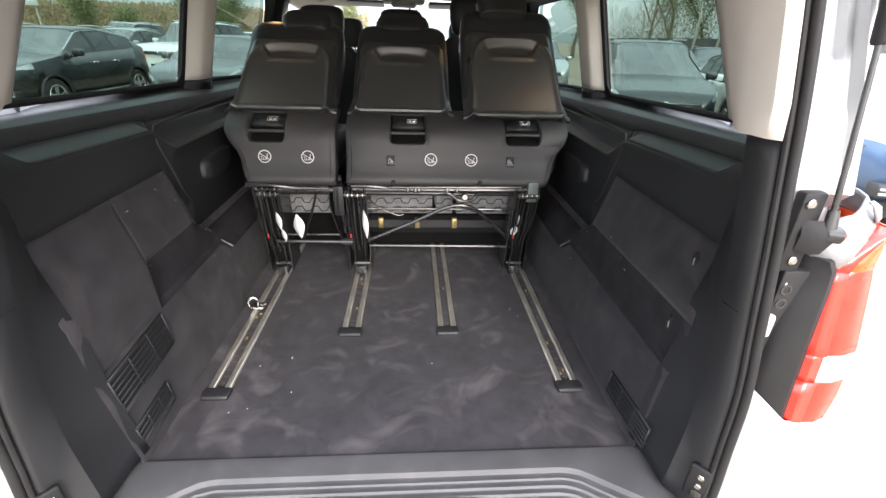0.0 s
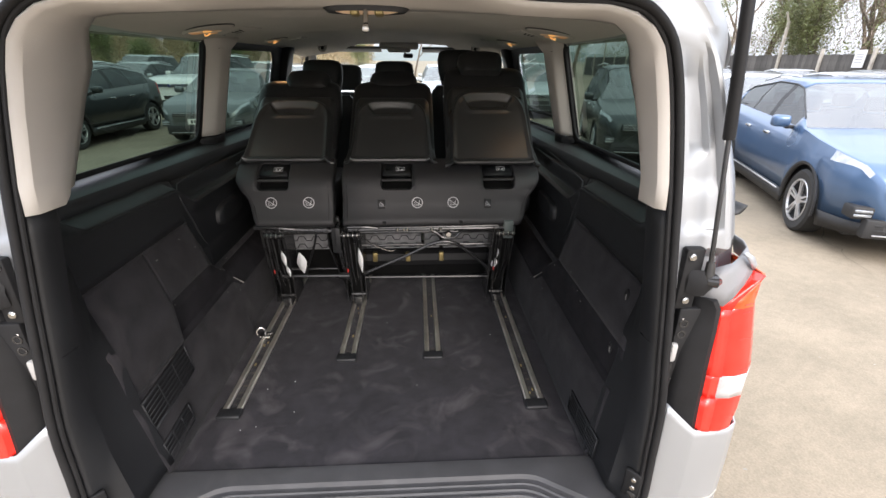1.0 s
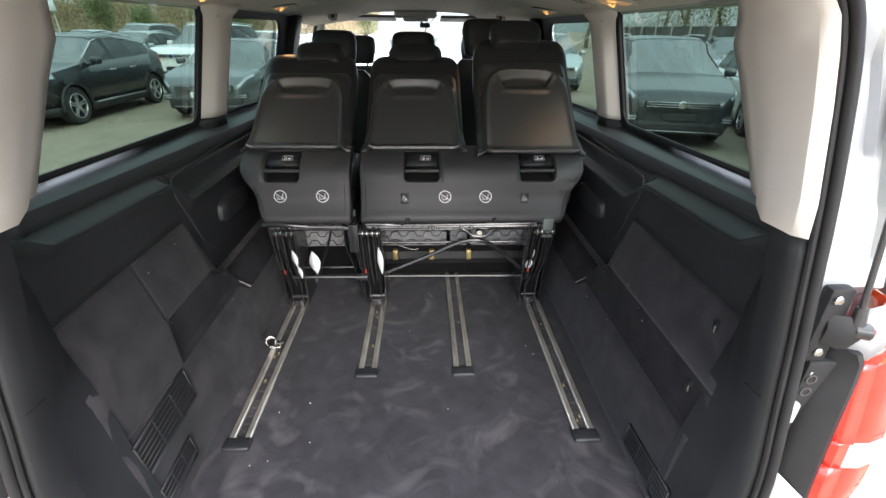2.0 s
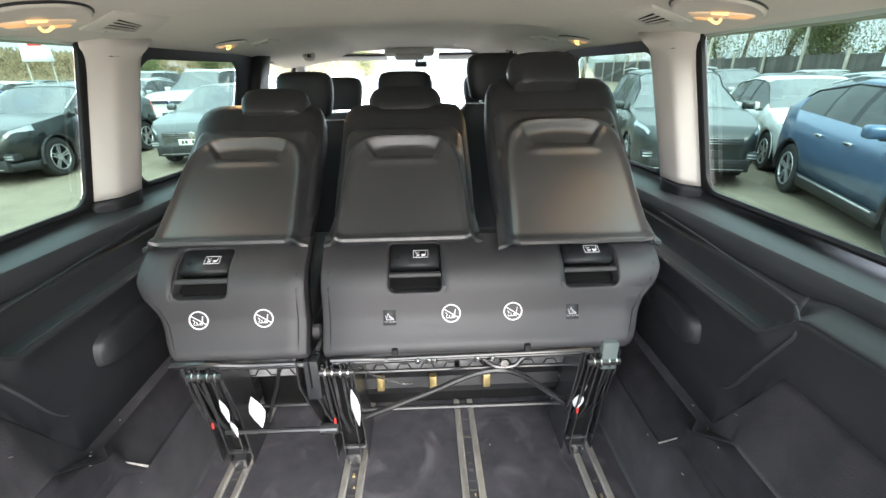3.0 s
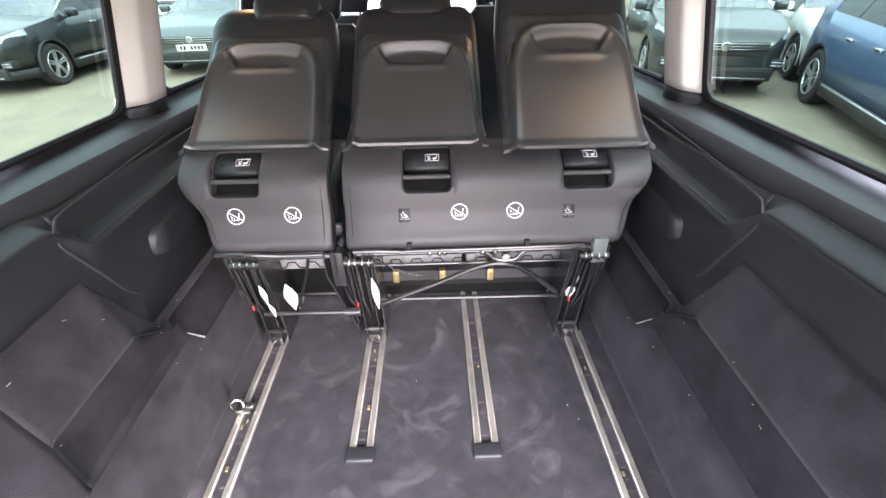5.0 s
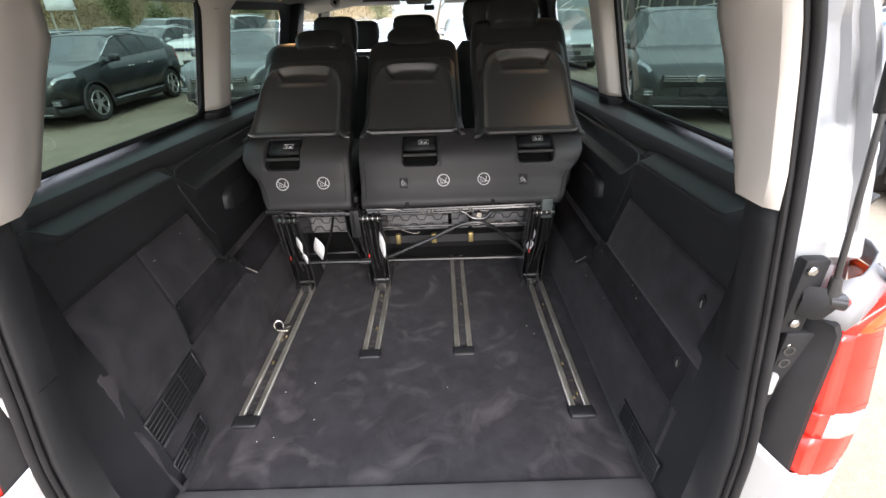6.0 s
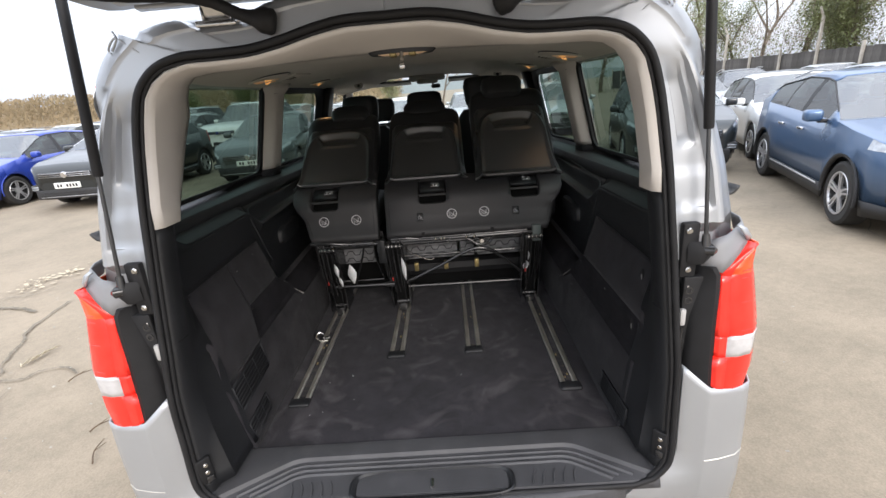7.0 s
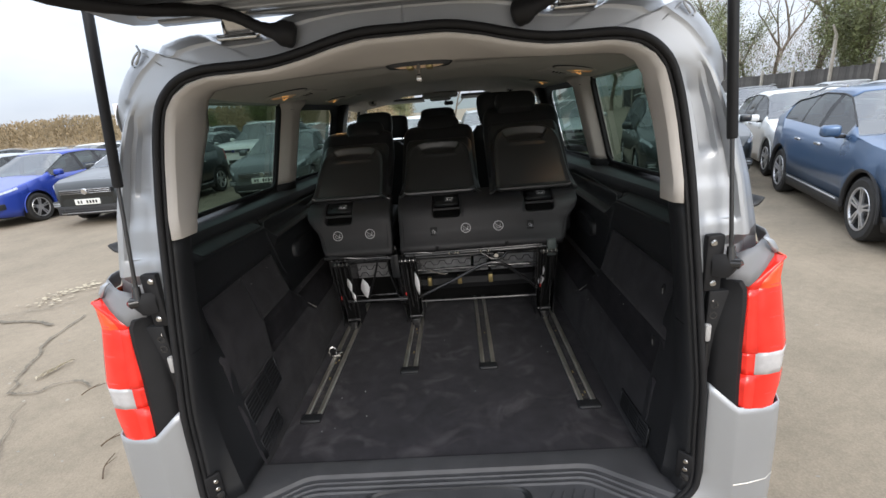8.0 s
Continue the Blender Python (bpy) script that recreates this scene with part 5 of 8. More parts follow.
# front end: dashboard, windscreen, mirror and visors
dash = thing("dashboard", "black plastic dashboard below the windscreen", "dashboard", kind="structure")
bm = bmesh.new()
loft(bm, [[(x, y, z - 0.05 * (x / 0.85) ** 2) for x in [-0.85 + 0.17 * i for i in range(11)]] for y, z in ((3.75, 0.7), (3.72, 1.02), (3.80, 1.12), (4.05, 1.14), (4.55, 1.10))])
part("dash_top", bm, M_TRIM, dash, solid=0.02)
bm = bmesh.new()
ks = [-1 + 0.1 * i for i in range(21)]


def nose_row(y, z):
    """One row across the rounded nose, swept back towards the wings."""
    w = 0.955 - 0.18 * ease(3.9, 4.9, y)
    back = 0.28 * ease(4.78, 5.06, y)
    edge = max(0.0, 1.185 - z) * (1 - ease(4.6, 4.95, y))
    return [(w * k, y - back * abs(k) ** 3.5, z + edge * abs(k) ** 6) for k in ks]


loft(bm, [nose_row(y, z) for y, z in ((4.57, 1.10), (4.60, 1.125), (4.68, 1.13), (4.80, 1.105), (4.90, 1.065), (4.97, 1.01), (5.02, 0.94))])
part("bonnet", bm, M_SILVER, van, "silver bonnet", solid=0.004)
bm = bmesh.new()
loft(bm, [nose_row(y, z) for y, z in ((5.03, 0.93), (5.065, 0.86), (5.085, 0.76), (5.09, 0.66), (5.105, 0.62), (5.105, 0.48), (5.08, 0.36), (5.03, 0.27))])
part("front_bumper", bm, M_SILVER, van, "silver front bumper", solid=0.004)
for s in (-1, 1):
    bm = bmesh.new()
    loft(bm, [[(s * 0.935, y, lerp(BELT, y) - 0.01), (s * lerp([(3.54, 0.855), (4.0, 0.905), (4.42, 0.935)], y), y, lerp([(3.54, 1.775), (4.0, 1.45), (4.42, 1.17)], y))] for y in (3.54, 3.77, 4.0, 4.2, 4.40)])
    pane = part("quarter_window", bm, M_GLASS_CLEAR, van, "clear front door glass")
    pane.visible_shadow = False
ws = thing("windscreen", "large clear windscreen below the roof edge", "windscreen", kind="structure")
bm = bmesh.new()
loft(bm, [[(x, 3.66 + 0.92 * k - 0.10 * (x / 0.8) ** 2, 1.79 - 0.69 * k) for x in [-0.84 + 0.12 * i for i in range(15)]] for k in (0, 0.25, 0.5, 0.75, 1.0)])
ob = part("pane", bm, M_GLASS_CLEAR, ws)
ob.visible_shadow = False
for s in (-1, 1):
    bm = bmesh.new()
    sweep(bm, [(s * 0.80, 3.50, 1.79), (s * 0.90, 4.0, 1.45), (s * 0.93, 4.45, 1.14)], 0.045, 8)
    part("screen_pillar", bm, M_BEIGE, ws, "pale screen pillar")
    v = thing("sun_visor", "pale folded sun visor below the roof lining", "sun visor", "sun visors", at=pose(s * 0.40, 3.50, 1.782, -8, 0, 0))
    bm = bmesh.new()
    box(bm, (-0.22, -0.08, -0.012), (0.22, 0.09, 0.012), 0.011, 3)
    part("visor_pad", bm, M_PALE, v)
    bm = bmesh.new()
    sweep(bm, [(-0.22, -0.083, -0.004), (0.22, -0.083, -0.004)], 0.004, 6)
    part("visor_edge", bm, M_TRIM, v, "dark stitched edge")
mir = thing("overhead_console", "pale overhead console with a rear-view mirror", "console", at=pose(-0.02, 3.50, 1.797))
bm = bmesh.new()
box(bm, (-0.17, -0.12, -0.015), (0.17, 0.12, 0.04), 0.02, 3)
box(bm, (-0.10, -0.13, -0.04), (0.10, 0.05, 0.0), 0.018, 3)
part("console_body", bm, M_PALE, mir)
bm = bmesh.new()
box(bm, (0.03, 0.10, -0.085), (0.12, 0.13, -0.045), 0.014, 3)
sweep(bm, [(0.03, 0.08, 0.0), (0.05, 0.11, -0.05)], 0.008, 8)
part("mirror", bm, M_TRIM, mir, "black rear-view mirror")


# ---- seats ---------------------------------------------------------------------------
def seat_local(lean):
    """Axes of a backrest: across, up along it, and out of its rear face."""
    t = radians(lean)
    return Matrix(((1, 0, 0, 0), (0, math.sin(t), -math.cos(t), 0), (0, math.cos(t), math.sin(t), 0), (0, 0, 0, 1)))


def rear_backrest(seat, xc, y0, z0, lean, w, h):
    """Backrest of the rear row: moulded shell with a raised panel and a pull recess, leather cushion before it."""
    m = Matrix.Translation((xc, y0, z0)) @ seat_local(lean)
    nu, nv = 96, 96

    def half(b):
        return w / 2 * lerp([(0.0, 1.0), (0.10, 0.965), (0.3, 0.955), (0.42, 0.945), (0.47, 0.90), (0.50, 0.80)], b * 0.5 / h)

    rows = []
    for j in range(nv + 1):
        b = h * j / nv
        row = []
        for i in range(nu + 1):
            u = -1 + 2 * i / nu
            a = u * half(b)
            # raised middle panel bounded by an arch
            k = b / h
            kk = max(0.0, (k - 0.22) / (0.80 - 0.22))
            edge = ((abs(a) / (w / 2 * (0.88 - 0.10 * k))) ** 4.5 + kk ** 4.5) ** (1 / 4.5)
            c = 0.012 * (1 - ease(0.93, 1.05, edge)) + 0.013 * math.exp(-((edge - 0.95) / 0.055) ** 2)
            c -= 0.060 * max(0.0, abs(u) - 0.80) ** 1.6 / 0.2 ** 1.6 * (0.25 + 0.75 * ease(0.0, 0.35, k))
            c -= 0.05 * ease(0.80, 1.0, k) ** 2
            # pull recess: a shallow scoop with a proud lower lip
            top = 0.770 - 0.032 * (a / 0.1) ** 2
            rk = min(1.0, max(0.0, (k - 0.60) / 0.15))
            wide = 0.082 + 0.046 * rk
            inside = (1 - ease(wide - 0.010, wide + 0.006, abs(a))) * ease(0.582, 0.650, k) * (1 - ease(top - 0.05, top + 0.02, k))
            c -= 0.018 * inside
            c += 0.008 * math.exp(-((k - 0.574) / 0.022) ** 2) * (1 - ease(0.070, 0.122, abs(a)))
            c += 0.003 * math.exp(-((abs(a) - wide - 0.010) / 0.008) ** 2) * ease(0.58, 0.64, k) * (1 - ease(top - 0.02, top + 0.02, k))
            # flared hem at the foot
            c += 0.016 * (1 - ease(0.0, 0.06, k))
            row.append(m @ Vector((a, b, c)))
        rows.append(row)
    bm = bmesh.new()
    loft(bm, rows)
    # hem turned under
    foot = [[p for p in rows[0]], [p + (m.to_3x3() @ Vector((0, -0.006, -0.006))) for p in rows[0]], [p + (m.to_3x3() @ Vector((0, 0.002, -0.03))) for p in rows[0]]]
    loft(bm, foot)
    bmesh.ops.remove_doubles(bm, verts=bm.verts, dist=0.0004)
    part("back_shell", bm, M_SHELL, seat, "dark moulded backrest shell with a pull recess")
    # leather cushion wraps the top and front
    rows = []
    for b, top, thick, ww in ((0.02, -0.015, 0.09, 0.93), (0.15, -0.012, 0.11, 0.96), (0.30, -0.012, 0.12, 0.97), (h * 0.86, -0.016, 0.12, 0.97), (h * 0.99, 0.002, 0.125, 0.955), (h * 1.08, -0.002, 0.12, 0.93), (h * 1.145, -0.014, 0.105, 0.87), (h * 1.18, -0.040, 0.07, 0.74)):
        r = []
        for k in range(28):
            t = 2 * math.pi * k / 28
            r.append(m @ Vector((ww * w / 2 * math.copysign(abs(math.cos(t)) ** 0.35, math.cos(t)), b, top - thick / 2 + thick / 2 * math.copysign(abs(math.sin(t)) ** 0.5, math.sin(t)))))
        rows.append(r)
    bm = bmesh.new()
    loft(bm, rows, closed=True, caps=True)
    part("back_cushion", bm, M_LEATHER, seat, "black leather backrest cushion")
    return m


def headrest(seat, c, w, hgt, d, lean=12, posts=True, tone=None):
    m = Matrix.Translation(c) @ Euler((radians(-lean), 0, 0)).to_matrix().to_4x4()
    bm = bmesh.new()
    rows = []
    for z, k in ((-hgt, 0.72), (-hgt * 0.93, 0.86), (-hgt * 0.6, 0.97), (-hgt * 0.3, 1.0), (-hgt * 0.10, 0.94), (-0.006, 0.80), (0, 0.6)):
        rows.append([m @ Vector((w / 2 * k * math.copysign(abs(math.cos(t)) ** 0.55, math.cos(t)), d / 2 * (0.35 + 0.65 * k) * math.copysign(abs(math.sin(t)) ** 0.7, math.sin(t)), z)) for t in [2 * math.pi * i / 26 for i in range(26)]])
    loft(bm, rows, closed=True, caps=True)
    ob = part("headrest", bm, tone or M_LEATHER, seat, "black leather headrest")
    if posts:
        for s in (-1, 1):
            bm = bmesh.new()
            sweep(bm, [m @ Vector((s * w * 0.24, 0, -hgt + 0.01)), m @ Vector((s * w * 0.24, 0, -hgt - 0.06))], 0.007, 8)
            part("post", bm, M_STEEL, ob)


PANEL = [(1.30, 1.262), (1.268, 1.245), (1.225, 1.225), (1.19, 1.20), (1.168, 1.165), (1.158, 1.12), (1.150, 1.08), (1.130, 1.04), (1.112, 1.012), (1.115, 0.99), (1.14, 0.978), (1.22, 0.972)]
PANEL_LINE = [(p.x, p.y) for p in smoothed([Vector((y, z, 0)) for y, z in PANEL], 4)]
PANEL_LENGTH = [0.0]
for (ya, za), (yb, zb) in zip(PANEL_LINE, PANEL_LINE[1:]):
    PANEL_LENGTH.append(PANEL_LENGTH[-1] + math.hypot(yb - ya, zb - za))


def along_panel(z):
    """Distance down the panel's curve to height z."""
    return lerp(sorted((q[1], d) for q, d in zip(PANEL_LINE, PANEL_LENGTH) if q[1] > 0.99), z)


def on_panel(x, d, out=0.0):
    """A place on the panel at x and distance d down its curve, raised by out."""
    y, z = lerp(list(zip(PANEL_LENGTH, [q[0] for q in PANEL_LINE])), d), lerp(list(zip(PANEL_LENGTH, [q[1] for q in PANEL_LINE])), d)
    y2, z2 = lerp(list(zip(PANEL_LENGTH, [q[0] for q in PANEL_LINE])), d + 0.004), lerp(list(zip(PANEL_LENGTH, [q[1] for q in PANEL_LINE])), d + 0.004)
    n = Vector((0, z2 - z, y - y2)).normalized()
    return Vector((x, y, z)) + n * out


POCKET_TOP, POCKET_FOOT = along_panel(1.249), along_panel(1.146)


def base_panel(seat, x0, x1, left_open, right_open, pockets=()):
    """Curved plastic panel behind the seat cushion, waisted at the outer ends and cut out for the handle pockets."""
    bm = bmesh.new()
    waist = [(0.97, 0.095), (1.0, 0.088), (1.04, 0.072), (1.08, 0.062), (1.11, 0.052), (1.15, 0.022), (1.19, 0.004), (1.27, 0.0)]
    cols = sorted(set([x0 + (x1 - x0) * i / 16 for i in range(2, 15)] + [q for pk in pockets for q in pk]))
    steps = sorted(set(PANEL_LENGTH + [POCKET_TOP, POCKET_FOOT]))
    grid_ = []
    for d in steps:
        _, y, z = on_panel(0, d)
        a, b = x0 + (lerp(waist, z) if left_open else 0), x1 - (lerp(waist, z) if right_open else 0)
        row = [(a, y + 0.05, z - 0.01), (a, y + 0.018, z - 0.004), (a + 0.004, y + 0.006, z), (a + 0.014, y, z)]
        row += [(min(max(c, a + 0.015), b - 0.015), y, z) for c in cols]
        row += [(b - 0.014, y, z), (b - 0.004, y + 0.006, z), (b, y + 0.018, z - 0.004), (b, y + 0.05, z - 0.01)]
        grid_.append([bm.verts.new(p) for p in row])
    for i in range(len(steps) - 1):
        dm = (steps[i] + steps[i + 1]) / 2
        for j in range(len(grid_[0]) - 1):
            xm = (grid_[i][j].co.x + grid_[i][j + 1].co.x) / 2
            if POCKET_TOP < dm < POCKET_FOOT and any(pa < xm < pb for pa, pb in pockets):
                continue
            bm.faces.new((grid_[i][j], grid_[i][j + 1], grid_[i + 1][j + 1], grid_[i + 1][j]))
    part("base_panel", bm, M_PANEL, seat, "dark grey moulded seat base panel", solid=0.003)
    # moulded seam lines near the ends
    for a, op, d in ((x0, left_open, 1), (x1, right_open, -1)):
        bm = bmesh.new()
        sweep(bm, [(a + d * (0.022 + (lerp(waist, z) if op else 0)), y - 0.0012, z) for y, z in PANEL[2:9]], 0.0016, 5)
        part("seam", bm, M_RUBBER, seat)
    for pa, pb in pockets:
        handle_pocket(seat, pa, pb)


def handle_pocket(seat, x0, x1):
    """A recess with rounded corners: label plate above, a pull bar across, its back coloured near-black for shade."""
    c, hw, mid, hh, r = (x0 + x1) / 2, (x1 - x0) / 2, (POCKET_TOP + POCKET_FOOT) / 2, (POCKET_FOOT - POCKET_TOP) / 2, 0.018

    def rounded(grow, out):
        pts = []
        for sx, sy, a0 in ((1, 1, 0), (-1, 1, 90), (-1, -1, 180), (1, -1, 270)):
            for k in range(6):
                a = radians(a0 + 18 * k)
                pts.append(on_panel(c + sx * (hw - r) + (r + grow) * math.cos(a), mid + sy * (hh - r) + (r + grow) * math.sin(a), out))
        return pts
    bm = bmesh.new()
    loft(bm, [rounded(0.009, 0.0016), rounded(0.002, 0.0022), rounded(-0.001, 0.0008), rounded(-0.003, -0.004), rounded(-0.004, -0.032)], closed=True)
    pocket = part("handle_pocket", bm, M_PANEL, seat, "recessed handle pocket")
    bm = bmesh.new()
    bm.faces.new([bm.verts.new(p) for p in rounded(-0.003, -0.031)])
    part("pocket_back", bm, M_MATTE, pocket, "pocket back coloured near-black for the shade inside", smooth=False)
    # label plate in the upper half
    bm = bmesh.new()
    plate_foot = POCKET_TOP + hh * 1.02
    for k in (0,):
        loft(bm, [[on_panel(c - hw + 0.006, POCKET_TOP + 0.002, -0.006), on_panel(c + hw - 0.006, POCKET_TOP + 0.002, -0.006)],
                  [on_panel(c - hw + 0.006, plate_foot - 0.006, -0.007), on_panel(c + hw - 0.006, plate_foot - 0.006, -0.007)],
                  [on_panel(c - hw + 0.008, plate_foot, -0.010), on_panel(c + hw - 0.008, plate_foot, -0.010)],
                  [on_panel(c - hw + 0.008, plate_foot, -0.030), on_panel(c + hw - 0.008, plate_foot, -0.030)]])
    part("label_plate", bm, M_TRIM, pocket, "black label plate", solid=0.0015)
    bm = bmesh.new()
    bar_at = POCKET_TOP + hh * 1.36
    sweep(bm, [on_panel(c + hw * q, bar_at, -0.010) for q in (-0.95, -0.5, 0, 0.5, 0.95)], 0.0075, 10, flat=0.75)
    part("pull_bar", bm, M_PANEL, pocket, "dark grey pull bar")
    # screw head
    p0 = on_panel(c - hw * 0.62, POCKET_TOP + hh * 0.62, -0.0045)
    bm = bmesh.new()
    ring(bm, p0, (0, -0.6, 0.8), 0.006, 0.002, 0.0015, 14)
    part("screw", bm, M_RUBBER, pocket)
    # pictogram: a frame with a folding seat and two small figures
    bx, bd = c + hw * 0.22, POCKET_TOP + hh * 0.52

    def stroke(a0, b0, a1, b1, t=0.0009):
        bm = bmesh.new()
        sweep(bm, [on_panel(bx + a0, bd - b0, -0.0052), on_panel(bx + a1, bd - b1, -0.0052)], t, 4, flat=0.6)
        part("pictogram", bm, M_LABEL, pocket, "white printed stroke")
    for q in ((-0.020, -0.013, 0.020, -0.013), (-0.020, 0.013, 0.020, 0.013), (-0.020, -0.013, -0.020, 0.013), (0.020, -0.013, 0.020, 0.013)):
        stroke(*q)
    for q in ((0.002, -0.003, 0.014, -0.003, 0.0016), (0.013, -0.002, 0.015, 0.009, 0.0015), (-0.015, 0.008, -0.010, 0.001), (-0.010, 0.001, -0.004, 0.007), (-0.012, -0.008, -0.004, -0.006, 0.0013), (0.003, -0.008, 0.012, -0.006, 0.0013), (-0.013, -0.003, -0.002, -0.003)):
        stroke(*q)


def warning_ring(seat, x, z):
    """Round white 'no load' sign: ring, slash and a small seat outline, printed on the curved panel."""
    d0 = along_panel(z)
    bm = bmesh.new()
    n = 30
    loft(bm, [[on_panel(x + r * math.cos(2 * math.pi * k / n), d0 + r * math.sin(2 * math.pi * k / n), h) for k in range(n)] for r, h in ((0.0222, 0.0008), (0.0224, 0.0026), (0.0256, 0.0026), (0.0258, 0.0008))], closed=True)
    sign = part("warning_sign", bm, M_LABEL, seat, "white round warning sign")

    def stroke(a0, b0, a1, b1, t):
        bm = bmesh.new()
        sweep(bm, [on_panel(x + a0 + (a1 - a0) * k, d0 - b0 - (b1 - b0) * k, 0.0022) for k in (0, 0.5, 1)], t, 4, flat=0.5)
        part("stroke", bm, M_LABEL, sign)
    stroke(-0.0185, 0.012, 0.0185, -0.012, 0.0013)
    stroke(0.0085, -0.007, 0.0115, 0.011, 0.0018)
    stroke(0.001, -0.0085, 0.011, -0.008, 0.0016)
    stroke(-0.015, 0.002, -0.010, -0.004, 0.0011)
    stroke(-0.010, -0.004, -0.014, -0.010, 0.0011)
    stroke(-0.006, -0.004, -0.004, -0.011, 0.0011)
    stroke(-0.014, -0.0125, 0.010, -0.0125, 0.0009)


def tether_mark(seat, x, z):
    """A small dark plate with a seat-anchor sign and two words."""
    d0 = along_panel(z)
    bm = bmesh.new()
    loft(bm, [[on_panel(x + a, d0 + b, 0.0012) for a in (-0.017, 0.017)] for b in (-0.021, -0.007, 0.007, 0.021)])
    plate = part("tether_plate", bm, M_PANEL, seat, "small dark printed plate", solid=0.001)

    def stroke(a0, b0, a1, b1, t=0.0010):
        bm = bmesh.new()
        sweep(bm, [on_panel(x + a0, d0 - b0, 0.0022), on_panel(x + a1, d0 - b1, 0.0022)], t, 4, flat=0.5)
        part("tether_mark", bm, M_GREYPRINT, plate, "small grey printed mark")
    for q in ((-0.009, -0.005, -0.004, 0.012), (-0.004, 0.012, 0.001, -0.002), (0.001, -0.002, 0.011, -0.004), (-0.009, -0.006, 0.011, -0.006), (-0.001, 0.005, 0.004, 0.001), (-0.011, 0.006, -0.009, -0.002), (0.004, 0.001, 0.009, -0.003)):
        stroke(*q)
    cu = bpy.data.curves.new("tether_words", "FONT")
    cu.body, cu.size, cu.align_x, cu.align_y = "TOP TETHER", 0.0058, "CENTER", "CENTER"
    tmp = bpy.data.objects.new("tether_words", cu)
    scene.collection.objects.link(tmp)
    me = bpy.data.meshes.new_from_object(tmp.evaluated_get(bpy.context.evaluated_depsgraph_get()))
    bpy.data.objects.remove(tmp)
    me.materials.clear()
    me.materials.append(M_GREYPRINT)
    words = new("tether_words", me)
    words.parent = plate
    c, up = on_panel(x, d0 + 0.012, 0.0028), (on_panel(x, d0 + 0.008) - on_panel(x, d0 + 0.016)).normalized()
    out = Vector((1, 0, 0)).cross(up).normalized()
    words.matrix_world = Matrix(((1, up.x, out.x, c.x), (0, up.y, out.y, c.y), (0, up.z, out.z, c.z), (0, 0, 0, 1)))


def leg(seat, x, lean_in=0.0):
    """Folding seat leg: paired pressed plates, links, rollers and the rail lock at its foot."""
    top, foot = Vector((x, 1.135, 0.985)), Vector((x + lean_in, 1.225, 0.565))
    bm = bmesh.new()
    for dx in (-0.050, -0.024, 0.022, 0.044):
        rows = []
        for k, half in ((0.0, 0.035), (0.15, 0.045), (0.5, 0.034), (0.85, 0.048), (1.0, 0.055)):
            c = top.lerp(foot, k) + Vector((dx, 0, 0))
            rows.append([c + Vector((-0.002, -half, 0)), c + Vector((0.002, -half, 0)), c + Vector((0.002, half + 0.05, 0)), c + Vector((-0.002, half + 0.05, 0))])
        loft(bm, rows, closed=True, caps=True)
    body = part("leg", bm, M_BLACKMETAL, seat, "black pressed steel folding leg")
    # core made wide and matte black to paint the shade between the plates
    bm = bmesh.new()
    rows = []
    for k, half in ((0.02, 0.044), (0.3, 0.042), (0.6, 0.034), (0.95, 0.030)):
        c = top.lerp(foot, k)
        rows.append([c + Vector((-half, -0.012, 0)), c + Vector((half, -0.012, 0)), c + Vector((half, 0.045, 0)), c + Vector((-half, 0.045, 0))])
    loft(bm, rows, closed=True, caps=True)
    part("leg_core", bm, M_MATTE, body, "matte black leg core that also paints the shade between the plates")
    for dx, a, b in ((-0.058, -0.03, 0.02), (-0.036, -0.038, 0.01), (-0.010, -0.04, 0.0), (0.012, -0.035, 0.01), (0.034, -0.03, 0.02)):
        bm = bmesh.new()
        sweep(bm, [top + Vector((dx, a, -0.01)), top.lerp(foot, 0.5) + Vector((dx, a * 1.2, 0)), foot + Vector((dx * 0.6, b, 0.03))], 0.0055, 6, flat=0.6)
        part("link", bm, M_BLACKMETAL, body, "black steel link")
    bm = bmesh.new()
    sweep(bm, [top + Vector((-0.045, -0.035, -0.035)), top + Vector((0.045, -0.035, -0.035))], 0.011, 10)
    part("pivot", bm, M_BLACKMETAL, body, "black steel pivot")
    for dx in (-0.030, -0.012, 0.010, 0.030):
        bm = bmesh.new()
        sweep(bm, [top + Vector((dx, -0.035, -0.035)), top + Vector((dx + 0.004, -0.035, -0.035))], 0.016, 12)
        part("washer", bm, M_STEEL, body, "worn steel washer")
    bm = bmesh.new()
    box(bm, foot + Vector((-0.022, -0.06, -0.03)), foot + Vector((0.022, 0.09, 0.02)), 0.006, 2)
    part("rail_lock", bm, M_BLACKMETAL, body, "black rail lock")
    bm = bmesh.new()
    sweep(bm, [foot + Vector((-0.034, -0.03, 0.025)), foot + Vector((0.036, -0.03, 0.025))], 0.009, 8)
    part("roller", bm, M_BLACKMETAL, body)
    bm = bmesh.new()
    box(bm, top.lerp(foot, 0.56) + Vector((-0.036, -0.052, -0.01)), top.lerp(foot, 0.56) + Vector((-0.030, -0.046, 0.01)), 0.002, 1)
    part("red_indicator", bm, M_REDDOT, body, "red lock indicator")
    return body


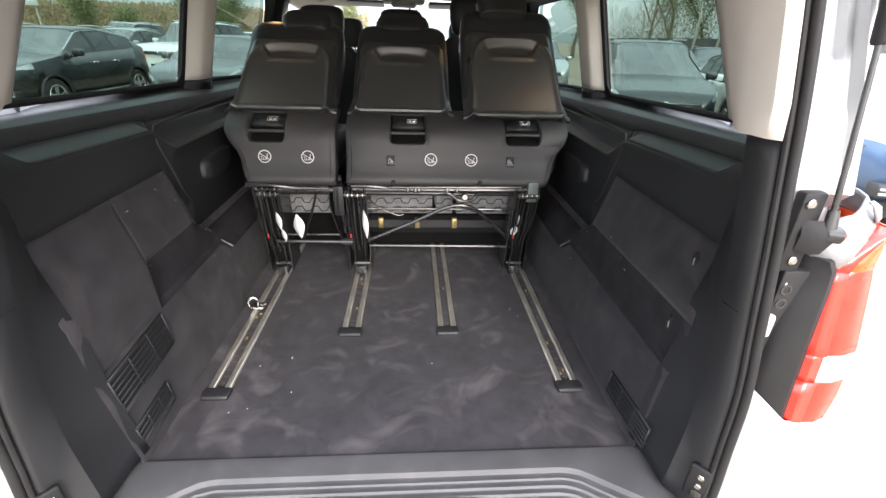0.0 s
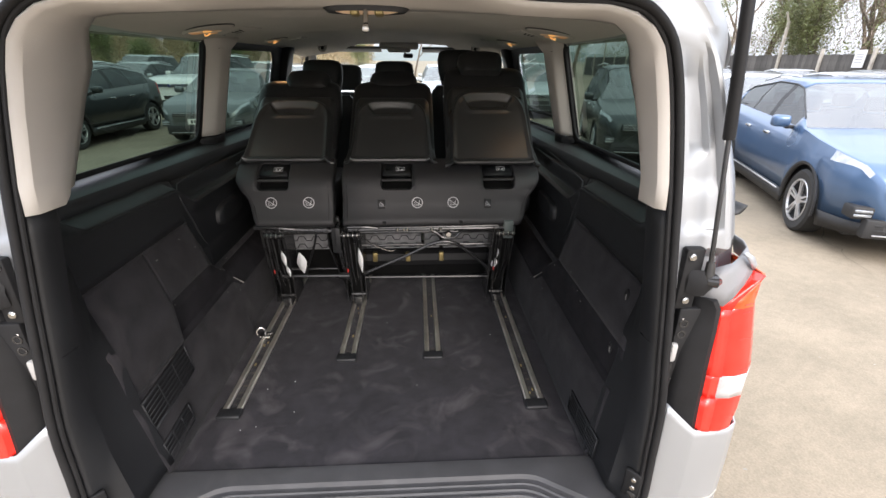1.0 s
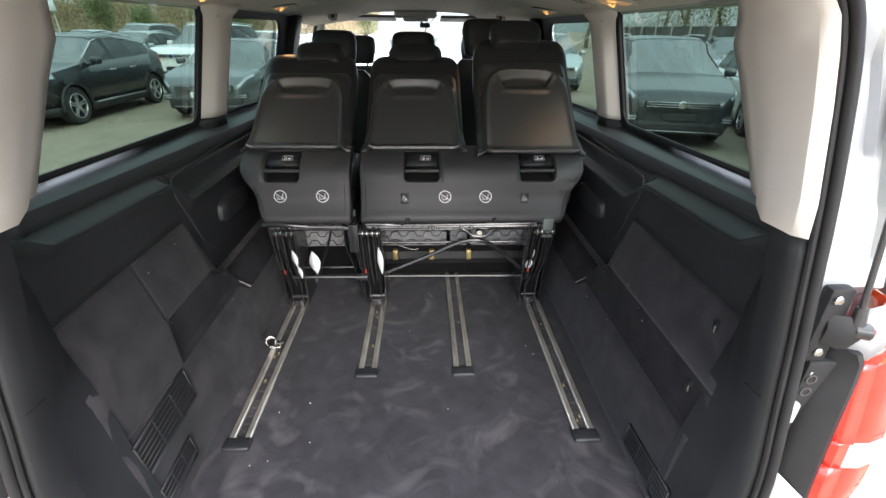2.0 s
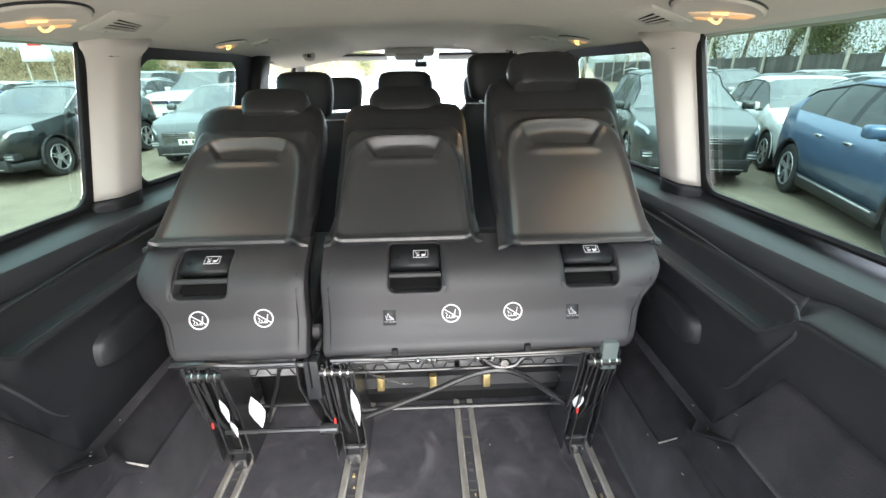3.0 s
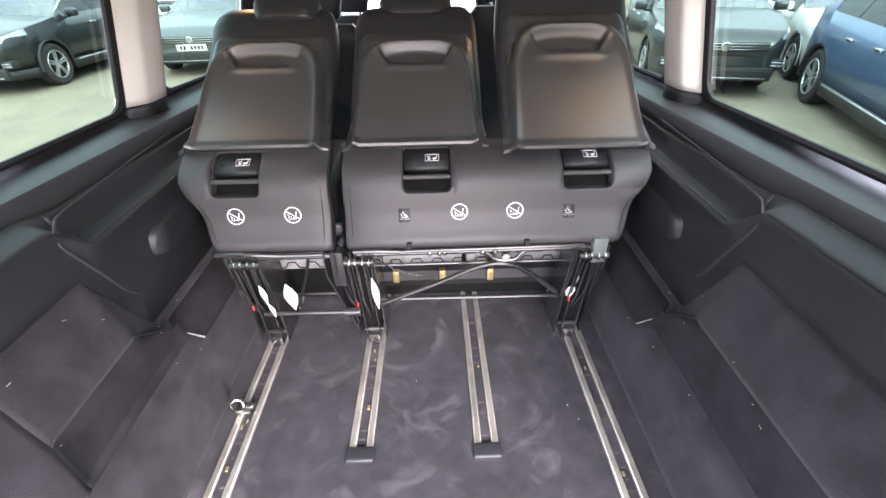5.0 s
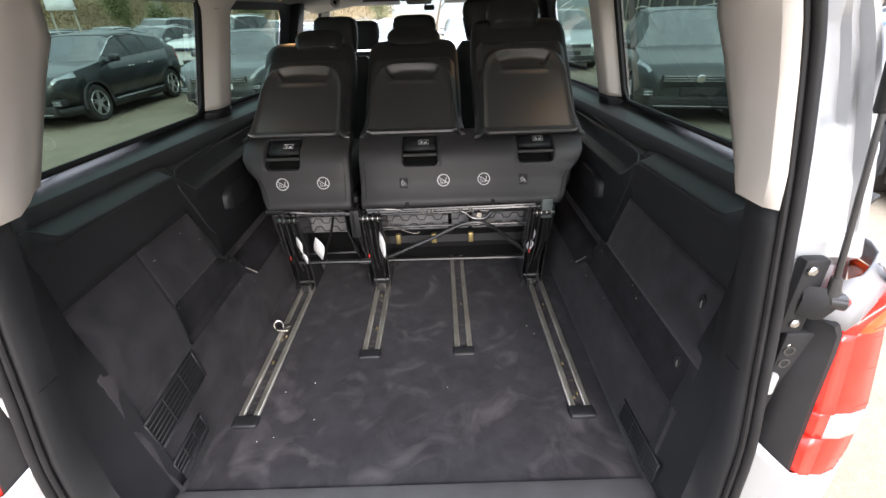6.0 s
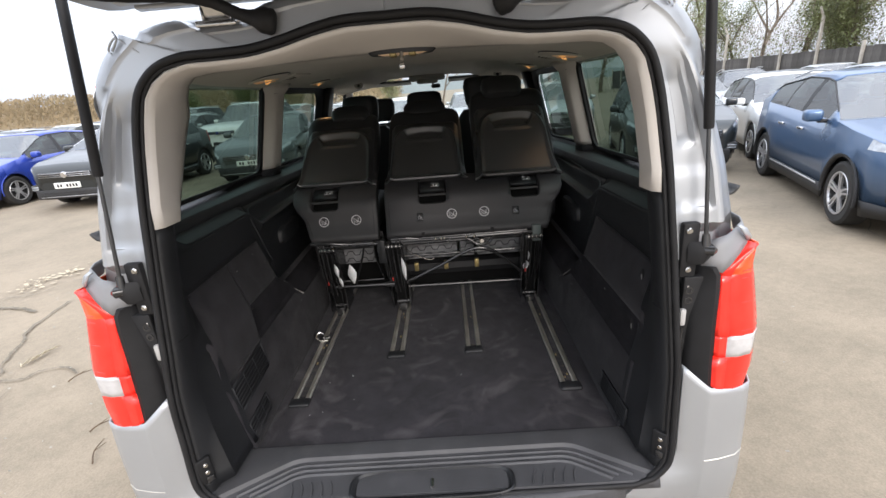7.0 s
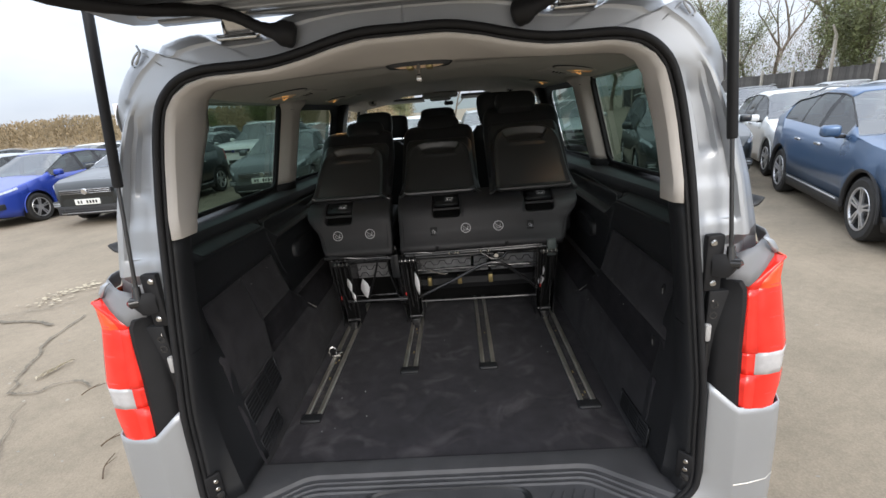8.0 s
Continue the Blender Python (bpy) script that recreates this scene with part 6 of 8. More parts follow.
def tag(seat, x, z0, z1, y, w=0.016, lean=0.012):
    """A loose white paper tag on the frame."""
    bm = bmesh.new()
    loft(bm, [[(x - w * h / 2 + lean * k, y + 0.02 * k * (1 - k), z1 + (z0 - z1) * (k + 0.06 * h)), (x + w * h / 2 + lean * k, y - 0.004, z1 + (z0 - z1) * (k - 0.06 * h))] for k, h in ((0, 0.08), (0.28, 0.75), (0.5, 1.0), (0.74, 0.7), (1, 0.08))])
    part("paper_tag", bm, M_WHITE, seat, "white paper tag", solid=0.0008)


def tube(seat, pts, r, name="frame_tube", material=None, smooth_steps=5):
    bm = bmesh.new()
    sweep(bm, smoothed(pts, smooth_steps) if len(pts) > 2 else pts, r, 8)
    return part(name, bm, material or M_BLACKMETAL, seat)


def springs(seat, x0, x1):
    """Grey felt under the cushion with wavy wire springs."""
    bm = bmesh.new()
    box(bm, (x0, 1.285, 0.80), (x1, 1.315, 0.975), 0.008, 2)
    pan = bmesh.new()
    box(pan, (x0 - 0.012, 1.365, 0.605), (x1 + 0.012, 1.39, 0.81), 0.012, 2)
    part("cushion_pan", pan, M_MATTE, seat, "black pan under the cushion")
    felt = part("cushion_felt", bm, M_FOAM, seat, "grey felt cushion underside")
    for k in range(4):
        z = 0.825 + 0.04 * k
        n = int((x1 - x0) / 0.012)
        bm = bmesh.new()
        sweep(bm, [(x0 + (x1 - x0) * i / n, 1.278, z + 0.011 * (1 if (i // 3) % 2 else -1)) for i in range(n + 1)], 0.0022, 5)
        part("wavy_spring", bm, M_BLACKMETAL, felt, "black wavy spring wire")


def cushion(seat, x0, x1):
    """The leather cushion itself, in front of the frame."""
    bm = bmesh.new()
    box(bm, (x0, 1.25, 0.985), (x1, 1.75, 1.13), 0.045, 4)
    part("seat_cushion", bm, M_LEATHER, seat, "black leather seat cushion")


# single seat on the left rails
single = thing("single_seat", "single black leather seat tipped forward on floor rails", "seat", "rear row seats")
rear_backrest(single, -0.492, 1.272, 1.250, 54, 0.450, 0.52)
headrest(single, (-0.450, 1.80, 1.606), 0.235, 0.11, 0.12, 50, False)
base_panel(single, -0.705, -0.262, True, False, [(-0.605, -0.462)])
warning_ring(single, -0.543, 1.092)
warning_ring(single, -0.374, 1.092)
leg(single, -0.535, -0.005)
bm = bmesh.new()
for dx in (-0.018, 0.016):
    rows = []
    for z, y0, y1 in ((0.985, 1.10, 1.17), (0.90, 1.10, 1.18), (0.78, 1.13, 1.19), (0.66, 1.165, 1.215), (0.625, 1.17, 1.21)):
        x = -0.275 + dx + 0.05 * ease(0.9, 0.64, z)
        rows.append([(x - 0.002, y0, z), (x + 0.002, y0, z), (x + 0.002, y1, z), (x - 0.002, y1, z)])
    loft(bm, rows, closed=True, caps=True)
part("side_bracket", bm, M_BLACKMETAL, single, "black pressed side bracket")
bm = bmesh.new()
sweep(bm, [(-0.262, 1.132, 0.726), (-0.212, 1.132, 0.726)], 0.017, 10)
part("tube_clamp", bm, M_BLACKMETAL, single, "black clamp joining the two seats")
springs(single, -0.51, -0.27)
cushion(single, -0.68, -0.27)
tube(single, [(-0.62, 1.105, 0.985), (-0.52, 1.10, 0.988), (-0.42, 1.11, 0.975), (-0.29, 1.115, 0.972)], 0.007, "release_rod", M_BLACKMETAL)
tube(single, [(-0.60, 1.12, 0.965), (-0.27, 1.12, 0.965)], 0.010)
tube(single, [(-0.52, 1.20, 0.925), (-0.29, 1.20, 0.925)], 0.007)
tube(single, [(-0.535, 1.130, 0.730), (-0.25, 1.132, 0.726)], 0.0075, "cross_tube", M_BLACKMETAL)
tube(single, [(-0.50, 1.27, 0.70), (-0.28, 1.27, 0.70)], 0.006, "cross_tube", M_BLACKMETAL)
tube(single, [(-0.35, 1.13, 0.95), (-0.38, 1.17, 0.86), (-0.42, 1.2, 0.76), (-0.44, 1.2, 0.70)], 0.005, "cable", M_RUBBER)
tag(single, -0.512, 0.795, 0.875, 1.10, 0.026)
tag(single, -0.498, 0.742, 0.80, 1.10, 0.022)
tag(single, -0.440, 0.745, 0.855, 1.13, 0.050)
bm = bmesh.new()
box(bm, (-0.275, 1.10, 0.86), (-0.235, 1.14, 0.985), 0.004, 2)
part("hinge_box", bm, M_TRIM, single, "black hinge cover")
bm = bmesh.new()
box(bm, (-0.62, 1.10, 0.985), (-0.53, 1.13, 0.997), 0.004, 2)
part("release_lever", bm, M_TRIM, single, "black release lever")

# double seat on the right rails
double = thing("double_seat", "double black leather seat tipped forward on floor rails", "seat", "rear row seats")
rear_backrest(double, -0.001, 1.270, 1.248, 54, 0.444, 0.52)
rear_backrest(double, 0.482, 1.222, 1.248, 46, 0.450, 0.535)
headrest(double, (0.0, 1.83, 1.605), 0.26, 0.11, 0.12, 50, False)
headrest(double, (0.458, 1.69, 1.716), 0.235, 0.12, 0.11, 42, False)
base_panel(double, -0.222, 0.702, False, True, [(-0.044, 0.102), (0.430, 0.578)])
warning_ring(double, 0.123, 1.088)
warning_ring(double, 0.290, 1.088)
tether_mark(double, -0.042, 1.082)
tether_mark(double, 0.452, 1.082)
leg(double, -0.188, 0.003)
leg(double, 0.535, -0.012)
springs(double, -0.145, 0.14)
springs(double, 0.25, 0.495)
springs(double, 0.155, 0.235)
cushion(double, -0.21, 0.69)
tube(double, [(-0.20, 1.10, 0.988), (-0.12, 1.10, 0.988), (-0.06, 1.11, 0.978)], 0.007, "release_rod", M_BLACKMETAL)
tube(double, [(-0.20, 1.12, 0.968), (0.58, 1.12, 0.972)], 0.010)
tube(double, [(-0.05, 1.105, 0.982), (0.30, 1.105, 0.985), (0.50, 1.105, 0.988)], 0.006, "release_rod", M_BLACKMETAL)
tube(double, [(-0.16, 1.15, 0.945), (0.14, 1.15, 0.945), (0.20, 1.15, 0.945), (0.245, 1.145, 0.915), (0.30, 1.145, 0.915), (0.345, 1.15, 0.945), (0.50, 1.15, 0.945)], 0.007, "bent_rod", M_BLACKMETAL)
tube(double, [(-0.14, 1.20, 0.925), (0.48, 1.20, 0.925)], 0.008)
tube(double, [(-0.155, 1.19, 0.705), (0.05, 1.18, 0.80), (0.20, 1.17, 0.875), (0.30, 1.17, 0.875), (0.40, 1.18, 0.80), (0.49, 1.19, 0.715)], 0.009, "diagonal_brace", M_BLACKMETAL, 4)
tube(double, [(-0.16, 1.328, 0.617), (0.50, 1.328, 0.612)], 0.0085, "cross_tube", M_BLACKMETAL)
tube(double, [(-0.15, 1.345, 0.725), (0.49, 1.345, 0.725)], 0.045, "rear_tube", M_RUBBER)
tube(double, [(-0.15, 1.24, 0.84), (0.48, 1.24, 0.84)], 0.006, "cross_tube", M_BLACKMETAL)
tube(double, [(-0.15, 1.16, 0.93), (-0.10, 1.18, 0.87), (-0.02, 1.19, 0.83), (0.01, 1.19, 0.835)], 0.003, "cable", M_STEEL)
for x in (-0.10, 0.07, 0.245):
    bm = bmesh.new()
    box(bm, (x - 0.012, 1.285, 0.725), (x + 0.012, 1.31, 0.775), 0.004, 2)
    part("gold_clip", bm, M_BRASS, double, "gold passivated clip")
bm = bmesh.new()
disc(bm, (0.27, 1.128, 0.935), (0, -1, 0.1), 0.014, 0.02, 14, 0.003)
part("bolt", bm, M_STEEL, double, "bright pivot bolt")
for x in (0.03, 0.06, 0.075, 0.19, 0.23):
    bm = bmesh.new()
    box(bm, (x - 0.006, 1.092, 0.968), (x + 0.006, 1.106, 0.984), 0.003, 1)
    part("clip", bm, M_STEEL, double)
for x in (-0.03, 0.325):
    bm = bmesh.new()
    box(bm, (x - 0.008, 1.098, 0.992), (x + 0.008, 1.112, 1.012), 0.002, 1)
    part("tab", bm, M_RUBBER, double)
bm = bmesh.new()
box(bm, (0.527, 1.095, 0.925), (0.572, 1.135, 1.012), 0.006, 2)
part("hinge_box", bm, M_GREYPLATE, double, "grey-green plastic hinge cover")
tag(double, -0.158, 0.75, 0.88, 1.115, 0.026)
tag(double, 0.505, 0.745, 0.80, 1.15, 0.03, -0.01)
tag(double, 0.515, 0.80, 0.85, 1.15, 0.016, -0.006)

# wheel-free middle and front rows, seen over the rear backs
def plain_seat(name, x, y, top, w, head_top, label, group):
    seat = thing(name, label, "seat", group)
    bm = bmesh.new()
    rows = []
    for z, k, dy in ((0.86, 0.92, 0.0), (1.0, 1.0, 0.0), (1.2, 1.0, -0.03), (top - 0.12, 0.98, -0.07), (top - 0.04, 0.92, -0.085), (top, 0.74, -0.09)):
        rows.append([(x + w / 2 * k * math.copysign(abs(math.cos(t)) ** 0.4, math.cos(t)), y + dy + 0.065 * k * math.copysign(abs(math.sin(t)) ** 0.6, math.sin(t)), z) for t in [2 * math.pi * i / 28 for i in range(28)]])
    loft(bm, rows, closed=True, caps=True)
    part("backrest", bm, M_LEATHER, seat, "black leather backrest")
    bm = bmesh.new()
    box(bm, (x - w / 2, y + 0.02, 0.84), (x + w / 2, y + 0.52, 0.99), 0.05, 4)
    part("seat_cushion", bm, M_LEATHER, seat)
    bm = bmesh.new()
    box(bm, (x - w * 0.38, y + 0.06, FLOOR), (x + w * 0.38, y + 0.44, 0.85), 0.02, 2)
    part("pedestal", bm, M_TRIM, seat, "black seat pedestal")
    # unseen cover, added to keep light from the front off the floor behind
    bm = bmesh.new()
    loft(bm, [[(x + w / 2 * k, y + dy, z) for k in (-1, -0.96, -0.5, 0, 0.5, 0.96, 1)] for z, dy in ((0.90, -0.03), (0.80, -0.045), (0.70, -0.03), (0.60, 0.02))])
    part("light_block_cover", bm, M_PANEL, seat, "unseen dark grey cover added behind the seat base to block light", solid=0.008)
    headrest(seat, (x, y - 0.085, head_top), 0.26, head_top - top - 0.015 if head_top - top > 0.14 else 0.17, 0.11, 4)


plain_seat("middle_seat", -0.488, 2.45, 1.475, 0.45, 1.692, "black leather middle row seat with a raised headrest", "middle row seats")
plain_seat("middle_seat", -0.020, 2.47, 1.475, 0.43, 1.688, "black leather middle row seat with a raised headrest", "middle row seats")
plain_seat("middle_seat", 0.395, 2.38, 1.545, 0.36, 1.758, "taller black leather middle row seat with a raised headrest", "middle row seats")
plain_seat("front_seat", -0.46, 3.30, 1.44, 0.48, 1.655, "black leather front seat behind the dashboard", "front seats")
plain_seat("front_seat", 0.46, 3.30, 1.44, 0.48, 1.655, "black leather front seat behind the dashboard", "front seats")

# loose tie-down fitting left on the outer rail
fit_ = thing("tie_down_fitting", "small bright metal tie-down fitting clipped into the floor rail", "fitting", at=pose(-0.566, 0.885, FLOOR + 0.006, 0, 0, 8))
bm = bmesh.new()
box(bm, (-0.022, -0.022, 0.0), (0.022, 0.022, 0.016), 0.004, 2)
part("block", bm, M_STEEL, fit_)
bm = bmesh.new()
sweep(bm, smoothed([(-0.03, 0.0, 0.01), (-0.034, 0.0, 0.035), (-0.016, 0.005, 0.048), (0.0, 0.006, 0.035), (-0.002, 0.004, 0.014)], 4), 0.0045, 8)
part("loop", bm, M_STEEL, fit_)
bm = bmesh.new()
sweep(bm, [(0.012, 0.0, 0.012), (0.034, 0.0, 0.02)], 0.007, 8)
part("knob", bm, M_STEEL, fit_)

# crumbs on the carpet
crumbs = bmesh.new()
for _ in range(15):
    x, y = random.uniform(-0.62, 0.62), random.uniform(0.22, 1.3)
    s = random.uniform(0.0006, 0.0015)
    box(crumbs, (x - s, y - s, FLOOR + 0.001), (x + s * random.uniform(0.5, 2), y + s, FLOOR + 0.001 + s * 1.2))
tagged(part("crumbs", crumbs, M_WHITE, smooth=False), "pale crumbs and lint scattered on the carpet", "debris", kind="stuff")


# ---- car park ----------------------------------------------------------------------------
bm = bmesh.new()
rows = []
grid = [-900, -300, -120, -60, -40, -30, -20, -14, -10, -7, -5, -3, -1, 1, 3, 5, 7, 10, 14, 20, 30, 40, 60, 120, 300, 900]
loft(bm, [[(x, y, -0.004 + 0.012 * noise.noise((x * 0.3, y * 0.3, 2)) * (abs(x) < 30 and 2 < abs(y) < 30)) for x in grid] for y in grid])
tagged(part("ground", bm, M_ASPHALT), "worn tan-grey asphalt car park surface with cracks", "ground", kind="structure")


def crack(x, y, a, n, step0, w, rng):
    """A thin ragged crack filled with dark dirt."""
    bm = bmesh.new()
    rows = []
    a0 = a
    for i in range(n):
        a += 0.25 * (a0 - a)
        k = w * (0.4 + rng.random()) * (1 - abs(2 * i / n - 1) ** 3)
        nx, ny = -math.sin(a), math.cos(a)
        rows.append([(x - nx * k, y - ny * k, 0.012), (x + nx * k, y + ny * k, 0.012)])
        a += rng.uniform(-0.9, 0.9) if rng.random() < 0.3 else rng.uniform(-0.2, 0.2)
        step = step0 * rng.uniform(0.4, 1.5)
        x, y = x + step * math.cos(a), y + step * math.sin(a)
    loft(bm, rows)
    return bm


rng = random.Random(5)
for x, y, a, n in ((-5.6, 1.6, 2.4, 26), (-5.0, 3.0, 0.4, 22), (3.4, 1.4, 0.2, 26), (4.0, 2.3, 1.0, 16), (-1.9, -0.1, 2.3, 18), (3.6, 6.0, 0.6, 24), (-4.2, 5.5, 1.2, 18), (2.6, 3.9, 0.5, 18)):
    ob = part("ground_crack", crack(x, y, a, n * 2, 0.06, 0.0055, rng), M_CRACK, smooth=False)
    tagged(ob, "ragged dark crack in the asphalt", "crack", "asphalt cracks")


def crack_along(points, w):
    """A longer crack that wanders along a given course."""
    bm = bmesh.new()
    rows = []
    course = smoothed([Vector((x, y, 0)) for x, y in points], 14)
    for i, q in enumerate(course):
        d = (course[min(i + 1, len(course) - 1)] - course[max(i - 1, 0)]).normalized()
        side = Vector((-d.y, d.x, 0))
        c = q + side * 0.03 * noise.noise((q.x * 7, q.y * 7, 1)) + side * rng.uniform(-0.008, 0.008)
        k = w * rng.uniform(0.35, 1.4)
        rows.append([c - side * k + Vector((0, 0, 0.012)), c + side * k + Vector((0, 0, 0.012))])
    loft(bm, rows)
    return bm


for pts, w in ((((-3.18, 1.56), (-3.37, 1.83), (-3.46, 2.05), (-3.64, 2.39), (-3.72, 2.89)), 0.010), (((-3.18, 1.56), (-2.98, 1.56), (-2.94, 1.66), (-2.74, 1.67), (-2.60, 1.58)), 0.008), (((-5.0, 2.95), (-4.53, 2.85), (-4.26, 2.83), (-3.90, 2.70)), 0.016)):
    tagged(part("ground_crack", crack_along(pts, w), M_CRACK, smooth=False), "long dirt-filled crack in the asphalt", "crack", "asphalt cracks")


def twig(points, r):
    bm = bmesh.new()
    path = smoothed([Vector((x, y, 0.014 + z)) for x, y, z in points], 4)
    sweep(bm, path, [r * (1 - 0.6 * k / len(path)) for k in range(len(path))], 5)
    q = path[len(path) // 2]
    sweep(bm, [q, q + Vector((0.02, 0.035, 0.006)), q + Vector((0.025, 0.06, 0.004))], [r * 0.6, r * 0.4, r * 0.2], 5)
    tagged(part("twig", bm, M_TWIG), "thin brown fallen twig on the asphalt", "twig", "fallen twigs")


for pts, r in ((((-2.58, 1.48, 0), (-2.56, 1.54, 0.008), (-2.51, 1.61, 0.002)), 0.005), (((-2.03, 0.96, 0), (-2.01, 1.0, 0.01), (-1.97, 1.06, 0)), 0.005), (((-1.83, 0.72, 0), (-1.88, 0.80, 0.006), (-1.90, 0.90, 0)), 0.0045)):
    twig(pts, r)
bm = bmesh.new()
for k in range(14):
    c = Vector((-3.14 + 0.06 * k / 13, 1.75 + 0.2 * k / 13, 0.014)) + Vector((rng.gauss(0, 0.012), rng.gauss(0, 0.012), 0))
    a, h = rng.gauss(1.25, 0.45), rng.uniform(0.05, 0.11)
    d = Vector((math.cos(a), math.sin(a), 0))
    sweep(bm, [c - d * h * 0.5, c + Vector((0, 0, rng.uniform(0.004, 0.016))), c + d * h * 0.5], [0.005, 0.0065, 0.002], 4, flat=0.6)
tagged(part("dry_grass_wisp", bm, M_STRAW), "wisp of pale dry grass lying on the asphalt", "dry grass")
bm = bmesh.new()
for _ in range(110):
    u = rng.random()
    x, y = -4.6 + 0.3 * u + rng.gauss(0, 0.10), 3.3 + 0.6 * u + rng.gauss(0, 0.08)
    s, t = rng.uniform(0.006, 0.024), rng.random() * 6.3
    bm.faces.new([bm.verts.new(Vector((x, y, 0.013)) + Vector((math.cos(t + k * 1.57) * s * (1 + 0.9 * (k % 2)), math.sin(t + k * 1.57) * s, rng.uniform(0, 0.012)))) for k in range(4)])
tagged(part("leaf_drift", bm, M_STRAW, smooth=False), "drift of pale dry leaves on the asphalt", "leaves", kind="stuff")
bm = bmesh.new()
for _ in range(420):
    if rng.random() < 0.55:
        cx, cy, sp = rng.choice(((-3.6, 1.6, 0.25), (-3.0, 0.8, 0.2), (-4.4, 3.2, 0.4), (-2.7, 2.4, 0.3)))
        x, y = rng.gauss(cx, sp * 1.6), rng.gauss(cy, sp * 0.6)
    else:
        x, y = rng.uniform(-6, 6), rng.uniform(-2, 7)
    if abs(x) < 1.15 and y > -0.4:
        continue
    s = rng.uniform(0.003, 0.009)
    t = rng.random() * 6.3
    p = [Vector((x, y, 0.013)) + Vector((math.cos(t + k * 1.57) * s * (1 + 0.8 * (k % 2)), math.sin(t + k * 1.57) * s, rng.uniform(0, 0.008))) for k in range(4)]
    bm.faces.new([bm.verts.new(q) for q in p])
tagged(part("leaf_litter", bm, M_GRAVEL, smooth=False), "pale dry leaves and grit on the asphalt", "litter", kind="stuff")


# ---- parked cars ----------------------------------------------------------------------------
M_CARGLASS = glass_mat("dark_car_glass", (0.22, 0.26, 0.25), 0.09)
# windscreens get far more gloss than glass has, to put pale sky shine in
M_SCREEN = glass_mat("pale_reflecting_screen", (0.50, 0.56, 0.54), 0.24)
M_CARSEAT = mat("dark_car_seat", (0.03, 0.03, 0.032), 0.8, vary=0.2, scale=6)
M_TYRE = mat("tyre_rubber", (0.022, 0.021, 0.02), 0.8, vary=0.25, scale=12, bump=0.3, bump_scale=120)
M_ALLOY = mat("silver_alloy", (0.55, 0.55, 0.56), 0.3, metal=0.7, vary=0.08)
M_PLATE = mat("white_plate", (0.72, 0.72, 0.68), 0.5, vary=0.04)
M_DARK = mat("dark_plastic", (0.02, 0.02, 0.021), 0.6, vary=0.15)
M_LAMPGLASS = mat("headlamp_glass", (0.36, 0.38, 0.40), 0.1, metal=0.4, vary=0.25, scale=16, coat=1.0)
PAINT = {}


def paint(name, colour, metal=0.3):
    if name not in PAINT:
        PAINT[name] = mat("paint_" + name, colour, 0.30, metal=metal, vary=0.04, scale=2, coat=0.5, stain=0.1, stain_colour=tuple(min(1, c * 0.8 + 0.05) for c in colour))
    return PAINT[name]


# style: length, width, height, front axle, rear axle, bonnet lip z, cowl (y, z), screen top y, roof rear (y, z), glass foot (y, z), tail z, belt front/rear, tyre radius, cladding
STYLES = {
    "crossover": (4.36, 1.80, 1.53, 1.31, -1.39, 0.88, (0.92, 1.06), (0.12,), (-1.40, 1.41), (-1.98, 1.12), 0.98, (0.99, 1.14), 0.335, True),
    "hatch": (4.35, 1.77, 1.48, 1.30, -1.35, 0.76, (1.00, 0.99), (0.15,), (-1.35, 1.40), (-1.95, 1.05), 0.95, (0.92, 1.02), 0.315, False),
    "estate": (4.70, 1.81, 1.45, 1.48, -1.36, 0.80, (0.92, 0.98), (0.15,), (-1.75, 1.38), (-2.18, 1.02), 0.92, (0.92, 0.99), 0.325, False),
    "saloon": (4.65, 1.80, 1.44, 1.45, -1.38, 0.78, (0.92, 0.97), (0.15,), (-0.95, 1.40), (-1.65, 1.06), 0.98, (0.92, 0.99), 0.32, False),
    "people_carrier": (4.40, 1.79, 1.63, 1.30, -1.38, 0.86, (1.10, 1.06), (0.35,), (-1.75, 1.58), (-2.05, 1.10), 0.98, (0.98, 1.04), 0.325, False),
    "off_roader": (4.85, 1.98, 1.80, 1.45, -1.45, 1.04, (0.95, 1.16), (0.38,), (-2.0, 1.74), (-2.30, 1.18), 1.0, (1.10, 1.16), 0.375, True),
    "small": (3.95, 1.71, 1.48, 1.20, -1.28, 0.82, (0.92, 1.0), (0.15,), (-1.35, 1.42), (-1.85, 1.02), 0.92, (0.93, 1.0), 0.30, False),
}
WHEEL_MESH = {}


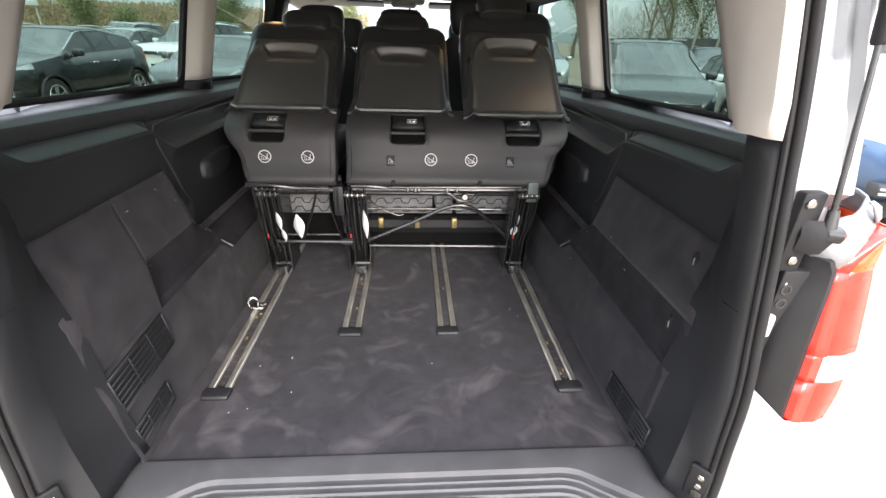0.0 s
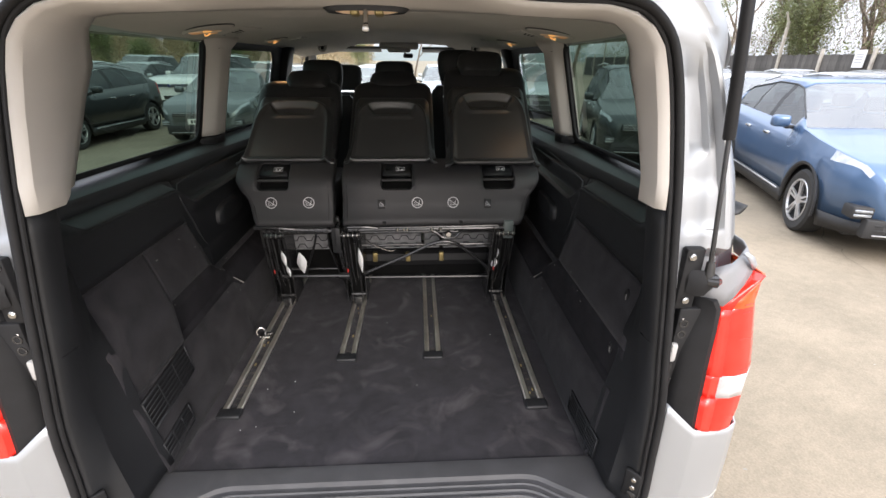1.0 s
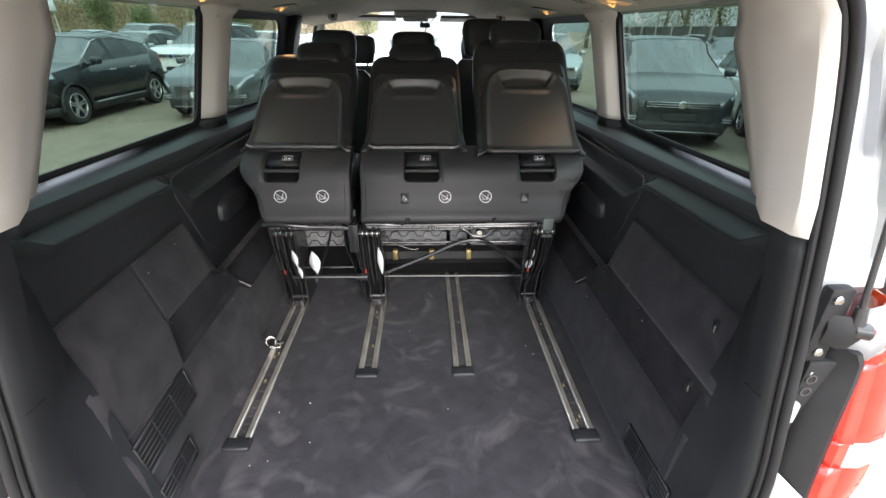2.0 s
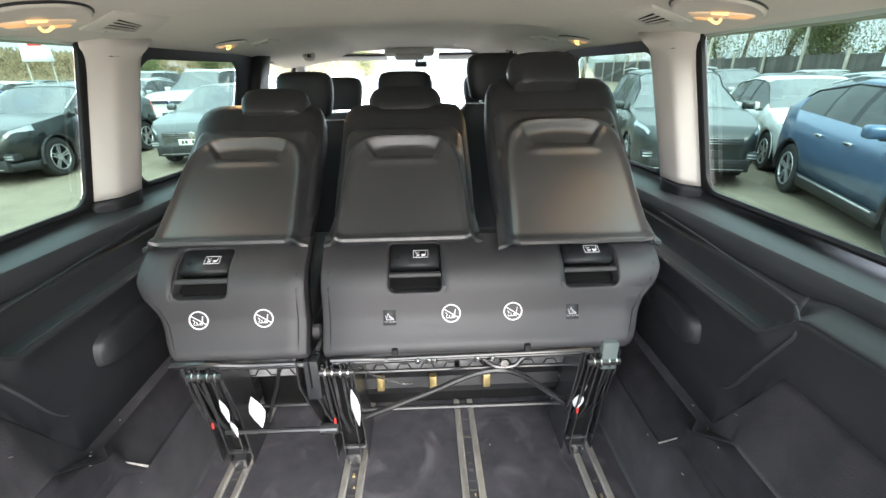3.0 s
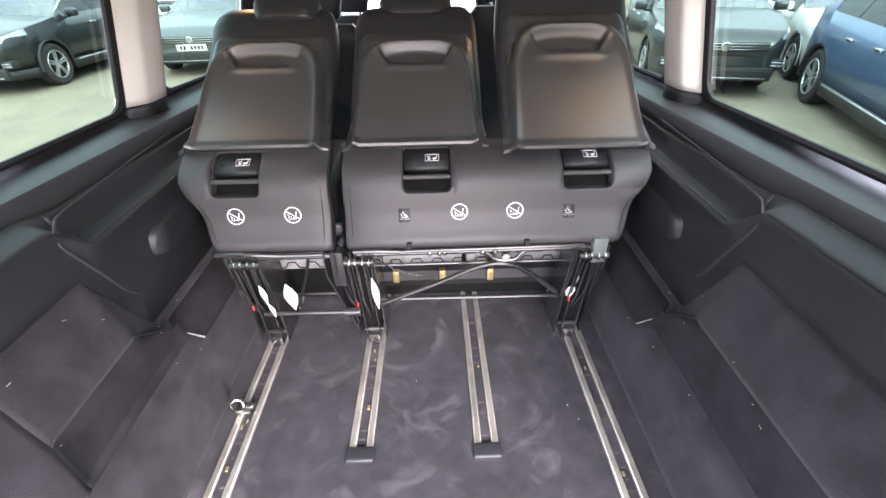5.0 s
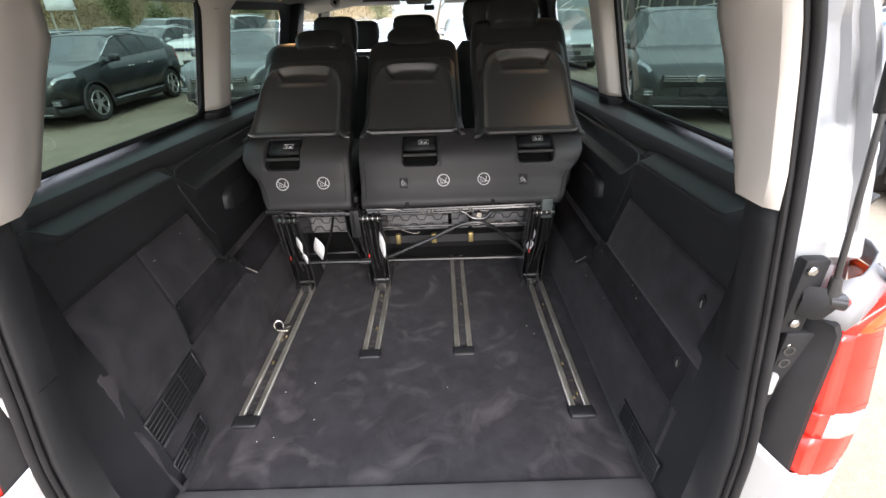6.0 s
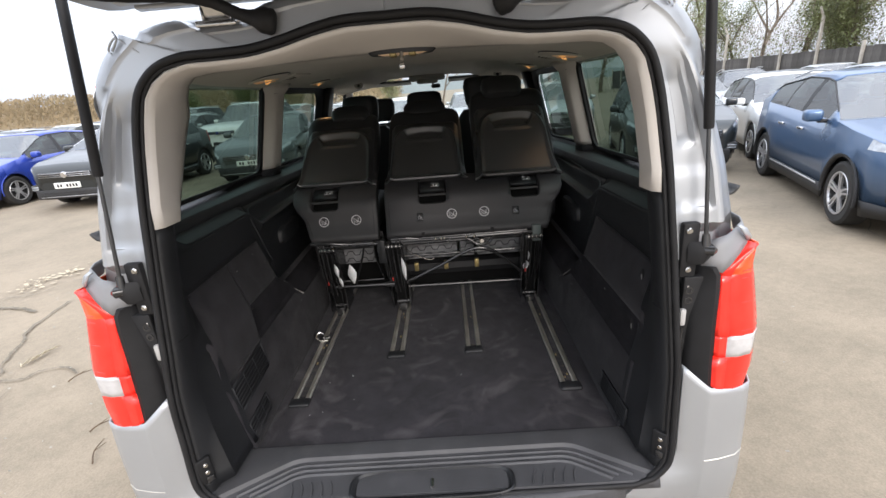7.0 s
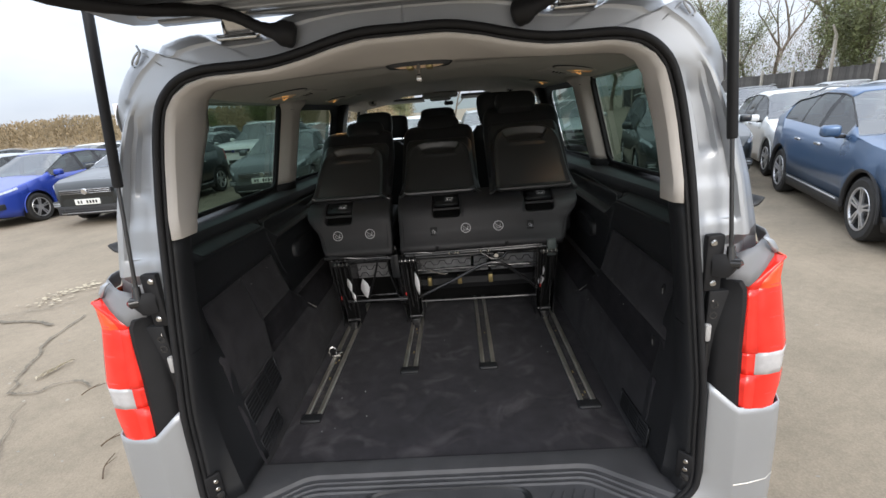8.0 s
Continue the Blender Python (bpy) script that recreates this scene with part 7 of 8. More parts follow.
def wheel_parts(r):
    """Tyre, rim barrel and five double spokes for one wheel size, made once."""
    if r in WHEEL_MESH:
        return WHEEL_MESH[r]
    out = []
    bm = bmesh.new()
    prof = [(r * 0.62, 0.085), (r * 0.70, 0.10), (r * 0.9, 0.105), (r * 0.985, 0.085), (r, 0.04), (r, -0.04), (r * 0.985, -0.085), (r * 0.7, -0.10)]
    loft(bm, [[(b, a * math.cos(t), a * math.sin(t)) for t in [2 * math.pi * k / 32 for k in range(32)]] for a, b in prof], closed=True)
    out.append(("tyre", bm, M_TYRE))
    bm = bmesh.new()
    loft(bm, [[(b, a * math.cos(t), a * math.sin(t)) for t in [2 * math.pi * k / 32 for k in range(32)]] for a, b in ((r * 0.70, 0.102), (r * 0.66, 0.104), (r * 0.62, 0.085), (r * 0.6, 0.02), (r * 0.01, 0.015))], closed=True)
    out.append(("rim", bm, M_DARK))
    bm = bmesh.new()
    loft(bm, [[(b, a * math.cos(t), a * math.sin(t)) for t in [2 * math.pi * k / 32 for k in range(32)]] for a, b in ((r * 0.685, 0.100), (r * 0.67, 0.108), (r * 0.63, 0.106), (r * 0.615, 0.09))], closed=True)
    loft(bm, [[(b, a * math.cos(t), a * math.sin(t)) for t in [2 * math.pi * k / 16 for k in range(16)]] for a, b in ((0.07, 0.05), (0.065, 0.088), (0.03, 0.094), (0.001, 0.094))], closed=True)
    for k in range(5):
        for d in (-0.13, 0.13):
            t = 2 * math.pi * k / 5 + 0.3
            p0 = Vector((0.085, 0.05 * math.cos(t + d * 2), 0.05 * math.sin(t + d * 2)))
            p1 = Vector((0.098, r * 0.64 * math.cos(t + d), r * 0.64 * math.sin(t + d)))
            sweep(bm, [p0, p1], [0.016, 0.013], 4)
    out.append(("spokes", bm, M_ALLOY))
    meshes = []
    for nm, b, m in out:
        bmesh.ops.recalc_face_normals(b, faces=b.faces)
        me = bpy.data.meshes.new(nm)
        b.to_mesh(me)
        b.free()
        me.materials.append(m)
        for p in me.polygons:
            p.use_smooth = True
        me.set_sharp_from_angle(angle=radians(35))
        meshes.append((nm, me))
    WHEEL_MESH[r] = meshes
    return meshes


def car(style, label, material, x, y, heading, badge="bar", plate=True, category="car", near=True):
    """A parked car: lofted body with real wheel arches, separate panes, wheels, lamps, mirrors and trim."""
    L, W, H, fa, ra, lip, cowl, (stop,), roofr, foot, tail, belts, r, clad = STYLES[style]
    hx, hy = heading
    root = thing("parked_car", label, category, "parked cars", at=Matrix.Translation((x, y, 0)) @ Matrix.Rotation(math.atan2(-hx, hy), 4, "Z"))
    n, t = L / 2, -L / 2
    tops = sorted([(t, tail - 0.42), (t + 0.03, tail - 0.12), (t + 0.08, tail), foot, roofr, ((stop + roofr[0]) / 2, H), (stop - 0.2, H - 0.012), (stop, H - 0.05), cowl, (cowl[0] + 0.12, cowl[1] - 0.02), (n - 0.42, lip + 0.06), (n - 0.16, lip), (n - 0.05, lip - 0.14), (n, lip - 0.30)])
    wide = sorted([(t, W * 0.36), (t + 0.06, W * 0.43), (t + 0.25, W * 0.475), (ra, W * 0.5), (0, W * 0.495), (fa, W * 0.5), (n - 0.40, W * 0.475), (n - 0.15, W * 0.42), (n - 0.04, W * 0.35), (n, W * 0.29)])
    ns = 76
    ys = [n + (t - n) * i / ns for i in range(ns + 1)]
    R = r + 0.055

    def section(yy):
        top, w = lerp(tops, yy), lerp(wide, yy)
        belt = min(belts[1] + (belts[0] - belts[1]) * (yy - t) / L, top - 0.02)
        f = min(1.0, max(0.0, (top - belt) / 0.42))
        zb = 0.20 + 0.05 * ease(n - 0.5, n, yy) + 0.10 * ease(t + 0.5, t, yy)
        for ax in (fa, ra):
            if abs(yy - ax) < R:
                zb = max(zb, r + math.sqrt(R * R - (yy - ax) ** 2))
        zs = [zb, max(zb + 0.015, 0.36), max(zb + 0.03, min(0.66, top - 0.12)), max(zb + 0.045, min(0.84, top - 0.06)), max(zb + 0.06, belt)]
        side = [(w - 0.025, zs[0]), (w, zs[1]), (w + 0.012, zs[2]), (w, zs[3]), (w - 0.03, zs[4])]
        e = top - 0.055 * f - 0.012
        lean = 0.20 * f * (H - 0.6)
        up = [(w - 0.035 - lean * 0.45, zs[4] + (max(e, zs[4]) - zs[4]) * 0.55), (w - 0.04 - lean, max(e, zs[4] + 0.004)), ((w - 0.04 - lean) * 0.84, max(top - 0.012, zs[4] + 0.006)), ((w - 0.04 - lean) * 0.45, top), (0.0, top + 0.006)]
        return side + up

    secs = [section(yy) for yy in ys]

    def patch(name, cells, mt, lab="", lift=0.0, parent=None, solid=0.0):
        bm = bmesh.new()
        vs = {}
        def v(i, k, s):
            key = (i, k, s if k < 9 else 1)
            if key not in vs:
                a, z = secs[i][k]
                vs[key] = bm.verts.new((s * (a + lift * (a > 0.05)), ys[i] + (lift if ys[i] > n * 0.85 else -lift if ys[i] < t * 0.85 else 0), z + lift * 0.3))
            return vs[key]
        for i, k, s in cells:
            try:
                bm.faces.new((v(i, k, s), v(i + 1, k, s), v(i + 1, k + 1, s), v(i, k + 1, s)))
            except ValueError:
                pass
        if not vs:
            bm.free()
            return None
        return part(name, bm, mt, parent if parent is not None else root, lab, solid=solid)

    def mid(i):
        return (ys[i] + ys[i + 1]) / 2
    screen, rear, sides, cladc, bodyc, pill = [], [], {}, [], [], {}
    qa, qb = cowl[0] - 0.12, max(roofr[0] - 0.12, foot[0] + 0.28)
    bp, cp = -0.02 - 0.10, ra + 0.62
    for i in range(ns):
        m_ = mid(i)
        for k in range(9):
            for s in (-1, 1):
                c = (i, k, s)
                if k >= 6 and stop - 0.02 < m_ < cowl[0] - 0.01:
                    screen.append(c)
                elif k >= 6 and foot[0] + 0.02 < m_ < roofr[0] - 0.02:
                    rear.append(c)
                elif k in (4, 5) and qb < m_ < qa and abs(m_ - bp) > 0.05 and abs(m_ - cp) > 0.05 and secs[i][6][1] - secs[i][4][1] > 0.10 and secs[i + 1][6][1] - secs[i + 1][4][1] > 0.10:
                    sides.setdefault((s, 0 if m_ > bp else 1 if m_ > cp else 2), []).append(c)
                elif k in (4, 5) and qb < m_ < qa and secs[i][6][1] - secs[i][4][1] > 0.10:
                    pill.setdefault((s, min((abs(m_ - bp), 0), (abs(m_ - cp), 1))[1]), []).append(c)
                elif k == 0 and clad:
                    cladc.append(c)
                else:
                    bodyc.append(c)
    bm = bmesh.new()
    body = patch("body", bodyc, material, solid=0.01)
    for i, nm in ((0, "nose_panel"), (ns, "tail_panel")):
        me = bmesh.new()
        pts = [(a, ys[i], z) for a, z in secs[i]] + [(-a, ys[i], z) for a, z in secs[i][-2::-1]]
        me.faces.new([me.verts.new(p) for p in pts])
        part(nm, me, material, root, smooth=False)
    if clad:
        patch("cladding", cladc, M_DARK, "black lower cladding", 0.012, solid=0.01)
    for key in pill:
        patch("door_pillar", pill[key], M_DARK, "black door pillar")
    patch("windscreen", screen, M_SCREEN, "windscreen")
    patch("rear_window", rear, M_CARGLASS, "rear window")
    for key in sides:
        patch("side_window", sides[key], M_CARGLASS, "side window")
    me = bmesh.new()
    box(me, (-W * 0.40, t + 0.2, 0.20), (W * 0.40, n - 0.2, 0.75))
    part("underbody", me, M_DARK, root)
    # cabin: dashboard, seats with headrests and the rear bench
    for _ in (0,):
        me = bmesh.new()
        box(me, (-W * 0.40, cowl[0] - 0.35, 0.72), (W * 0.40, cowl[0] + 0.02, cowl[1] - 0.10), 0.06, 2)
        part("dashboard", me, M_DARK, root, "dark dashboard")
        for sx in (-1, 1):
            for yy, nm in ((stop - 0.42, "front_seat"), (stop - 1.28, "rear_seat")):
                me = bmesh.new()
                box(me, (sx * W * 0.205 - 0.24, yy - 0.10, 0.72), (sx * W * 0.205 + 0.24, yy + 0.06, H - 0.42), 0.05, 2)
                box(me, (sx * W * 0.205 - 0.13, yy - 0.12, H - 0.40), (sx * W * 0.205 + 0.13, yy - 0.02, H - 0.22), 0.04, 2)
                part(nm, me, M_CARSEAT, root, "dark car seat")
    # wheels and arch edges
    for ax in (fa, ra):
        for s in (-1, 1):
            wh = new("wheel")
            wh.parent = root
            wh.matrix_local = Matrix.Translation((s * (W / 2 - 0.115), ax, r)) @ (Matrix.Identity(4) if s > 0 else Matrix.Rotation(math.pi, 4, "Z"))
            for nm, mesh in wheel_parts(r):
                o = new(nm, mesh)
                o.parent = wh
            bm = bmesh.new()
            arc = [(s * (W / 2 - 0.006), ax + (R + 0.008) * math.cos(a), r + (R + 0.008) * math.sin(a)) for a in [radians(-8 + 196 * k / 16) for k in range(17)]]
            sweep(bm, arc, 0.026 if clad else 0.012, 6, flat=0.6)
            part("arch_trim", bm, M_DARK if clad else material, root)
    # front: lamps, grille, intake, plate, badge
    i0, i1 = next(i for i in range(ns) if ys[i] < n - 0.06), next(i for i in range(ns) if ys[i] < n - 0.48)
    for s in (-1, 1):
        patch("headlamp", [(i, 3, s) for i in range(i0, i1)], M_LAMPGLASS, "clear headlamp", 0.008)
    nf = n - 0.02
    bm = bmesh.new()
    box(bm, (-W * 0.30, nf - 0.08, lip - 0.23), (W * 0.30, nf + 0.035, lip - 0.13), 0.012, 2)
    part("grille", bm, M_DARK, root, "black grille")
    for k in range(3):
        bm = bmesh.new()
        zz = lip - 0.22 + 0.035 * k
        box(bm, (-W * 0.29, nf, zz), (W * 0.29, nf + 0.042, zz + 0.010), 0.003, 1)
        part("grille_bar", bm, M_CHROME, root, "chrome grille bar")
    bm = bmesh.new()
    disc(bm, (0, nf + 0.06, lip - 0.18), (0, 1, 0), 0.06, 0.03, 20, 0.01)
    part("badge", bm, M_CHROME, root, "plain round chrome badge")
    bm = bmesh.new()
    box(bm, (-W * 0.38, nf - 0.14, 0.24), (W * 0.38, nf + 0.03, 0.42), 0.02, 2)
    part("lower_intake", bm, M_DARK, root, "black lower intake")
    for k in range(3):
        bm = bmesh.new()
        box(bm, (-W * 0.34, nf + 0.02, 0.27 + 0.045 * k), (W * 0.34, nf + 0.038, 0.282 + 0.045 * k), 0.003, 1)
        part("intake_bar", bm, M_DARK if k else M_ALLOY, root)
    for s in (-1, 1):
        bm = bmesh.new()
        box(bm, (min(s * W * 0.34, s * W * 0.44), nf - 0.20, 0.40), (max(s * W * 0.34, s * W * 0.44), nf - 0.02, 0.52), 0.02, 2)
        fog = part("fog_lamp", bm, M_DARK, root, "black fog lamp recess")
        for k in range(2):
            bm = bmesh.new()
            box(bm, (min(s * W * 0.355, s * W * 0.43), nf - 0.05, 0.425 + 0.04 * k), (max(s * W * 0.355, s * W * 0.43), nf - 0.010, 0.45 + 0.04 * k), 0.006, 1)
            part("lamp_bar", bm, M_LAMPGLASS, fog)
    if plate:
        bm = bmesh.new()
        box(bm, (-0.26, nf + 0.02, 0.44), (0.26, nf + 0.045, 0.55), 0.005, 1)
        pl = part("number_plate", bm, M_PLATE if plate == "white" else M_DARK, root, "plain number plate with bars")
        for k in range(7):
            if k != 4 and plate == "white":
                bm = bmesh.new()
                box(bm, (-0.21 + 0.062 * k, nf + 0.046, 0.465), (-0.17 + 0.062 * k, nf + 0.048, 0.525))
                part("bar", bm, M_DARK, pl)
    # rear lamps
    j0, j1 = next(i for i in range(ns) if ys[i] < t + 0.34), ns - 2
    for s in (-1, 1):
        patch("tail_lamp", [(i, 3, s) for i in range(j0, j1)], M_REDLENS, "red tail lamp", 0.008)
    # mirrors, handles, window line, roof rails
    w0 = W / 2
    for s in (-1, 1):
        bm = bmesh.new()
        box(bm, (min(s * (w0 + 0.02), s * (w0 + 0.20)), cowl[0] - 0.34, belts[0] + 0.03), (max(s * (w0 + 0.02), s * (w0 + 0.20)), cowl[0] - 0.20, belts[0] + 0.16), 0.04, 3)
        mi = part("door_mirror", bm, material, root)
        bm = bmesh.new()
        box(bm, (min(s * (w0 - 0.06), s * (w0 + 0.06)), cowl[0] - 0.30, belts[0] + 0.01), (max(s * (w0 - 0.06), s * (w0 + 0.06)), cowl[0] - 0.24, belts[0] + 0.05), 0.012, 2)
        part("mirror_foot", bm, M_DARK, mi)
        for hy_ in (bp + 0.08, cp + 0.02):
            bm = bmesh.new()
            box(bm, (min(s * (w0 - 0.012), s * (w0 + 0.030)), hy_, 0.865), (max(s * (w0 - 0.012), s * (w0 + 0.030)), hy_ + 0.17, 0.90), 0.010, 2)
            part("door_handle", bm, M_CHROME, root, "chrome door handle")
        if near:
            for dy in (cowl[0] - 0.02, bp, cp - 0.02 if cp < bp - 0.5 else ra + 0.4):
                line_ = []
                for q in (1, 2, 3, 4):
                    ii = min(range(len(ys)), key=lambda i_: abs(ys[i_] - dy))
                    a_, z_ = secs[ii][q]
                    line_.append((s * (a_ + 0.0015), dy, z_))
                bm = bmesh.new()
                sweep(bm, line_, 0.004, 4)
                part("door_gap", bm, M_DARK, root)
            edge = [(s * (secs[i][6][0] + 0.004), ys[i], secs[i][6][1] + 0.004) for i in range(ns) if qb - 0.1 < ys[i] < qa and secs[i][6][1] - secs[i][4][1] > 0.06]
            if len(edge) > 2:
                bm = bmesh.new()
                sweep(bm, edge, 0.010, 5)
                part("window_trim", bm, M_CHROME if material == BLACK or style == "estate" else M_DARK, root)
        if style in ("crossover", "off_roader", "people_carrier"):
            bm = bmesh.new()
            sweep(bm, [(s * W * 0.36, yy, lerp(tops, yy) + 0.025) for yy in [stop - 0.25 - (stop - 0.25 - roofr[0] - 0.1) * q / 8 for q in range(9)]], 0.014, 6)
            part("roof_rail", bm, M_ALLOY, root, "silver roof rail")
        if clad:
            bm = bmesh.new()
            box(bm, (min(s * (w0 - 0.01), s * (w0 + 0.018)), ra + 0.5, 0.33), (max(s * (w0 - 0.01), s * (w0 + 0.018)), fa - 0.5, 0.35), 0.004, 1)
            part("door_strip", bm, M_ALLOY, root, "bright door strip")
    return root


BLUE = paint("metallic_blue", (0.070, 0.125, 0.225), 0.4)
ROYAL = paint("royal_blue", (0.025, 0.055, 0.33), 0.25)
BLACK = paint("black", (0.014, 0.017, 0.018), 0.2)
GREY = paint("dark_grey", (0.035, 0.04, 0.042), 0.4)
MGREY = paint("graphite", (0.11, 0.12, 0.125), 0.45)
WHITE = paint("white", (0.72, 0.73, 0.72), 0.0)
SILV = paint("silver", (0.42, 0.44, 0.45), 0.6)

car("crossover", "metallic blue crossover parked facing the van", BLUE, 5.50, 4.51, (-0.336, -0.942), plate=True)
car("hatch", "white hatchback parked behind the blue crossover", WHITE, 7.10, 8.47, (-0.336, -0.942))
car("people_carrier", "dark grey people carrier with chrome grille bars", GREY, 4.64, 8.58, (-0.26, -0.966))
car("crossover", "black crossover with bright window line", BLACK, -7.36, 9.73, (0.0, -1.0), plate="white")
car("hatch", "royal blue hatchback parked beside a dark crossover", ROYAL, -10.22, 9.95, (-0.04, -1.0), plate="white")
car("estate", "dark grey estate car with a chrome grille", MGREY, -4.42, 11.15, (0.06, -1.0), plate="white")
car("off_roader", "white off-roader parked in the second row", WHITE, -7.55, 17.3, (-0.12, -0.99))
car("estate", "silver estate car in the second row", SILV, -4.7, 18.4, (0.05, -1.0))
rows_out = [
    ("hatch", "silver hatchback in a row of parked cars", SILV, -13.2, 11.2, (-0.1, -1)), ("saloon", "grey saloon in a row of parked cars", MGREY, -16.2, 12.4, (-0.1, -1)), ("hatch", "white hatchback in a row of parked cars", WHITE, -19.3, 13.2, (-0.1, -1)),
    ("crossover", "silver crossover in a row of parked cars", SILV, -10.6, 18.0, (-0.1, -1)), ("estate", "dark estate car in a row of parked cars", BLACK, -13.6, 18.6, (-0.1, -1)), ("hatch", "white hatchback in a row of parked cars", WHITE, -16.8, 19.4, (-0.1, -1)), ("saloon", "silver saloon in a row of parked cars", SILV, -20.0, 20.2, (-0.1, -1)), ("crossover", "grey crossover in a row of parked cars", GREY, -23.2, 21.0, (-0.1, -1)),
    ("crossover", "white crossover in a far row of cars", WHITE, -8.4, 25.0, (-0.1, -1)), ("hatch", "grey hatchback in a far row of cars", MGREY, -11.5, 25.6, (-0.1, -1)), ("off_roader", "silver off-roader in a far row of cars", SILV, -14.9, 26.4, (-0.1, -1)), ("estate", "white estate car in a far row of cars", WHITE, -5.2, 25.0, (0, -1)), ("hatch", "silver hatchback in a far row of cars", SILV, -18.4, 27.0, (-0.1, -1)), ("saloon", "dark saloon in a far row of cars", GREY, -22, 28, (-0.1, -1)),
    ("hatch", "white hatchback ahead of the windscreen", WHITE, -1.7, 15.5, (0, -1)), ("crossover", "silver crossover ahead of the windscreen", SILV, 1.2, 15.8, (0, -1)), ("estate", "white estate car ahead of the windscreen", WHITE, -1.9, 22.5, (0, -1)), ("hatch", "pale silver hatchback ahead of the windscreen", SILV, 1.3, 22.8, (0, -1)), ("people_carrier", "silver people carrier ahead of the van", SILV, 4.2, 15.6, (-0.1, -1)),
    ("estate", "silver estate car in the row by the fence", SILV, 8.4, 14.6, (-0.3, -0.95)), ("saloon", "dark saloon in the row by the fence", GREY, 10.7, 13.3, (-0.3, -0.95)), ("estate", "silver estate car in the row by the fence", SILV, 13.1, 12.4, (-0.3, -0.95)), ("hatch", "white hatchback in the row by the fence", WHITE, 15.6, 11.5, (-0.3, -0.95)), ("crossover", "dark crossover in the row by the fence", BLACK, 11.9, 17.6, (-0.3, -0.95)), ("hatch", "silver hatchback in the row by the fence", SILV, 14.6, 16.6, (-0.3, -0.95)), ("saloon", "white saloon in the row by the fence", WHITE, 9.2, 19.2, (-0.3, -0.95)), ("hatch", "grey hatchback in the row by the fence", MGREY, 17.2, 15.6, (-0.3, -0.95)), ("estate", "grey estate car in the row by the fence", GREY, 18.4, 10.4, (-0.3, -0.95)),
]
for st, lab, col, x, y, hd in rows_out:
    v = Vector((hd[0], hd[1])).normalized()
    car(st, lab, col, x, y, (v.x, v.y), near=False)

# ---- fence, posts, sign, trees and distance ----------------------------------------------------
M_FENCE = mat("weathered_fence_boards", (0.085, 0.08, 0.075), 0.85, vary=0.3, scale=2, bump=0.6, bump_scale=40, stain=0.4, stain_colour=(0.14, 0.135, 0.12), per_object=0.25)
M_POST = mat("pale_concrete", (0.42, 0.39, 0.34), 0.85, vary=0.15, scale=4, bump=0.4, bump_scale=50, stain=0.3, stain_colour=(0.28, 0.26, 0.2))
M_BARK = mat("grey_brown_bark", (0.13, 0.105, 0.08), 0.9, vary=0.3, scale=3, bump=0.8, bump_scale=25, stain=0.3, stain_colour=(0.2, 0.18, 0.15))
M_IVY = mat("dark_ivy_leaves", (0.165, 0.185, 0.078), 0.5, vary=0.5, scale=1.2)
M_TWIG = mat("bare_twigs", (0.27, 0.215, 0.165), 0.9, vary=0.3, scale=1)
M_WOOD = mat("distant_bare_woodland", (0.29, 0.225, 0.135), 0.95, vary=0.2, scale=0.06, stain=0.4, stain_colour=(0.21, 0.18, 0.105))
M_HILL = mat("far_hill", (0.17, 0.19, 0.19), 0.95, vary=0.15, scale=0.01)
FX, FY0, FY1 = 22.0, 6.0, 60.0
fence = thing("boundary_fence", "dark weathered board fence between pale concrete posts", "fence")
fence_z = 2.12
bay = 3.0
nb = int((FY1 - FY0) / bay)
board = bmesh.new()
box(board, (-0.02, 0.0, 0.05), (0.02, 0.245, fence_z), 0.006, 1)
first = part("board", board, M_FENCE, fence)
first.location = (FX, FY0 + 0.05, 0)
for b in range(nb):
    for k in range(12):
        if b == 0 and k == 0:
            continue
        o = new("board", first.data)
        o.parent = fence
        o.location = (FX + (0.012 if k % 2 else 0.0), FY0 + b * bay + 0.05 + k * 0.244, random.uniform(-0.03, 0.03))
for b in range(nb + 1):
    tall = b % 3 == 1
    bm = bmesh.new()
    hgt = 3.9 if tall else 2.4
    box(bm, (FX - 0.16, FY0 + b * bay - 0.07, 0), (FX - 0.03, FY0 + b * bay + 0.07, hgt), 0.012, 1)
    if tall:
        sweep(bm, [(FX - 0.09, FY0 + b * bay, hgt - 0.05), (FX - 0.35, FY0 + b * bay, hgt + 0.5)], 0.06, 6)
    part("fence_post", bm, M_POST, fence, "pale concrete fence post")
sign = thing("notice_board", "small white notice board fixed to the fence", "sign", at=pose(FX - 0.2, 21.6, 1.9))
bm = bmesh.new()
box(bm, (-0.02, -0.3, -0.4), (0.02, 0.3, 0.4), 0.01, 1)
part("panel", bm, M_WHITE, sign)
for k in range(4):
    bm = bmesh.new()
    box(bm, (-0.026, -0.2, 0.18 - 0.12 * k), (-0.021, 0.2, 0.23 - 0.12 * k))
    part("bar", bm, M_GREYPRINT, sign)


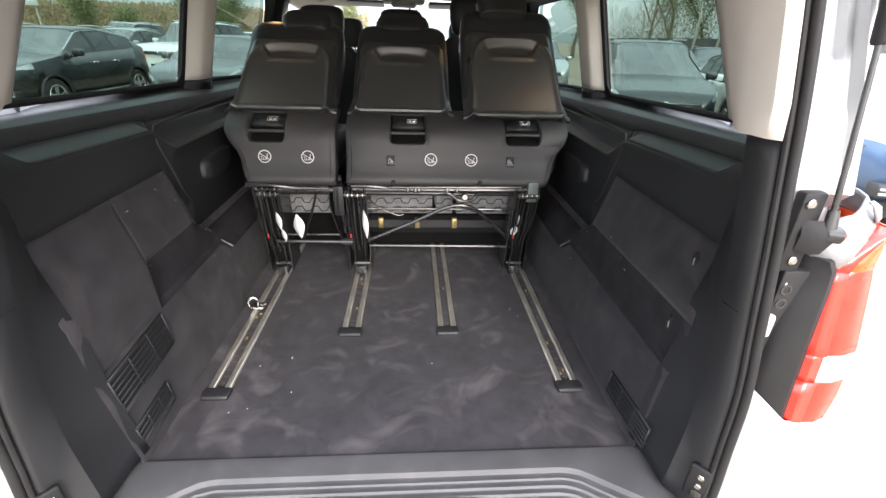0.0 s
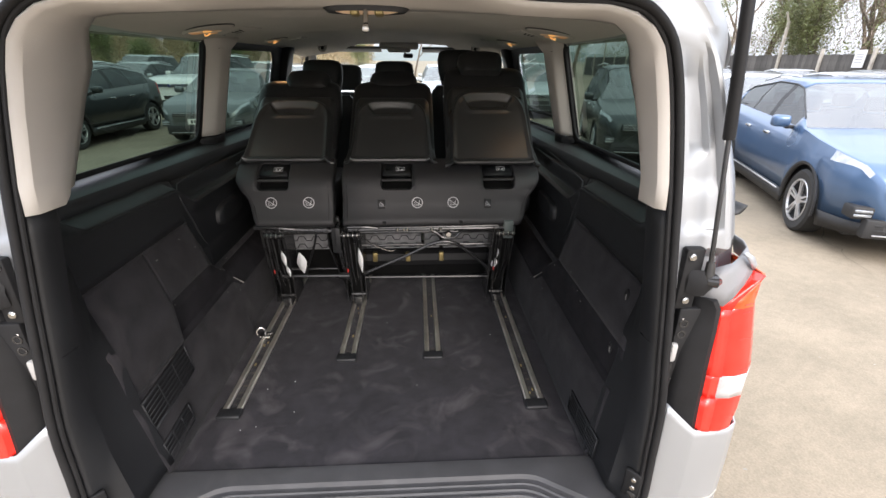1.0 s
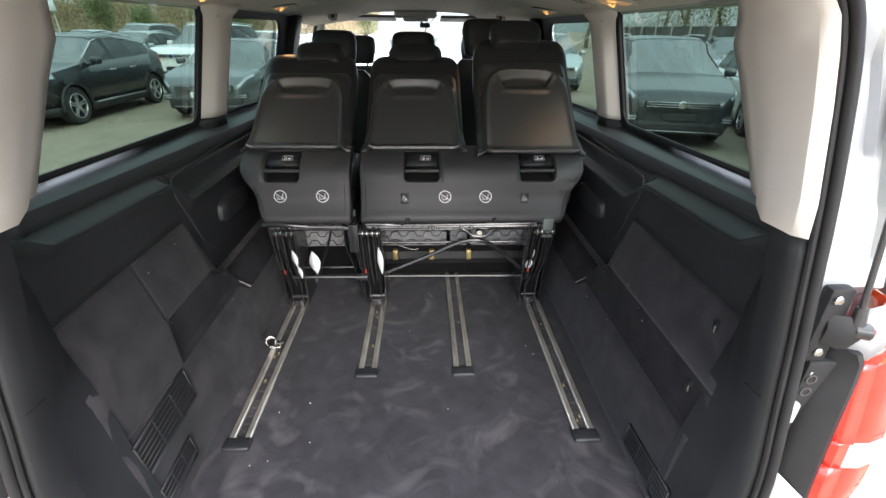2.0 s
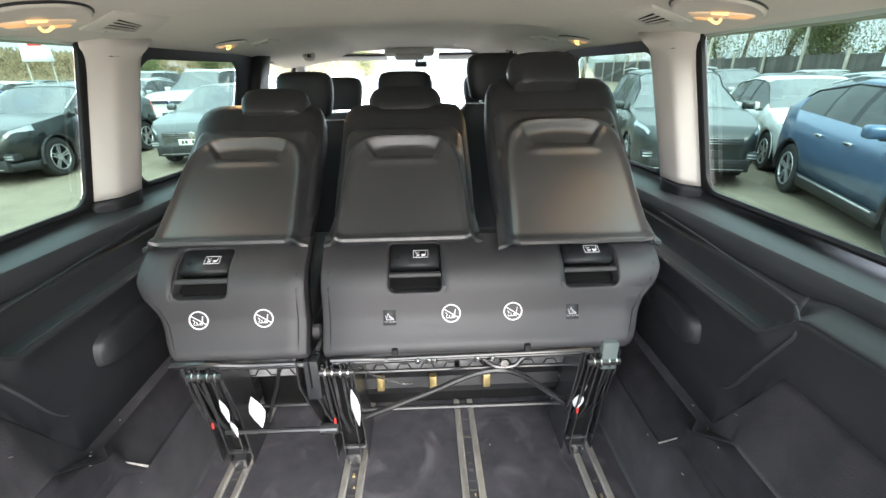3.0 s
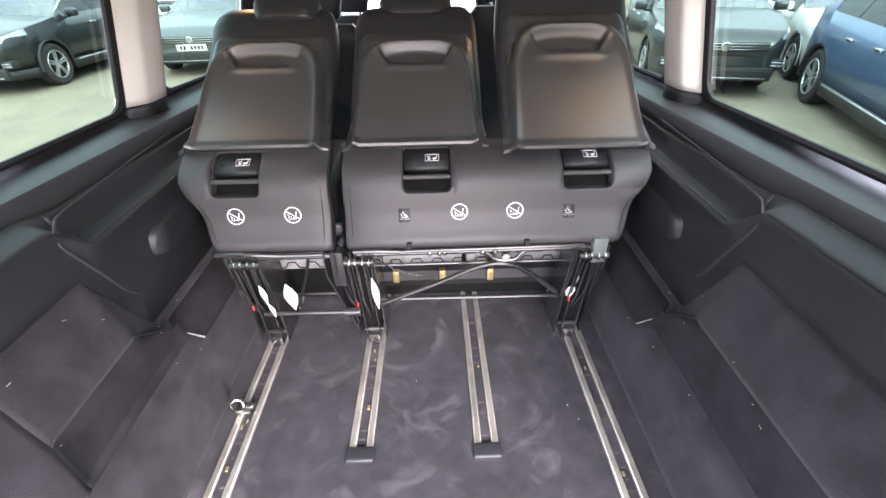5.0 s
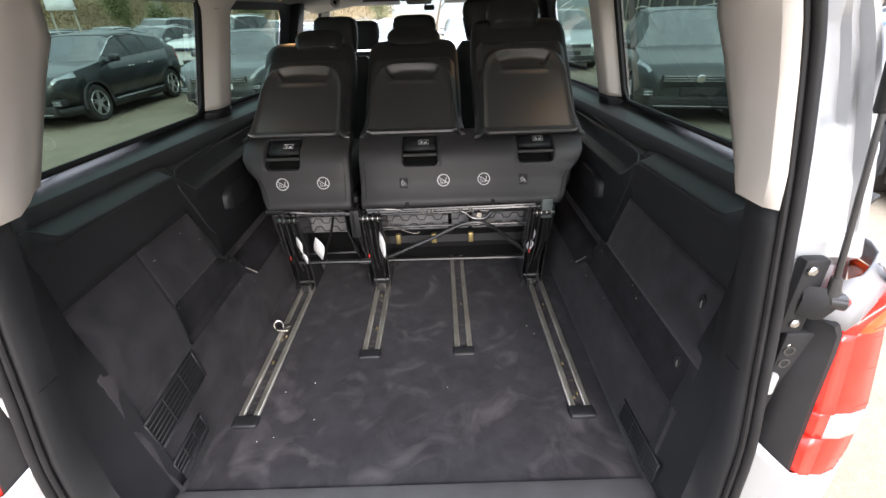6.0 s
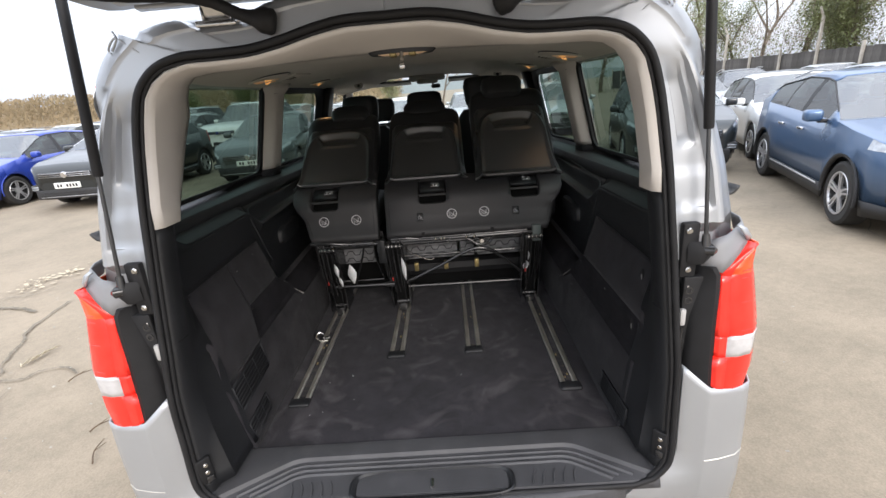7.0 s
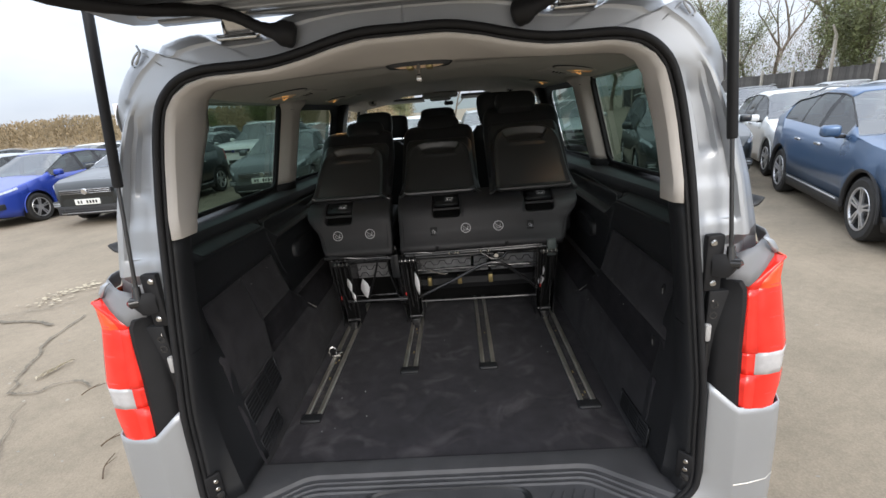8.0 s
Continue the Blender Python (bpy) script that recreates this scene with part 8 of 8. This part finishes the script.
def tree(x, y, h, spread, ivy, twigs, seed, label):
    """A tapered trunk with forking limbs and fine twigs, clothed in ivy clumps where given."""
    rg = random.Random(seed)
    root = thing("tree", label, "tree", "trees beyond the car park", at=pose(x, y, 0))
    bm, tw, lf = bmesh.new(), bmesh.new(), bmesh.new()

    def leaf(p, s):
        a, b = Vector((rg.gauss(0, 1), rg.gauss(0, 1), rg.gauss(0, 1))).normalized(), Vector((rg.gauss(0, 1), rg.gauss(0, 1), rg.gauss(0, 0.6)))
        b = (b - a * b.dot(a)).normalized()
        lf.faces.new([lf.verts.new(p + a * s * u + b * s * w) for u, w in ((-1, 0), (0, -0.7), (1.1, 0), (0, 0.7))])

    def limb(p, d, length, r, depth):
        pts = [p]
        dd = d.normalized()
        for k in range(5):
            dd = (dd + Vector((rg.gauss(0, 0.13), rg.gauss(0, 0.13), rg.gauss(0.03, 0.08)))).normalized()
            pts.append(pts[-1] + dd * length / 5)
        rad = [r * (1 - 0.5 * k / 5) for k in range(6)]
        sweep(bm if depth < 3 else tw, pts, rad, 6 if depth < 2 else 4, caps=False)
        if ivy and depth < 3:
            for q, rr in zip(pts, rad):
                for _ in range(int(ivy * (3.2 if depth else 4.5))):
                    off = Vector((rg.gauss(0, 1), rg.gauss(0, 1), rg.gauss(0, 1)))
                    leaf(q + off * (0.26 + rr) * (1.5 if depth else 0.8), rg.uniform(0.03, 0.07))
        if depth < twigs:
            for k in range(rg.choice((2, 3, 3)) + (1 if depth == 0 else 0)):
                at = pts[rg.choice((2, 3, 4, 5, 5))]
                side = Vector((rg.gauss(0, 1), rg.gauss(0, 1), rg.uniform(0.1, 0.9))).normalized()
                limb(at, dd * 0.6 + side * spread, length * rg.uniform(0.5, 0.75), r * 0.5, depth + 1)

    limb(Vector((0, 0, -0.1)), Vector((rg.uniform(-0.08, 0.08), rg.uniform(-0.08, 0.08), 1)), h * 0.55, h * 0.020, 0)
    part("trunk", bm, M_BARK, root, "grey-brown bark")
    if len(tw.verts):
        tagged(part("twig_crown", tw, M_TWIG, root, "fine bare twigs"), kind="stuff")
    else:
        tw.free()
    if len(lf.verts):
        tagged(part("crown", lf, M_IVY, root, "dark ivy and evergreen leaves", smooth=False), kind="stuff")
    else:
        lf.free()


trg = random.Random(11)
for k, (x, y, h, ivy, kind_) in enumerate(((24.5, 12, 9, 40, 1), (25.5, 17.5, 10, 0, 0), (24.8, 21, 8.5, 46, 1), (26, 25, 11, 36, 1), (25, 30, 10, 0, 0), (26, 35, 12, 34, 1), (27.5, 41, 11, 0, 0), (26, 48, 12, 40, 1), (28.5, 57, 12, 0, 0), (29.5, 14.5, 12, 24, 1), (30.5, 22, 12, 30, 1), (31, 32, 13, 20, 1), (24.3, 26.8, 7, 44, 1), (24.3, 38, 7.5, 44, 1), (25.0, 28.6, 7, 34, 1), (28.2, 27.4, 11, 0, 0), (27.4, 20.4, 10, 0, 0), (27.8, 33.5, 11, 0, 0))):
    tree(x, y, h, 0.75, ivy, 4 if kind_ == 0 else 3, 100 + k, "bare winter tree with pale twigs beyond the fence" if not ivy else "ivy-covered tree beyond the fence")
for k, (x, y, h, ivy) in enumerate(((-16, 44, 4.2, 44), (-20, 46, 4.5, 40), (-25, 45, 4.2, 44), (-29.5, 47, 4.5, 40), (-11, 46, 5, 0), (-5.5, 48, 5, 30), (0, 47, 6, 0), (6, 49, 8, 30), (12, 50, 10, 0), (17.5, 51, 11, 30))):
    tree(x, y, h, 0.8, ivy, 4 if not ivy else 3, 300 + k, "bushy evergreen tree behind the parked cars" if ivy else "bare winter tree behind the parked cars")

# tangle of bare twigs, brambles and climbing leaves behind the fence
tg = random.Random(77)
bm, lf = bmesh.new(), bmesh.new()
for k in range(15000):
    u = tg.random()
    x, y = 23.2 + 7.5 * tg.random() ** 1.4, 8 + 52 * u
    top = 3.2 + 3.4 * (0.5 + 0.5 * noise.noise((y * 0.22, x * 0.1, 7))) + 0.10 * (x - 23)
    z = top * tg.random() ** 0.8
    d = Vector((tg.gauss(0, 0.45), tg.gauss(0, 0.45), 1.0 if tg.random() < 0.7 else tg.gauss(0, 0.5))).normalized() * tg.uniform(0.25, 1.1)
    w = tg.uniform(0.006, 0.018)
    side = Vector((tg.gauss(0, 1), tg.gauss(0, 1), 0)).normalized() * w
    c = Vector((x, y, z))
    bm.faces.new([bm.verts.new(q) for q in (c - side, c + side, c + d * 0.6 + side * 0.6, c + d)])
for k in range(6000):
    y = 8 + 52 * tg.random()
    x = 23.0 + 3.5 * tg.random() ** 1.5
    top = 2.6 + 2.6 * max(0.0, noise.noise((y * 0.35, 3.1, 2)) + 0.35)
    c = Vector((x, y, 1.4 + (top - 1.4) * tg.random()))
    a, b = Vector((tg.gauss(0, 1), tg.gauss(0, 1), tg.gauss(0, 1))).normalized(), Vector((tg.gauss(0, 1), tg.gauss(0, 1), tg.gauss(0, 0.6)))
    b = (b - a * b.dot(a)).normalized()
    r = tg.uniform(0.04, 0.09)
    lf.faces.new([lf.verts.new(c + a * r * m + b * r * n) for m, n in ((-1, 0), (0, -0.7), (1.1, 0), (0, 0.7))])
tagged(part("thicket", bm, M_TWIG, smooth=False), "tangle of bare brown twigs behind the fence", "thicket", kind="stuff")
tagged(part("bramble", lf, M_IVY, smooth=False), "green climbing leaves over the fence", "bramble", kind="stuff")

ban = thing("banner_board", "white banner board with red print on two posts beyond the cars", "sign", at=pose(-12.22, 16.1, 0, 0, 0, 38))
bm = bmesh.new()
loft(bm, [[(x * k, y, z) for x in (-0.36, -0.12, 0.12, 0.36)] for k, y, z in ((1.12, -0.10, 2.10), (1.05, -0.03, 2.35), (1.0, 0.0, 2.60), (0.96, 0.0, 2.86))])
part("panel", bm, M_WHITE, ban, solid=0.02)
for x0, x1, z in ((-0.24, 0.22, 2.70), (-0.16, 0.18, 2.56)):
    bm = bmesh.new()
    box(bm, (x0, -0.016, z), (x1, -0.010, z + 0.07), 0.002, 1)
    part("bar", bm, M_REDDOT, ban, "red print")
for x in (-0.31, 0.31):
    bm = bmesh.new()
    box(bm, (x - 0.025, 0.03, 0), (x + 0.025, 0.07, 2.84), 0.008, 1)
    part("post", bm, M_POST, ban)

# brown woodland belt far to the left, and the ridge behind it
bm = bmesh.new()
wr = random.Random(21)
for k in range(52000):
    u = wr.random()
    bx, by = -230 + 215 * u, 95 + 75 * u + wr.uniform(-9, 9)
    hh = 6.0 + 3.6 * (0.5 + 0.5 * noise.noise((bx * 0.04, by * 0.03, 1))) + 1.5 * noise.noise((bx * 0.2, 0, 4))
    z = hh * wr.random() ** 0.6
    s = wr.uniform(0.10, 0.30)
    t = wr.random() * 3.14
    a = Vector((math.cos(t), math.sin(t), wr.uniform(-0.3, 0.3)))
    b = Vector((wr.uniform(-0.4, 0.4), wr.uniform(-0.4, 0.4), 1.3))
    c = Vector((bx, by, z))
    bm.faces.new([bm.verts.new(c + a * s * u1 + b * s * v1) for u1, v1 in ((-1, -0.5), (0.2, -1), (1, 0.3), (-0.2, 1))])
def wood_height(px):
    return 5.2 + 3.0 * (0.5 + 0.5 * noise.noise((px * 0.04, 3.0, 1)))


mound = []
for j in range(7):
    mound.append([(-230 + 215 * u / 120 - 2 * j, 92 + 75 * u / 120 + 2.4 * j, wood_height(-230 + 215 * u / 120) * math.sin(math.pi * (0.02 + 0.48 * j / 6)) + 0.7 * noise.noise((u * 0.9, j * 1.3, 2))) for u in range(121)])
loft(bm, mound)
tagged(part("far_woodland", bm, M_WOOD, smooth=False), "brown leafless woodland in the distance", "woodland", kind="stuff")
bm = bmesh.new()
rows = [[], [], []]
for k in range(41):
    x = -1100 + 40 * k
    top = 26 + 12 * noise.noise((x * 0.004, 0, 3)) + 3 * noise.noise((x * 0.03, 0, 5)) - 16 * ease(-300, 400, x)
    rows[0].append((x, 640, -2))
    rows[1].append((x, 660, top * 0.7))
    rows[2].append((x, 700, top))
loft(bm, rows)
tagged(part("backdrop", bm, M_HILL), "hazy blue-green hill ridge on the horizon", "hill", kind="structure")
